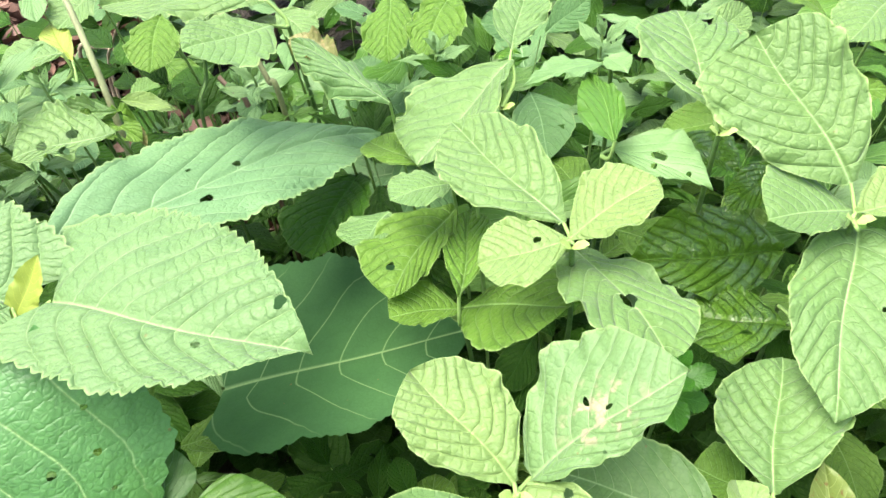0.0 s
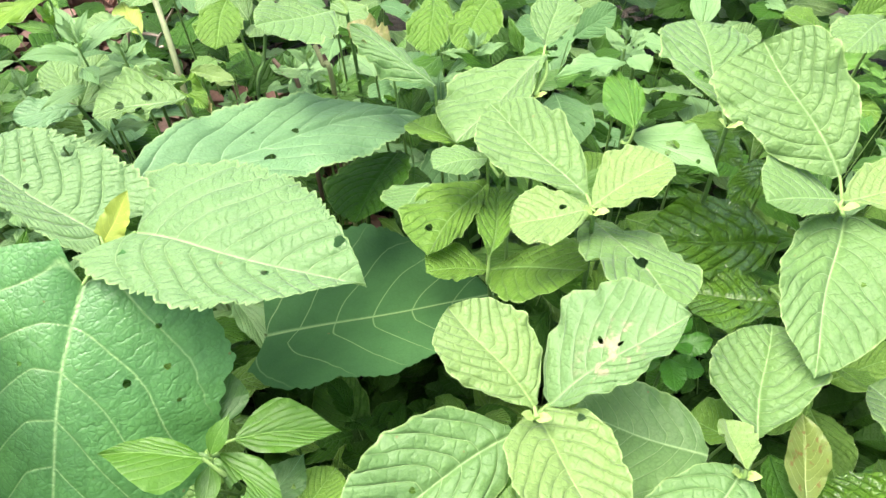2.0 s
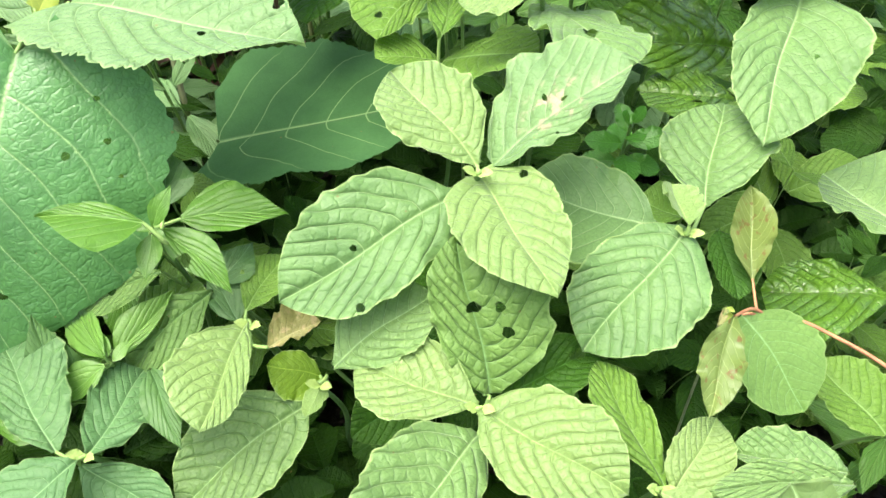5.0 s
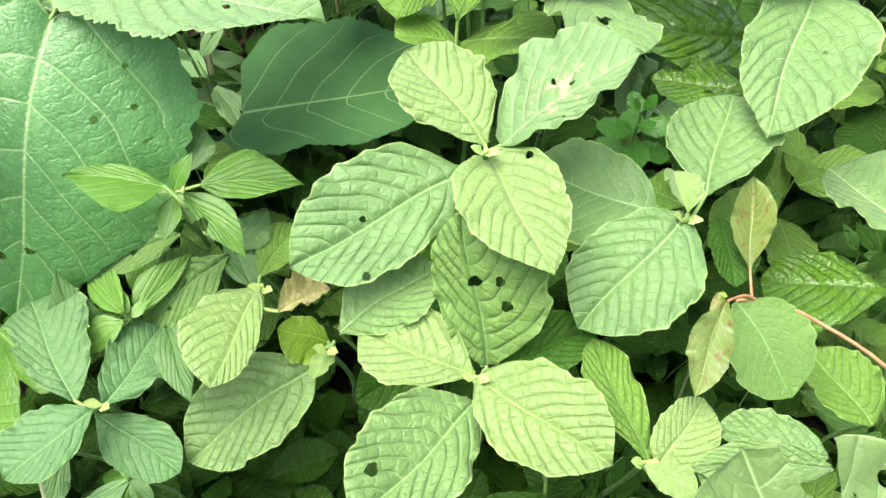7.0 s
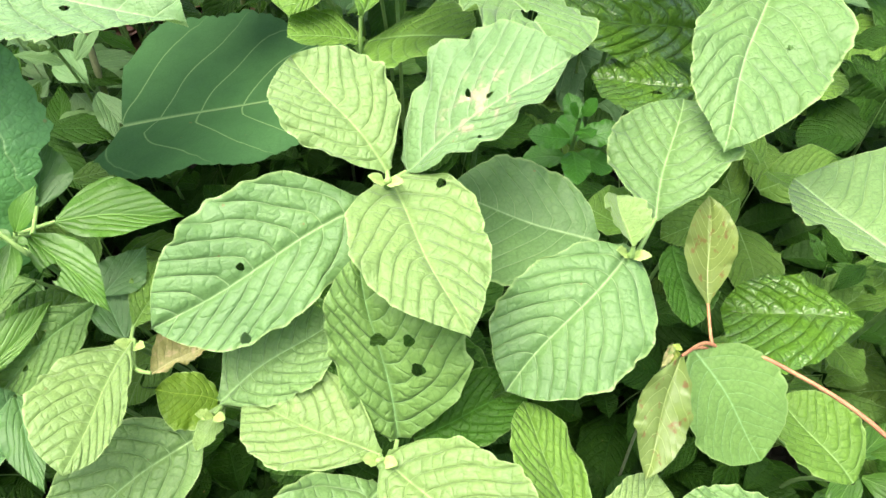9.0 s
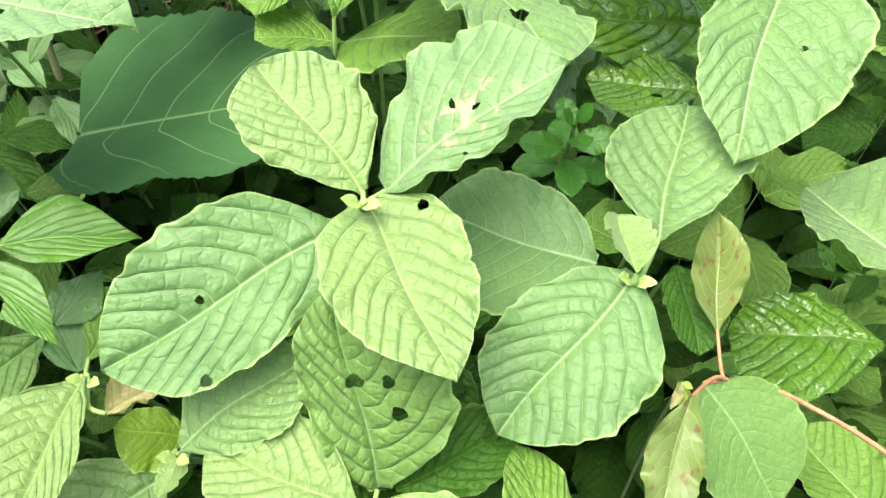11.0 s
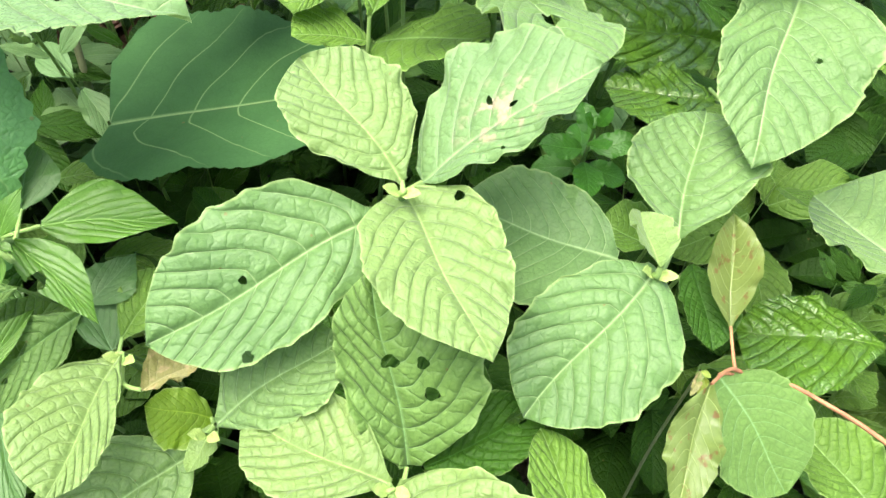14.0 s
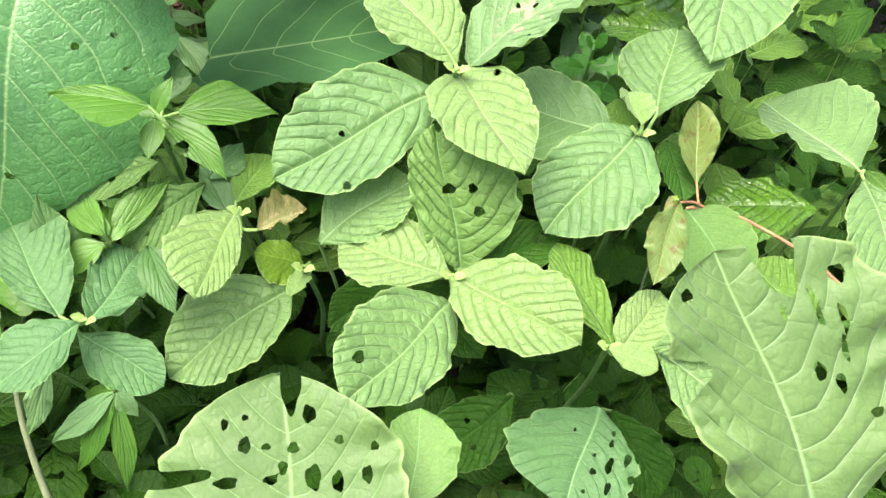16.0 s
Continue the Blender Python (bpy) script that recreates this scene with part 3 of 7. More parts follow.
stalk(p, "leaf_stalk", [(-0.255, 0.315, 0.435), (-0.2571, 0.3065, 0.4344), (-0.2637, 0.2980, 0.4266)], (0.0016, 0.0011), "petiole")
leaf(p, "Q", "yellow", (-0.2632, 0.3330, 0.4264), (-0.2444, 0.3520, 0.4586), (0.10, -0.50, 0.86), 0.0205, fold=.3, relief=.4, skew=0.1)
stalk(p, "leaf_stalk", [(-0.255, 0.315, 0.435), (-0.2575, 0.3211, 0.4347), (-0.2632, 0.3330, 0.4264)], (0.0016, 0.0011), "petiole")
p = plant("single_stem_weed", -0.258, 0.541, "green weed with one broad wavy leaf showing", "plant")
stalk(p, "stem", [(-0.258, 0.541, -0.02), (-0.2534, 0.4875, 0.2233), (-0.2500, 0.3827, 0.4400)], (0.0019, 0.0015, 0.0011), "petiole")
leaf(p, "E", "blue", (-0.2500, 0.3827, 0.4400), (-0.0718, 0.5635, 0.3759), (0.27, 0.13, 0.95), 0.102, wave=.01, bend=.06, fold=.1, relief=.9, holes=((0.33,0.50,0.017,0.014),(0.49,-0.05,0.012,0.008),(0.37,-0.25,0.008,0.005),), skew=0.06)
p = plant("single_stem_weed", -0.197, 0.504, "green weed with one broad wavy leaf showing", "plant")
stalk(p, "stem", [(-0.197, 0.504, -0.02), (-0.1944, 0.4689, 0.134), (-0.1889, 0.3950, 0.2761)], (0.0019, 0.0015, 0.0011), "petiole")
leaf(p, "H", "dark", (-0.1889, 0.3950, 0.2761), (-0.0056, 0.4177, 0.3069), (-0.15, 0.10, 0.98), 0.202, lobe=.05, wave=.006, bend=.02, fold=.05, relief=.5, skew=-0.23)

# upright weed with pale wavy-edged opposite leaves
p = plant("hairy_weed", 0.071, 0.541, "upright weed with pale wavy-edged opposite leaves", "plant")
stalk(p, "stem", [(0.071, 0.541, -0.02), (0.065, 0.4803, 0.1483), (0.065, 0.4232, 0.2967), (0.053, 0.358, 0.445)], (0.0026, 0.0021, 0.0016), "stem")
leaf(p, "L", "bud", (0.053, 0.358, 0.444), (0.062, 0.352, 0.452), (0.00, -0.30, 1.00), 0.0065, fold=.3, relief=.2, fine=.35)
leaf(p, "L", "bud", (0.053, 0.358, 0.444), (0.045, 0.354, 0.453), (0.00, -0.30, 1.00), 0.0065, fold=.3, relief=.2, fine=.35)
leaf(p, "W", "young", (0.0533, 0.3675, 0.4425), (0.1046, 0.3933, 0.4635), (-0.18, 0.05, 0.98), 0.056, skew=-0.06)
leaf(p, "W", "young", (0.0533, 0.3679, 0.4406), (-0.0002, 0.3633, 0.4282), (-0.08, -0.14, 0.99), 0.050, holes=((0.33,0.25,0.045,0.037),), skew=-0.00)
stalk(p, "leaf_stalk", [(0.053, 0.358, 0.445), (0.0549, 0.3639, 0.4409), (0.0533, 0.3679, 0.4406)], (0.0016, 0.0011), "petiole")
leaf(p, "W", "pale", (0.0512, 0.3849, 0.4387), (-0.0142, 0.4701, 0.4523), (-0.10, -0.30, 0.95), 0.063, skew=-0.03)
stalk(p, "leaf_stalk", [(0.053, 0.358, 0.445), (0.0554, 0.3673, 0.4365), (0.0512, 0.3849, 0.4387)], (0.0016, 0.0011), "petiole")
leaf(p, "W", "pale", (0.0613, 0.4047, 0.4007), (0.0971, 0.2800, 0.4365), (0.05, 0.24, 0.97), 0.065, holes=((0.59,0.00,0.046,0.031),(0.97,0.15,0.041,0.028),(0.89,0.35,0.044,0.031),), skew=0.06)
stalk(p, "leaf_stalk", [(0.053, 0.358, 0.445), (0.0531, 0.3768, 0.4242), (0.0613, 0.4047, 0.4007)], (0.0016, 0.0011), "petiole")

# young weed with small bright leaves among larger ones
p = plant("hairy_weed", -0.013, 0.512, "young weed with small bright leaves among larger ones", "plant")
stalk(p, "stem", [(-0.013, 0.512, -0.02), (-0.0121, 0.4693, 0.1183), (-0.0055, 0.4312, 0.2367), (-0.011, 0.385, 0.355)], (0.0026, 0.0021, 0.0016), "stem")
leaf(p, "L", "bud", (-0.011, 0.385, 0.354), (-0.002, 0.379, 0.362), (0.00, -0.30, 1.00), 0.0065, fold=.3, relief=.2, fine=.35)
leaf(p, "L", "bud", (-0.011, 0.385, 0.354), (-0.019, 0.381, 0.363), (0.00, -0.30, 1.00), 0.0065, fold=.3, relief=.2, fine=.35)
leaf(p, "W", "mid", (-0.0110, 0.3867, 0.3644), (-0.0556, 0.3663, 0.3806), (0.38, 0.15, 0.91), 0.041, skew=0.33)
stalk(p, "leaf_stalk", [(-0.011, 0.385, 0.355), (-0.0085, 0.3872, 0.3578), (-0.0110, 0.3867, 0.3644)], (0.0016, 0.0011), "petiole")
leaf(p, "W", "mid", (-0.0108, 0.3897, 0.3617), (0.0553, 0.3606, 0.3934), (-0.34, 0.23, 0.91), 0.082, relief=1.6, skew=0.26)
stalk(p, "leaf_stalk", [(-0.011, 0.385, 0.355), (-0.0123, 0.3879, 0.3565), (-0.0108, 0.3897, 0.3617)], (0.0016, 0.0011), "petiole")
leaf(p, "W", "mid", (-0.012, 0.3701, 0.3938), (-0.0025, 0.4631, 0.3813), (-0.11, 0.14, 0.98), 0.034, skew=0.03)
stalk(p, "leaf_stalk", [(-0.011, 0.385, 0.355), (-0.0124, 0.3694, 0.3693), (-0.012, 0.3701, 0.3938)], (0.0016, 0.0011), "petiole")
p = plant("single_stem_weed", -0.005, 0.604, "green weed with one broad wavy leaf showing", "plant")
stalk(p, "stem", [(-0.005, 0.604, -0.02), (-0.0082, 0.5568, 0.1908), (-0.0133, 0.4646, 0.3849)], (0.0019, 0.0015, 0.0011), "petiole")
leaf(p, "W", "mid", (-0.0133, 0.4646, 0.3849), (-0.0549, 0.3731, 0.3901), (0.01, 0.11, 0.99), 0.053, holes=((0.77,0.50,0.032,0.028),), skew=0.40)
p = plant("single_stem_weed", -0.053, 0.596, "green weed with one broad wavy leaf showing", "plant")
stalk(p, "stem", [(-0.053, 0.596, -0.02), (-0.0554, 0.5491, 0.192), (-0.0594, 0.4612, 0.3841)], (0.0019, 0.0015, 0.0011), "petiole")
leaf(p, "W", "dull", (-0.0594, 0.4612, 0.3841), (-0.0793, 0.4232, 0.3864), (-0.21, 0.17, 0.96), 0.044, skew=0.19)

# weed with pale curling leaves behind the front row
p = plant("hairy_weed", 0.023, 0.672, "weed with pale curling leaves behind the front row", "plant")
stalk(p, "stem", [(0.023, 0.672, -0.02), (0.022, 0.6147, 0.1467), (0.027, 0.5613, 0.2933), (0.02, 0.5, 0.44)], (0.0026, 0.0021, 0.0016), "stem")
leaf(p, "L", "bud", (0.02, 0.5, 0.439), (0.029, 0.494, 0.447), (0.00, -0.30, 1.00), 0.0065, fold=.3, relief=.2, fine=.35)
leaf(p, "L", "bud", (0.02, 0.5, 0.439), (0.012, 0.496, 0.448), (0.00, -0.30, 1.00), 0.0065, fold=.3, relief=.2, fine=.35)
leaf(p, "W", "pale", (0.0291, 0.5402, 0.4524), (-0.0389, 0.4740, 0.4144), (-0.48, -0.02, 0.87), 0.088, wave=.03, skew=0.27)
stalk(p, "leaf_stalk", [(0.02, 0.5, 0.44), (0.0298, 0.5257, 0.4433), (0.0291, 0.5402, 0.4524)], (0.0016, 0.0011), "petiole")
leaf(p, "W", "pale", (0.0293, 0.5504, 0.4543), (0.0426, 0.6065, 0.4708), (0.03, -0.29, 0.96), 0.041, wave=.04, skew=0.03)
stalk(p, "leaf_stalk", [(0.02, 0.5, 0.44), (0.0224, 0.5158, 0.4364), (0.0293, 0.5504, 0.4543)], (0.0016, 0.0011), "petiole")
p = plant("single_stem_weed", -0.004, 0.591, "green weed with one broad wavy leaf showing", "plant")
stalk(p, "stem", [(-0.004, 0.591, -0.02), (-0.0077, 0.5391, 0.212), (-0.0146, 0.4434, 0.424)], (0.0019, 0.0015, 0.0011), "petiole")
leaf(p, "W", "pale", (-0.0146, 0.4434, 0.424), (-0.0537, 0.4228, 0.4278), (0.01, 0.16, 0.99), 0.043, skew=-0.01)
p = plant("single_stem_weed", -0.030, 0.632, "green weed with one broad wavy leaf showing", "plant")
stalk(p, "stem", [(-0.030, 0.632, -0.02), (-0.0332, 0.5832, 0.1999), (-0.0385, 0.4922, 0.3998)], (0.0019, 0.0015, 0.0011), "petiole")
leaf(p, "W", "mid", (-0.0385, 0.4922, 0.3998), (-0.0757, 0.5254, 0.3972), (0.05, 0.13, 0.99), 0.046, skew=0.07)
p = plant("single_stem_weed", -0.050, 0.662, "green weed with one broad wavy leaf showing", "plant")
stalk(p, "stem", [(-0.050, 0.662, -0.02), (-0.0522, 0.6085, 0.2208), (-0.0564, 0.5094, 0.4415)], (0.0019, 0.0015, 0.0011), "petiole")
leaf(p, "W", "dull", (-0.0564, 0.5094, 0.4415), (-0.1247, 0.5475, 0.4714), (0.25, -0.28, 0.93), 0.033, curl=.9, wave=.04, skew=0.01)
p = plant("single_stem_weed", -0.063, 0.861, "green weed with one broad wavy leaf showing", "plant")
stalk(p, "stem", [(-0.063, 0.861, -0.02), (-0.065, 0.8105, 0.2059), (-0.0684, 0.7172, 0.4117)], (0.0019, 0.0015, 0.0011), "petiole")
leaf(p, "W", "mid", (-0.0684, 0.7172, 0.4117), (-0.0673, 0.6353, 0.3935), (-0.13, -0.22, 0.97), 0.045, wave=.04, skew=0.06)
p = plant("single_stem_weed", -0.003, 0.852, "green weed with one broad wavy leaf showing", "plant")
stalk(p, "stem", [(-0.003, 0.852, -0.02), (-0.0066, 0.8012, 0.2087), (-0.0135, 0.7068, 0.4174)], (0.0019, 0.0015, 0.0011), "petiole")
leaf(p, "W", "mid", (-0.0135, 0.7068, 0.4174), (-0.0386, 0.6306, 0.4015), (-0.16, -0.15, 0.98), 0.051, wave=.05, skew=-0.16)
p = plant("single_stem_weed", -0.088, 0.664, "green weed with one broad wavy leaf showing", "plant")
stalk(p, "stem", [(-0.088, 0.664, -0.02), (-0.0889, 0.6197, 0.1785), (-0.0908, 0.537, 0.3571)], (0.0019, 0.0015, 0.0011), "petiole")
# leaf under the canopy in low, the colour with shade put in
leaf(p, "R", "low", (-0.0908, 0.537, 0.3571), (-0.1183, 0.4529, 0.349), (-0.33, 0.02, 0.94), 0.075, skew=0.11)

# weed with one broad pale leaf at the back
p = plant("hairy_weed", -0.149, 0.741, "weed with one broad pale leaf at the back", "plant")
stalk(p, "stem", [(-0.149, 0.741, -0.02), (-0.143, 0.684, 0.1567), (-0.1305, 0.631, 0.3133), (-0.13, 0.57, 0.47)], (0.0026, 0.0021, 0.0016), "stem")
leaf(p, "W", "pale", (-0.1383, 0.5548, 0.4789), (-0.1893, 0.5102, 0.4893), (0.19, 0.02, 0.98), 0.071, skew=-0.32)
stalk(p, "leaf_stalk", [(-0.13, 0.57, 0.47), (-0.1312, 0.5649, 0.4709), (-0.1383, 0.5548, 0.4789)], (0.0016, 0.0011), "petiole")
leaf(p, "W", "pale", (-0.1432, 0.5736, 0.4884), (-0.2634, 0.5763, 0.4891), (0.00, -0.24, 0.97), 0.052, skew=0.08)
stalk(p, "leaf_stalk", [(-0.13, 0.57, 0.47), (-0.132, 0.5717, 0.4757), (-0.1432, 0.5736, 0.4884)], (0.0016, 0.0011), "petiole")
p = plant("single_stem_weed", -0.293, 0.863, "green weed with one broad wavy leaf showing", "plant")
stalk(p, "stem", [(-0.293, 0.863, -0.02), (-0.2876, 0.8154, 0.1935), (-0.2773, 0.7269, 0.387)], (0.0019, 0.0015, 0.0011), "petiole")
leaf(p, "W", "mid", (-0.2773, 0.7269, 0.387), (-0.2673, 0.6645, 0.3843), (0.03, -0.04, 1.00), 0.029, skew=-0.06)

# tall weed with large pale quilted leaves
p = plant("hairy_weed", 0.278, 0.548, "tall weed with large pale quilted leaves", "plant")
stalk(p, "stem", [(0.278, 0.548, -0.02), (0.2576, 0.4907, 0.1467), (0.2428, 0.4373, 0.2933), (0.216, 0.376, 0.44)], (0.0026, 0.0021, 0.0016), "stem")
leaf(p, "L", "bud", (0.216, 0.376, 0.439), (0.225, 0.37, 0.447), (0.00, -0.30, 1.00), 0.0065, fold=.3, relief=.2, fine=.35)
leaf(p, "L", "bud", (0.216, 0.376, 0.439), (0.208, 0.372, 0.448), (0.00, -0.30, 1.00), 0.0065, fold=.3, relief=.2, fine=.35)
leaf(p, "T", "pale", (0.2187, 0.3981, 0.4499), (0.1731, 0.4778, 0.5043), (-0.18, -0.61, 0.77), 0.088, relief=1.1, skew=-0.09)
stalk(p, "leaf_stalk", [(0.216, 0.376, 0.44), (0.2197, 0.3832, 0.4382), (0.2187, 0.3981, 0.4499)], (0.0016, 0.0011), "petiole")
leaf(p, "W", "pale", (0.2227, 0.3916, 0.4347), (0.1663, 0.3736, 0.4465), (0.22, -0.04, 0.98), 0.055, skew=0.29)
stalk(p, "leaf_stalk", [(0.216, 0.376, 0.44), (0.2227, 0.3849, 0.434), (0.2227, 0.3916, 0.4347)], (0.0016, 0.0011), "petiole")
leaf(p, "W", "young", (0.2185, 0.3817, 0.4421), (0.2729, 0.3899, 0.4505), (-0.13, -0.12, 0.98), 0.044, skew=-0.22)
stalk(p, "leaf_stalk", [(0.216, 0.376, 0.44), (0.216, 0.3787, 0.4399), (0.2185, 0.3817, 0.4421)], (0.0016, 0.0011), "petiole")
leaf(p, "Q", "pale", (0.2258, 0.3858, 0.4254), (0.1869, 0.2739, 0.3905), (-0.19, -0.49, 0.85), 0.080, holes=((0.43,-0.45,0.013,0.013),), skew=-0.23)
stalk(p, "leaf_stalk", [(0.216, 0.376, 0.44), (0.2169, 0.3713, 0.4383), (0.2258, 0.3858, 0.4254)], (0.0016, 0.0011), "petiole")

# weed with pale veined leaves and folded young tips
p = plant("hairy_weed", 0.174, 0.365, "weed with pale veined leaves and folded young tips", "plant")
stalk(p, "stem", [(0.174, 0.365, -0.02), (0.1607, 0.3147, 0.125), (0.1534, 0.2678, 0.25), (0.134, 0.213, 0.375)], (0.0026, 0.0021, 0.0016), "stem")
leaf(p, "L", "bud", (0.134, 0.213, 0.374), (0.143, 0.207, 0.382), (0.00, -0.30, 1.00), 0.0065, fold=.3, relief=.2, fine=.35)
leaf(p, "L", "bud", (0.134, 0.213, 0.374), (0.126, 0.209, 0.383), (0.00, -0.30, 1.00), 0.0065, fold=.3, relief=.2, fine=.35)
leaf(p, "W", "pale", (0.1538, 0.2495, 0.3617), (0.1758, 0.3280, 0.3791), (-0.25, -0.09, 0.96), 0.074, relief=1.4, skew=0.08)
stalk(p, "leaf_stalk", [(0.134, 0.213, 0.375), (0.1399, 0.2199, 0.3692), (0.1538, 0.2495, 0.3617)], (0.0016, 0.0011), "petiole")
leaf(p, "R", "dull", (0.1352, 0.2160, 0.3761), (0.0754, 0.1532, 0.3412), (-0.17, -0.44, 0.88), 0.070, bend=.07, skew=-0.09)
leaf(p, "W", "young", (0.1338, 0.21, 0.3851), (0.1293, 0.2449, 0.3832), (0.23, 0.08, 0.97), 0.024, fold=.7, relief=.4, wave=.05)
stalk(p, "leaf_stalk", [(0.134, 0.213, 0.375), (0.1342, 0.2094, 0.3786), (0.1338, 0.21, 0.3851)], (0.0016, 0.0011), "petiole")

# weed with bright pale leaves round one node
p = plant("hairy_weed", 0.026, 0.388, "weed with bright pale leaves round one node", "plant")
stalk(p, "stem", [(0.026, 0.388, -0.02), (0.0221, 0.3337, 0.135), (0.024, 0.2838, 0.27), (0.014, 0.226, 0.405)], (0.0026, 0.0021, 0.0016), "stem")
leaf(p, "L", "bud", (0.014, 0.226, 0.404), (0.023, 0.22, 0.412), (0.00, -0.30, 1.00), 0.0065, fold=.3, relief=.2, fine=.35)
leaf(p, "L", "bud", (0.014, 0.226, 0.404), (0.006, 0.222, 0.413), (0.00, -0.30, 1.00), 0.0065, fold=.3, relief=.2, fine=.35)
leaf(p, "W", "young", (0.0143, 0.2330, 0.4054), (-0.0370, 0.2865, 0.4295), (-0.08, -0.11, 0.99), 0.059, wave=.03, skew=0.06)
stalk(p, "leaf_stalk", [(0.014, 0.226, 0.405), (0.0147, 0.2278, 0.4053), (0.0143, 0.2330, 0.4054)], (0.0016, 0.0011), "petiole")
leaf(p, "R", "scar", (0.0228, 0.2398, 0.3989), (0.0968, 0.2587, 0.4596), (-0.54, -0.13, 0.83), 0.070, wave=.03, relief=.65, fine=1.6, holes=((0.47,-0.42,0.015,0.03),(0.57,-0.15,0.024,0.011),(0.45,0.40,0.01,0.01),), skew=-0.45)
stalk(p, "leaf_stalk", [(0.014, 0.226, 0.405), (0.0155, 0.2301, 0.402), (0.0228, 0.2398, 0.3989)], (0.0016, 0.0011), "petiole")
leaf(p, "R", "dull", (0.0036, 0.2278, 0.3863), (-0.0940, 0.1684, 0.3581), (0.12, -0.42, 0.90), 0.071, bend=.06, relief=1.2, holes=((0.69,-0.90,0.022,0.023),(0.57,0.10,0.016,0.016),), skew=0.09)
stalk(p, "leaf_stalk", [(0.014, 0.226, 0.405), (0.0142, 0.2367, 0.3861), (0.0036, 0.2278, 0.3863)], (0.0016, 0.0011), "petiole")
leaf(p, "Q", "young", (0.0158, 0.2337, 0.3985), (0.0558, 0.1459, 0.3978), (0.04, -0.24, 0.97), 0.064, holes=((0.17,-0.70,0.026,0.025),), skew=0.02)
stalk(p, "leaf_stalk", [(0.014, 0.226, 0.405), (0.0157, 0.2257, 0.4073), (0.0158, 0.2337, 0.3985)], (0.0016, 0.0011), "petiole")

# low weed with eaten pale leaves in pairs
p = plant("hairy_weed", 0.031, 0.248, "low weed with eaten pale leaves in pairs", "plant")
stalk(p, "stem", [(0.031, 0.248, -0.02), (0.0265, 0.2044, 0.1123), (0.0282, 0.1647, 0.2247), (0.018, 0.117, 0.337)], (0.0026, 0.0021, 0.0016), "stem")
leaf(p, "L", "bud", (0.018, 0.117, 0.336), (0.027, 0.111, 0.344), (0.00, -0.30, 1.00), 0.0065, fold=.3, relief=.2, fine=.35)
leaf(p, "L", "bud", (0.018, 0.117, 0.336), (0.01, 0.113, 0.345), (0.00, -0.30, 1.00), 0.0065, fold=.3, relief=.2, fine=.35)
leaf(p, "R", "smooth", (0.0247, 0.1349, 0.3228), (0.0032, 0.1933, 0.3907), (-0.10, -0.72, 0.68), 0.066, relief=1.3, holes=((0.55,0.05,0.034,0.047),(0.53,0.50,0.034,0.029),(0.37,0.55,0.035,0.037),(0.97,0.30,0.039,0.026),), skew=0.30)
stalk(p, "leaf_stalk", [(0.018, 0.117, 0.337), (0.022, 0.1228, 0.3178), (0.0247, 0.1349, 0.3228)], (0.0016, 0.0011), "petiole")
leaf(p, "W", "young", (0.0176, 0.1224, 0.3306), (-0.0527, 0.1547, 0.3234), (-0.24, -0.19, 0.95), 0.054, skew=0.11)
stalk(p, "leaf_stalk", [(0.018, 0.117, 0.337), (0.0182, 0.1187, 0.3341), (0.0176, 0.1224, 0.3306)], (0.0016, 0.0011), "petiole")
leaf(p, "R", "young", (0.0196, 0.1168, 0.3384), (0.0904, 0.0640, 0.3481), (-0.24, -0.24, 0.94), 0.057, skew=-0.07)
stalk(p, "leaf_stalk", [(0.018, 0.117, 0.337), (0.0174, 0.1151, 0.3393), (0.0196, 0.1168, 0.3384)], (0.0016, 0.0011), "petiole")
leaf(p, "R", "pale", (0.0186, 0.1129, 0.3171), (-0.0378, 0.0328, 0.3240), (0.27, -0.14, 0.95), 0.062, holes=((0.75,0.50,0.039,0.034),), skew=0.16)
stalk(p, "leaf_stalk", [(0.018, 0.117, 0.337), (0.0212, 0.1181, 0.324), (0.0186, 0.1129, 0.3171)], (0.0016, 0.0011), "petiole")

# weed with a small yellow-green top and narrow leaf
p = plant("hairy_weed", 0.127, 0.206, "weed with a small yellow-green top and narrow leaf", "plant")
stalk(p, "stem", [(0.127, 0.206, -0.02), (0.121, 0.163, 0.11), (0.1215, 0.124, 0.22), (0.11, 0.077, 0.33)], (0.0026, 0.0021, 0.0016), "stem")
leaf(p, "L", "bud", (0.11, 0.077, 0.329), (0.119, 0.071, 0.337), (0.00, -0.30, 1.00), 0.0065, fold=.3, relief=.2, fine=.35)
leaf(p, "L", "bud", (0.11, 0.077, 0.329), (0.102, 0.073, 0.338), (0.00, -0.30, 1.00), 0.0065, fold=.3, relief=.2, fine=.35)
leaf(p, "W", "mid", (0.1145, 0.0805, 0.3247), (0.0845, 0.1534, 0.3323), (0.04, -0.09, 1.00), 0.030, skew=-0.01)
stalk(p, "leaf_stalk", [(0.11, 0.077, 0.33), (0.1128, 0.0773, 0.326), (0.1145, 0.0805, 0.3247)], (0.0016, 0.0011), "petiole")
leaf(p, "R", "young", (0.1191, 0.0792, 0.3229), (0.1449, 0.1177, 0.3341), (0.02, -0.29, 0.96), 0.033, skew=0.14)
stalk(p, "leaf_stalk", [(0.11, 0.077, 0.33), (0.1133, 0.0762, 0.3242), (0.1191, 0.0792, 0.3229)], (0.0016, 0.0011), "petiole")
leaf(p, "W", "young", (0.1092, 0.0724, 0.3355), (0.1365, 0.0609, 0.3326), (0.00, -0.24, 0.97), 0.019, relief=.4)
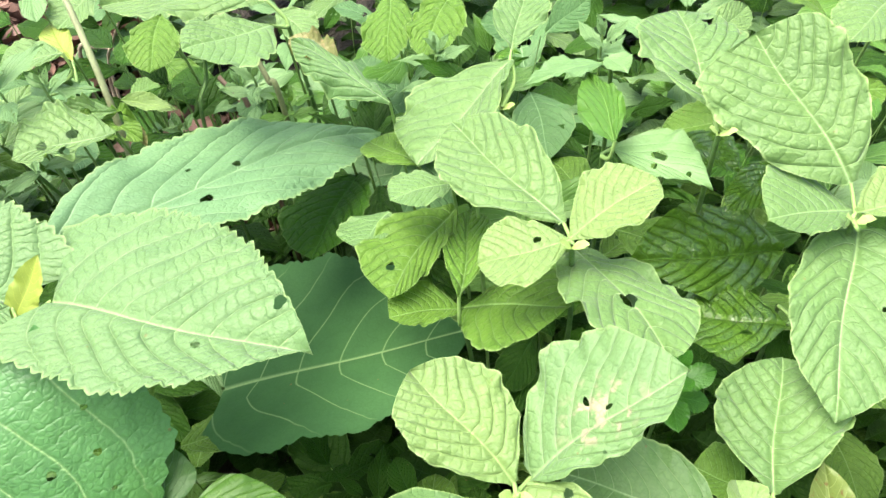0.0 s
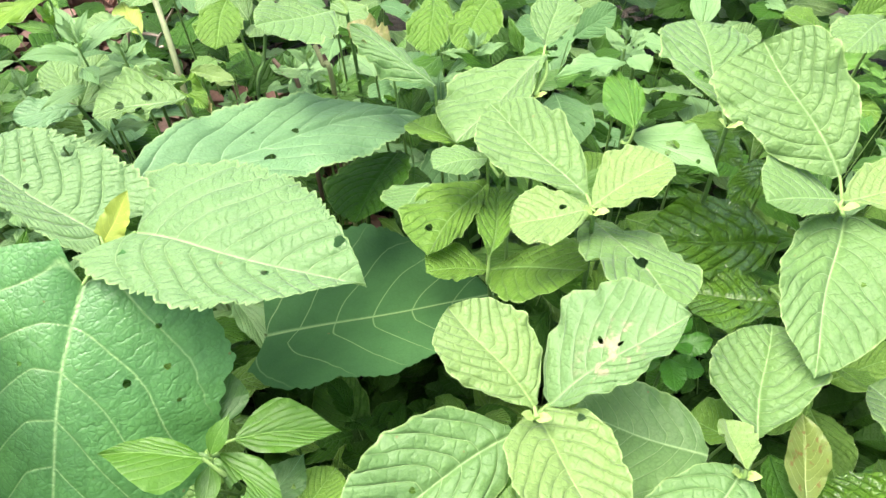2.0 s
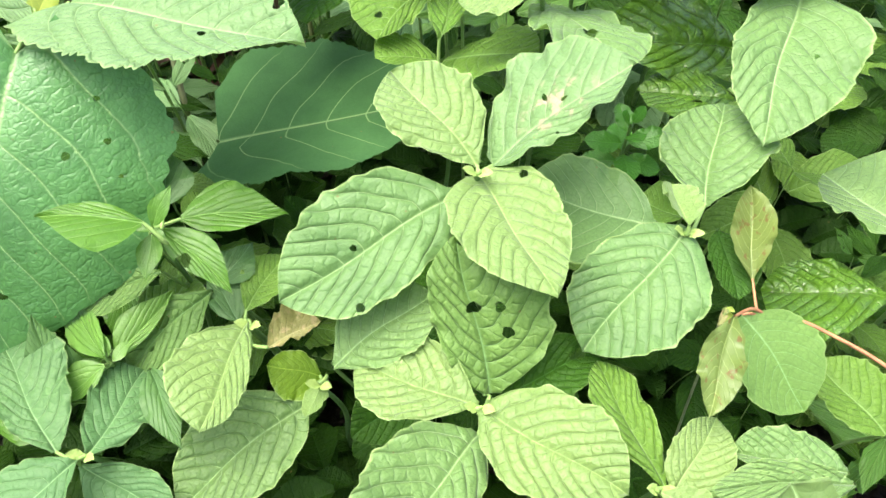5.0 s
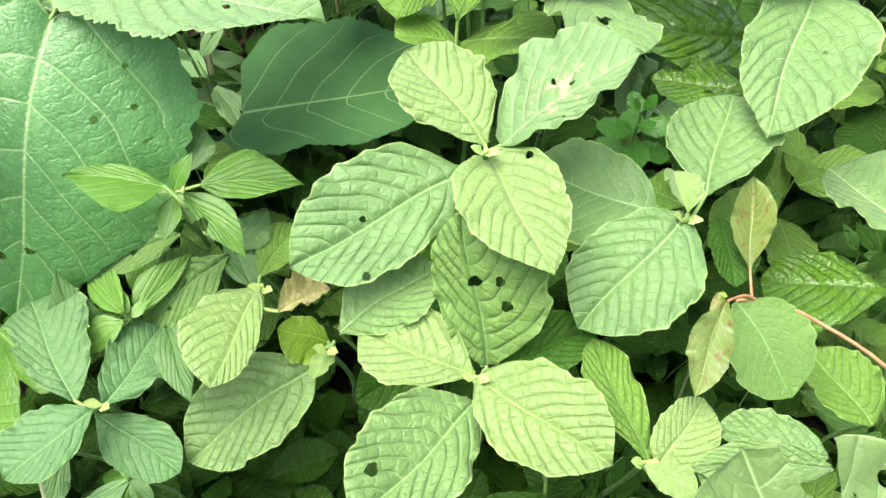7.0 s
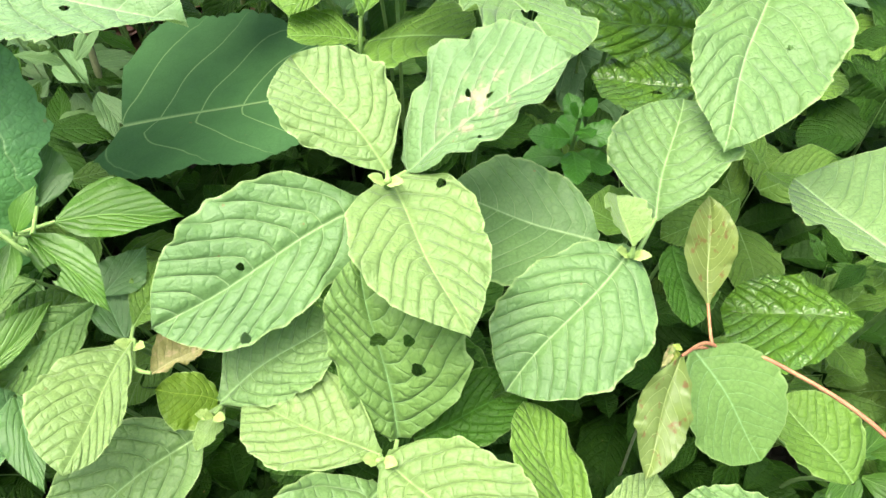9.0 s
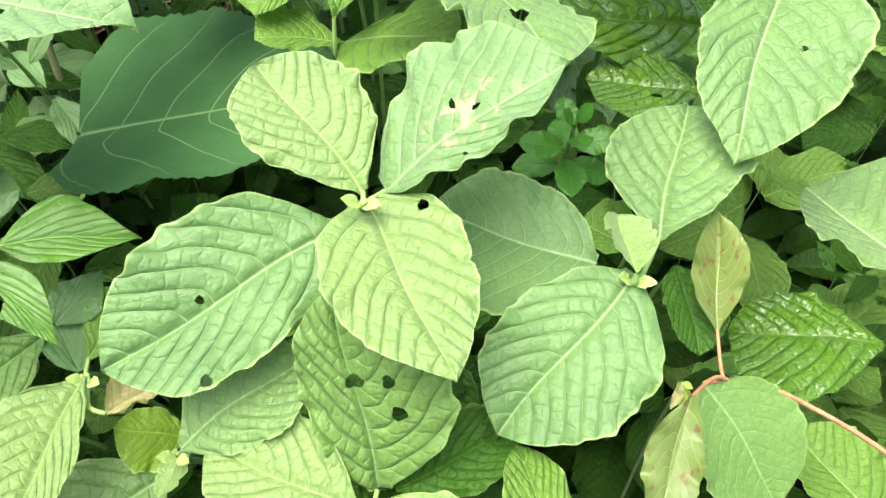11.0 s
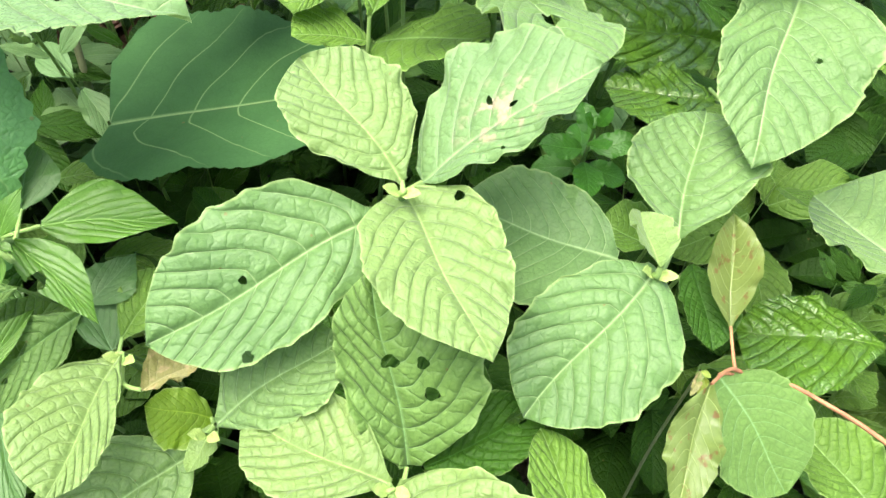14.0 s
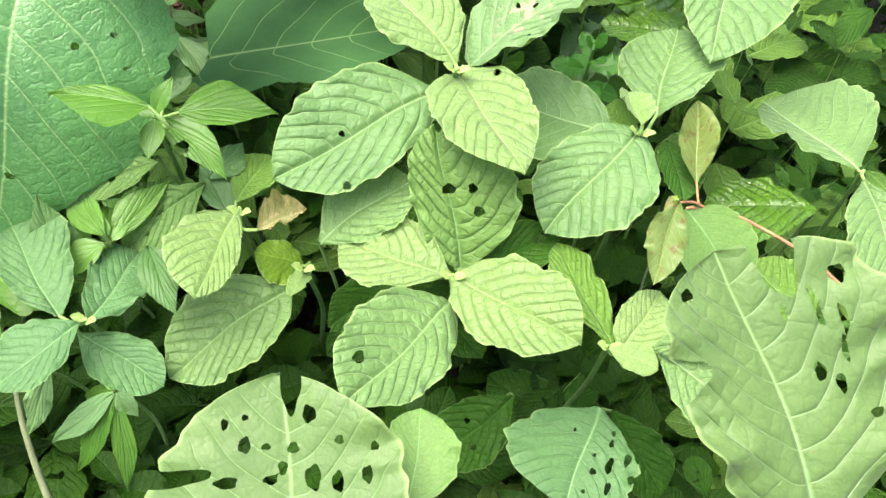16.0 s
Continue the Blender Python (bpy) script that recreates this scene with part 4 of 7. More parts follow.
stalk(p, "leaf_stalk", [(0.11, 0.077, 0.33), (0.1083, 0.0753, 0.3318), (0.1092, 0.0724, 0.3355)], (0.0016, 0.0011), "petiole")
leaf(p, "W", "pale", (0.1391, 0.0746, 0.3298), (0.192, 0.0387, 0.3208), (0.00, -0.24, 0.97), 0.052, skew=-0.04)
stalk(p, "leaf_stalk", [(0.11, 0.077, 0.33), (0.1197, 0.0791, 0.3263), (0.1391, 0.0746, 0.3298)], (0.0016, 0.0011), "petiole")
p = plant("single_stem_weed", 0.142, 0.176, "green weed with one broad wavy leaf showing", "plant")
stalk(p, "stem", [(0.142, 0.176, -0.02), (0.1337, 0.1414, 0.1324), (0.1183, 0.0768, 0.2649)], (0.0019, 0.0015, 0.0011), "petiole")
leaf(p, "W", "sage", (0.1183, 0.0768, 0.2649), (0.0945, 0.0153, 0.2495), (0.00, -0.24, 0.97), 0.083, fine=1.6, holes=((.5,-.4,.08,.03),(.4,-.65,.06,.03),(.6,-.2,.03,.03),(.7,-.5,.06,.025),(.3,-.4,.04,.02),(.35,-.85,.05,.03),(.55,-.75,.04,.03),(.2,-.5,.03,.02),(.3,.3,.02,.015),(.45,-.15,.02,.015),(.8,-.2,.02,.02)), skew=0.15)
p = plant("single_stem_weed", 0.239, 0.200, "green weed with one broad wavy leaf showing", "plant")
stalk(p, "stem", [(0.239, 0.200, -0.02), (0.2272, 0.1577, 0.1688), (0.206, 0.0789, 0.3377)], (0.0019, 0.0015, 0.0011), "petiole")
leaf(p, "R", "pale", (0.206, 0.0789, 0.3377), (0.1341, 0.0739, 0.3364), (0.00, -0.24, 0.97), 0.023, skew=0.00)

# shaded weed with dull leaves under the canopy
p = plant("hairy_weed", 0.081, 0.285, "shaded weed with dull leaves under the canopy", "plant")
stalk(p, "stem", [(0.081, 0.285, -0.02), (0.077, 0.2533, 0.0833), (0.0795, 0.2257, 0.1667), (0.07, 0.19, 0.25)], (0.0026, 0.0021, 0.0016), "stem")
p = plant("single_stem_weed", 0.150, 0.368, "green weed with one broad wavy leaf showing", "plant")
stalk(p, "stem", [(0.150, 0.368, -0.02), (0.1411, 0.3243, 0.174), (0.1252, 0.2435, 0.348)], (0.0019, 0.0015, 0.0011), "petiole")
leaf(p, "R", "dull", (0.1252, 0.2435, 0.348), (0.0423, 0.2695, 0.3546), (0.00, -0.24, 0.97), 0.079, relief=.5, skew=-0.14)
p = plant("single_stem_weed", 0.045, 0.242, "green weed with one broad wavy leaf showing", "plant")
stalk(p, "stem", [(0.045, 0.242, -0.02), (0.0402, 0.1987, 0.1744), (0.0323, 0.1367, 0.3196)], (0.0019, 0.0015, 0.0011), "petiole")
# low again: its dark green includes painted shade
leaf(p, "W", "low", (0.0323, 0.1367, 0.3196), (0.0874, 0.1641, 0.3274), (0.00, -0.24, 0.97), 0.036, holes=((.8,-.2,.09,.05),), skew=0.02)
p = plant("single_stem_weed", -0.216, 0.289, "green weed with one broad wavy leaf showing", "plant")
stalk(p, "stem", [(-0.216, 0.289, -0.02), (-0.213, 0.2569, 0.1217), (-0.2073, 0.1965, 0.2433)], (0.0019, 0.0015, 0.0011), "petiole")
leaf(p, "R", "mid", (-0.2073, 0.1965, 0.2433), (-0.1874, 0.2712, 0.2567), (-0.23, -0.11, 0.97), 0.059, skew=0.17)
p = plant("single_stem_weed", -0.217, 0.383, "green weed with one broad wavy leaf showing", "plant")
stalk(p, "stem", [(-0.217, 0.383, -0.02), (-0.2136, 0.3481, 0.1308), (-0.2079, 0.2841, 0.2615)], (0.0019, 0.0015, 0.0011), "petiole")
leaf(p, "W", "low", (-0.2079, 0.2841, 0.2615), (-0.2583, 0.2501, 0.2453), (-0.00, -0.43, 0.90), 0.028, holes=((.5,.3,.06,.05),(.3,-.3,.04,.05)), skew=-0.10)
p = plant("single_stem_weed", 0.178, 0.391, "green weed with one broad wavy leaf showing", "plant")
stalk(p, "stem", [(0.178, 0.391, -0.02), (0.1681, 0.35, 0.1634), (0.1505, 0.2733, 0.3267)], (0.0019, 0.0015, 0.0011), "petiole")
leaf(p, "R", "mid", (0.1505, 0.2733, 0.3267), (0.123, 0.2878, 0.3286), (0.04, -0.06, 1.00), 0.037, relief=.6, skew=0.28)
p = plant("single_stem_weed", 0.199, 0.376, "green weed with one broad wavy leaf showing", "plant")
stalk(p, "stem", [(0.199, 0.376, -0.02), (0.1887, 0.334, 0.1666), (0.1699, 0.256, 0.3332)], (0.0019, 0.0015, 0.0011), "petiole")
leaf(p, "R", "low", (0.1699, 0.256, 0.3332), (0.1772, 0.2096, 0.321), (0.05, -0.25, 0.97), 0.030, skew=-0.14)
p = plant("single_stem_weed", 0.243, 0.209, "green weed with one broad wavy leaf showing", "plant")
stalk(p, "stem", [(0.243, 0.209, -0.02), (0.2315, 0.1681, 0.1629), (0.2101, 0.0916, 0.3258)], (0.0019, 0.0015, 0.0011), "petiole")
leaf(p, "R", "pale", (0.2101, 0.0916, 0.3258), (0.1499, 0.1006, 0.328), (0.00, -0.24, 0.97), 0.027, skew=0.42)
p = plant("single_stem_weed", 0.052, 0.249, "green weed with one broad wavy leaf showing", "plant")
stalk(p, "stem", [(0.052, 0.249, -0.02), (0.0467, 0.2066, 0.1694), (0.0384, 0.1439, 0.3138)], (0.0019, 0.0015, 0.0011), "petiole")
leaf(p, "W", "mid", (0.0384, 0.1439, 0.3138), (0.0865, 0.1824, 0.3031), (0.19, 0.08, 0.98), 0.034, holes=((.8,.5,.07,.03),(.7,.7,.05,.03)), skew=-0.08)

# small weed with a yellow young leaf by a dry stalk
p = plant("yellowing_weed", -0.380, 0.770, "small weed with a yellow young leaf by a dry stalk", "plant")
stalk(p, "stem", [(-0.380, 0.770, -0.02), (-0.363, 0.72, 0.1333), (-0.3405, 0.674, 0.2667), (-0.33, 0.62, 0.4)], (0.0026, 0.0021, 0.0016), "stem")
leaf(p, "W", "yellow", (-0.3423, 0.6624, 0.3914), (-0.3726, 0.7076, 0.4027), (0.00, -0.24, 0.97), 0.026, skew=-0.06)
stalk(p, "leaf_stalk", [(-0.33, 0.62, 0.4), (-0.3313, 0.6339, 0.3871), (-0.3423, 0.6624, 0.3914)], (0.0016, 0.0011), "petiole")
leaf(p, "W", "pale", (-0.3283, 0.6236, 0.4222), (-0.3769, 0.6143, 0.4199), (0.00, -0.24, 0.97), 0.035, skew=0.20)
stalk(p, "leaf_stalk", [(-0.33, 0.62, 0.4), (-0.3247, 0.6227, 0.4079), (-0.3283, 0.6236, 0.4222)], (0.0016, 0.0011), "petiole")
leaf(p, "S", "tuft", (-0.3561, 0.6227, 0.3908), (-0.3036, 0.6177, 0.3895), (0.00, -0.24, 0.97), 0.017, wave=.03, skew=0.07)
stalk(p, "leaf_stalk", [(-0.33, 0.62, 0.4), (-0.3486, 0.6219, 0.3913), (-0.3561, 0.6227, 0.3908)], (0.0016, 0.0011), "petiole")
leaf(p, "W", "sage", (-0.3601, 0.6298, 0.3917), (-0.3984, 0.6157, 0.3882), (0.00, -0.24, 0.97), 0.026, wave=.03, skew=-0.31)
stalk(p, "leaf_stalk", [(-0.33, 0.62, 0.4), (-0.3389, 0.6272, 0.3915), (-0.3601, 0.6298, 0.3917)], (0.0016, 0.0011), "petiole")
leaf(p, "W", "smooth", (-0.362, 0.6347, 0.3744), (-0.3961, 0.5994, 0.3656), (0.00, -0.24, 0.97), 0.038, wave=.03, skew=-0.34)
stalk(p, "leaf_stalk", [(-0.33, 0.62, 0.4), (-0.34, 0.6335, 0.3822), (-0.362, 0.6347, 0.3744)], (0.0016, 0.0011), "petiole")
p = plant("single_stem_weed", -0.245, 0.815, "green weed with one broad wavy leaf showing", "plant")
stalk(p, "stem", [(-0.245, 0.815, -0.02), (-0.2408, 0.7738, 0.1649), (-0.2335, 0.6965, 0.3298)], (0.0019, 0.0015, 0.0011), "petiole")
leaf(p, "W", "low", (-0.2335, 0.6965, 0.3298), (-0.2818, 0.716, 0.3347), (0.00, -0.24, 0.97), 0.038, skew=0.03)
p = plant("single_stem_weed", -0.271, 0.664, "green weed with one broad wavy leaf showing", "plant")
stalk(p, "stem", [(-0.271, 0.664, -0.02), (-0.2659, 0.6126, 0.2095), (-0.257, 0.5179, 0.419)], (0.0019, 0.0015, 0.0011), "petiole")
leaf(p, "W", "pale", (-0.257, 0.5179, 0.419), (-0.3287, 0.4978, 0.414), (0.00, -0.24, 0.97), 0.049, wave=.06, holes=((.4,.3,.06,.05),(.5,-.3,.05,.06),(.7,.1,.05,.05)), skew=0.44)
p = plant("single_stem_weed", -0.445, 0.803, "green weed with one broad wavy leaf showing", "plant")
stalk(p, "stem", [(-0.445, 0.803, -0.02), (-0.4351, 0.75, 0.2174), (-0.4158, 0.6523, 0.4348)], (0.0019, 0.0015, 0.0011), "petiole")
leaf(p, "L", "lime", (-0.4158, 0.6523, 0.4348), (-0.502, 0.5886, 0.4189), (0.00, -0.24, 0.97), 0.036, relief=.4, skew=-0.33)
p = plant("single_stem_weed", -0.314, 0.869, "green weed with one broad wavy leaf showing", "plant")
stalk(p, "stem", [(-0.314, 0.869, -0.02), (-0.3077, 0.8268, 0.1684), (-0.2963, 0.7481, 0.3369)], (0.0019, 0.0015, 0.0011), "petiole")
leaf(p, "W", "mid", (-0.2963, 0.7481, 0.3369), (-0.2483, 0.6951, 0.3236), (0.00, -0.24, 0.97), 0.036, wave=.03, skew=-0.15)
p = plant("single_stem_weed", -0.317, 0.778, "green weed with one broad wavy leaf showing", "plant")
stalk(p, "stem", [(-0.317, 0.778, -0.02), (-0.3104, 0.7338, 0.1788), (-0.2988, 0.6511, 0.3576)], (0.0019, 0.0015, 0.0011), "petiole")
leaf(p, "W", "smooth", (-0.2988, 0.6511, 0.3576), (-0.2789, 0.6711, 0.3626), (0.00, -0.24, 0.97), 0.030, wave=.03, skew=0.13)
p = plant("single_stem_weed", -0.292, 0.750, "green weed with one broad wavy leaf showing", "plant")
stalk(p, "stem", [(-0.292, 0.750, -0.02), (-0.287, 0.7028, 0.1908), (-0.2768, 0.6154, 0.3815)], (0.0019, 0.0015, 0.0011), "petiole")
leaf(p, "L", "young", (-0.2768, 0.6154, 0.3815), (-0.2404, 0.6021, 0.3782), (0.00, -0.24, 0.97), 0.012, wave=.03, skew=0.41)
p = plant("single_stem_weed", -0.421, 0.881, "green weed with one broad wavy leaf showing", "plant")
stalk(p, "stem", [(-0.421, 0.881, -0.02), (-0.411, 0.8292, 0.2128), (-0.3932, 0.7332, 0.4256)], (0.0019, 0.0015, 0.0011), "petiole")
leaf(p, "W", "tuft", (-0.3932, 0.7332, 0.4256), (-0.3743, 0.6899, 0.4148), (0.00, -0.24, 0.97), 0.024, wave=.03, skew=-0.12)
p = plant("single_stem_weed", -0.358, 0.883, "green weed with one broad wavy leaf showing", "plant")
stalk(p, "stem", [(-0.358, 0.883, -0.02), (-0.3503, 0.8326, 0.2079), (-0.3362, 0.7385, 0.4158)], (0.0019, 0.0015, 0.0011), "petiole")
leaf(p, "W", "pale", (-0.3362, 0.7385, 0.4158), (-0.3617, 0.6943, 0.4048), (0.00, -0.24, 0.97), 0.045, wave=.03, skew=0.08)
p = plant("single_stem_weed", -0.261, 0.859, "green weed with one broad wavy leaf showing", "plant")
stalk(p, "stem", [(-0.261, 0.859, -0.02), (-0.2562, 0.819, 0.1566), (-0.2479, 0.7449, 0.3133)], (0.0019, 0.0015, 0.0011), "petiole")
leaf(p, "W", "low", (-0.2479, 0.7449, 0.3133), (-0.2771, 0.7173, 0.3064), (0.00, -0.24, 0.97), 0.034, wave=.03, skew=-0.14)
p = plant("single_stem_weed", -0.182, 0.774, "green weed with one broad wavy leaf showing", "plant")
stalk(p, "stem", [(-0.182, 0.774, -0.02), (-0.1798, 0.7288, 0.1814), (-0.1761, 0.645, 0.3629)], (0.0019, 0.0015, 0.0011), "petiole")
leaf(p, "W", "sage", (-0.1761, 0.645, 0.3629), (-0.1975, 0.621, 0.3569), (0.00, -0.24, 0.97), 0.027, wave=.03, skew=-0.19)
p = plant("single_stem_weed", -0.378, 0.970, "green weed with one broad wavy leaf showing", "plant")
stalk(p, "stem", [(-0.378, 0.970, -0.02), (-0.3694, 0.9312, 0.1531), (-0.3541, 0.8585, 0.3062)], (0.0019, 0.0015, 0.0011), "petiole")
leaf(p, "W", "low", (-0.3541, 0.8585, 0.3062), (-0.3673, 0.8104, 0.2942), (0.00, -0.24, 0.97), 0.036, wave=.03, skew=-0.14)
p = plant("single_stem_weed", -0.165, 0.822, "green weed with one broad wavy leaf showing", "plant")
stalk(p, "stem", [(-0.165, 0.822, -0.02), (-0.1634, 0.77, 0.2123), (-0.1607, 0.6742, 0.4246)], (0.0019, 0.0015, 0.0011), "petiole")
leaf(p, "W", "pale", (-0.1607, 0.6742, 0.4246), (-0.1291, 0.6385, 0.4156), (0.00, -0.24, 0.97), 0.032, wave=.03, skew=-0.13)
p = plant("lance_leaf_weed", -0.112, 0.732, "weed with a pointed ribbed leaf", "plant")
stalk(p, "stem", [(-0.112, 0.732, -0.02), (-0.1123, 0.6838, 0.1982), (-0.1127, 0.5935, 0.3965)], (0.0019, 0.0015, 0.0011), "petiole")
leaf(p, "S", "tuft", (-0.1127, 0.5935, 0.3965), (-0.1378, 0.6205, 0.4032), (0.00, -0.24, 0.97), 0.022, wave=.03, skew=0.00)

# weed with a bright tuft of pointed leaves
p = plant("lance_leaf_weed", 0.113, 0.701, "weed with a bright tuft of pointed leaves", "plant")
stalk(p, "stem", [(0.113, 0.701, -0.02), (0.1078, 0.6454, 0.1507), (0.1089, 0.5942, 0.3013), (0.098, 0.535, 0.452)], (0.0026, 0.0021, 0.0016), "stem")
leaf(p, "S", "tuft", (0.0902, 0.5277, 0.4546), (0.0341, 0.5, 0.4571), (0.04, 0.01, 1.00), 0.023, relief=.6, skew=0.16)
stalk(p, "leaf_stalk", [(0.098, 0.535, 0.452), (0.0961, 0.5323, 0.4516), (0.0902, 0.5277, 0.4546)], (0.0016, 0.0011), "petiole")
leaf(p, "S", "tuft", (0.0941, 0.5304, 0.4582), (0.1059, 0.5121, 0.4559), (0.00, -0.12, 0.99), 0.023, relief=.4, skew=-0.14)
stalk(p, "leaf_stalk", [(0.098, 0.535, 0.452), (0.0951, 0.5341, 0.454), (0.0941, 0.5304, 0.4582)], (0.0016, 0.0011), "petiole")

# weed with pale leaves riddled by insects
p = plant("eaten_weed", -0.425, 0.362, "weed with pale leaves riddled by insects", "plant")
stalk(p, "stem", [(-0.425, 0.362, -0.02), (-0.4005, 0.31, 0.1417), (-0.3703, 0.2615, 0.2833), (-0.352, 0.205, 0.425)], (0.0026, 0.0021, 0.0016), "stem")
leaf(p, "W", "pale", (-0.3467, 0.2128, 0.4292), (-0.3147, 0.2633, 0.4473), (-0.25, -0.18, 0.95), 0.059, wave=.03, holes=((0.53,-0.75,0.055,0.062),(0.81,-0.35,0.094,0.108),(0.31,0.10,0.030,0.034),(0.51,-0.10,0.028,0.031),), skew=-0.20)
stalk(p, "leaf_stalk", [(-0.352, 0.205, 0.425), (-0.3504, 0.2072, 0.4249), (-0.3467, 0.2128, 0.4292)], (0.0016, 0.0011), "petiole")
leaf(p, "W", "young", (-0.3464, 0.2086, 0.4222), (-0.2865, 0.1927, 0.4216), (-0.03, -0.16, 0.99), 0.037, holes=((.35,.2,.02,.02),), skew=0.00)
stalk(p, "leaf_stalk", [(-0.352, 0.205, 0.425), (-0.3506, 0.2072, 0.4225), (-0.3464, 0.2086, 0.4222)], (0.0016, 0.0011), "petiole")
p = plant("single_stem_weed", -0.398, 0.367, "green weed with one broad wavy leaf showing", "plant")
stalk(p, "stem", [(-0.398, 0.367, -0.02), (-0.3892, 0.3203, 0.1884), (-0.3727, 0.2339, 0.3768)], (0.0019, 0.0015, 0.0011), "petiole")
leaf(p, "W", "mid", (-0.3727, 0.2339, 0.3768), (-0.3224, 0.1557, 0.3564), (-0.31, -0.42, 0.85), 0.046, holes=((0.25,0.35,0.040,0.045),(0.37,0.85,0.029,0.028),(0.43,0.05,0.026,0.024),(0.71,-0.15,0.022,0.020),), skew=0.08)

# bright green weed with lobed toothed leaves
p = plant("lobed_weed", -0.362, 0.264, "bright green weed with a large lobed leaf", "plant")
stalk(p, "stem", [(-0.362, 0.264, -0.02), (-0.3465, 0.2423, 0.0817), (-0.3147, 0.2202, 0.1633), (-0.302, 0.195, 0.24)], (0.0026, 0.0021, 0.0016), "stem")
stalk(p, "leaf_stalk", [(-0.302, 0.195, 0.24), (-0.308, 0.188, 0.2445), (-0.3155, 0.1830, 0.2455)], (0.0016, 0.0011), "petiole")
part("leaf", lobed_mesh(0.0879, M["lobed"]), p, place_matrix((-0.3155, 0.1830, 0.2455), (-0.2966, 0.0980, 0.2336), (-0.2963, -0.1970, 0.9346)))

# low weed with pointed ribbed leaves in a star
p = plant("lance_leaf_weed", -0.261, 0.300, "low weed with pointed ribbed leaves in a star", "plant")
stalk(p, "stem", [(-0.261, 0.300, -0.02), (-0.2497, 0.2679, 0.086), (-0.2323, 0.2395, 0.172), (-0.227, 0.203, 0.258)], (0.0026, 0.0021, 0.0016), "stem")
leaf(p, "S", "bright", (-0.2143, 0.1781, 0.2854), (-0.2619, 0.2322, 0.2765), (-0.29, -0.10, 0.95), 0.023, relief=1, wave=.008, fold=.2, skew=-0.12)
stalk(p, "leaf_stalk", [(-0.227, 0.203, 0.258), (-0.2155, 0.1847, 0.2668), (-0.2143, 0.1781, 0.2854)], (0.0016, 0.0011), "petiole")
leaf(p, "S", "bright", (-0.2128, 0.1876, 0.2701), (-0.1832, 0.233, 0.2869), (0.18, -0.44, 0.88), 0.022, relief=1, wave=.008, fold=.2, skew=-0.40)
stalk(p, "leaf_stalk", [(-0.227, 0.203, 0.258), (-0.2224, 0.1914, 0.259), (-0.2128, 0.1876, 0.2701)], (0.0016, 0.0011), "petiole")
leaf(p, "S", "bright", (-0.2161, 0.1768, 0.2774), (-0.2479, 0.1568, 0.2611), (-0.18, -0.44, 0.88), 0.023, relief=1, wave=.008, fold=.2, skew=0.20)
stalk(p, "leaf_stalk", [(-0.227, 0.203, 0.258), (-0.2162, 0.1932, 0.2653), (-0.2161, 0.1768, 0.2774)], (0.0016, 0.0011), "petiole")
leaf(p, "S", "bright", (-0.2217, 0.1841, 0.2715), (-0.2523, 0.1776, 0.2699), (0.00, -0.24, 0.97), 0.013, relief=1, wave=.008, fold=.2, skew=-0.38)
stalk(p, "leaf_stalk", [(-0.227, 0.203, 0.258), (-0.2197, 0.1946, 0.2614), (-0.2217, 0.1841, 0.2715)], (0.0016, 0.0011), "petiole")
leaf(p, "S", "bright", (-0.2138, 0.1811, 0.2812), (-0.2208, 0.1966, 0.2851), (0.00, -0.24, 0.97), 0.006, relief=.3, wave=.004, skew=0.04)
stalk(p, "leaf_stalk", [(-0.227, 0.203, 0.258), (-0.2176, 0.1859, 0.2629), (-0.2138, 0.1811, 0.2812)], (0.0016, 0.0011), "petiole")
leaf(p, "S", "bright", (-0.2112, 0.1795, 0.2787), (-0.2026, 0.1939, 0.2823), (0.00, -0.24, 0.97), 0.009, relief=.3, wave=.004, skew=0.04)
stalk(p, "leaf_stalk", [(-0.227, 0.203, 0.258), (-0.2226, 0.1854, 0.2616), (-0.2112, 0.1795, 0.2787)], (0.0016, 0.0011), "petiole")

# dull leaves behind the star
p = plant("single_stem_weed", -0.147, 0.355, "grey-green weed leaf with an insect hole behind a star", "plant")
stalk(p, "stem", [(-0.147, 0.355, -0.02), (-0.1499, 0.3010, 0.1570), (-0.1593, 0.2350, 0.2837)], (0.0019, 0.0015, 0.0011), "petiole")
leaf(p, "W", "smooth", (-0.1593, 0.2350, 0.2837), (-0.2103, 0.1900, 0.2541), (0.10, -0.35, 0.93), 0.041, wave=.03, holes=((.5,.35,.07,.06),(.72,-.1,.03,.02)))
p = plant("lance_leaf_weed", -0.227, 0.285, "low weed with one dull ribbed leaf in the shade", "plant")
stalk(p, "stem", [(-0.227, 0.285, -0.02), (-0.2294, 0.2310, 0.1402), (-0.2388, 0.1650, 0.2531)], (0.0019, 0.0015, 0.0011), "petiole")
leaf(p, "S", "dusk", (-0.2388, 0.1650, 0.2531), (-0.2603, 0.1950, 0.3045), (0.00, -0.35, 0.93), 0.033, wave=.02)
p = plant("single_stem_weed", -0.177, 0.355, "low grey-green weed leaf with a small hole", "plant")
stalk(p, "stem", [(-0.177, 0.355, -0.02), (-0.1793, 0.3010, 0.1674), (-0.1887, 0.2350, 0.3025)], (0.0019, 0.0015, 0.0011), "petiole")
leaf(p, "W", "smooth", (-0.1887, 0.2350, 0.3025), (-0.2397, 0.2150, 0.2878), (0.05, -0.40, 0.90), 0.028, wave=.03, holes=((.6,0,.05,.04),))
p = plant("lance_leaf_weed", -0.172, 0.290, "low weed with one dull ribbed leaf in the shade", "plant")
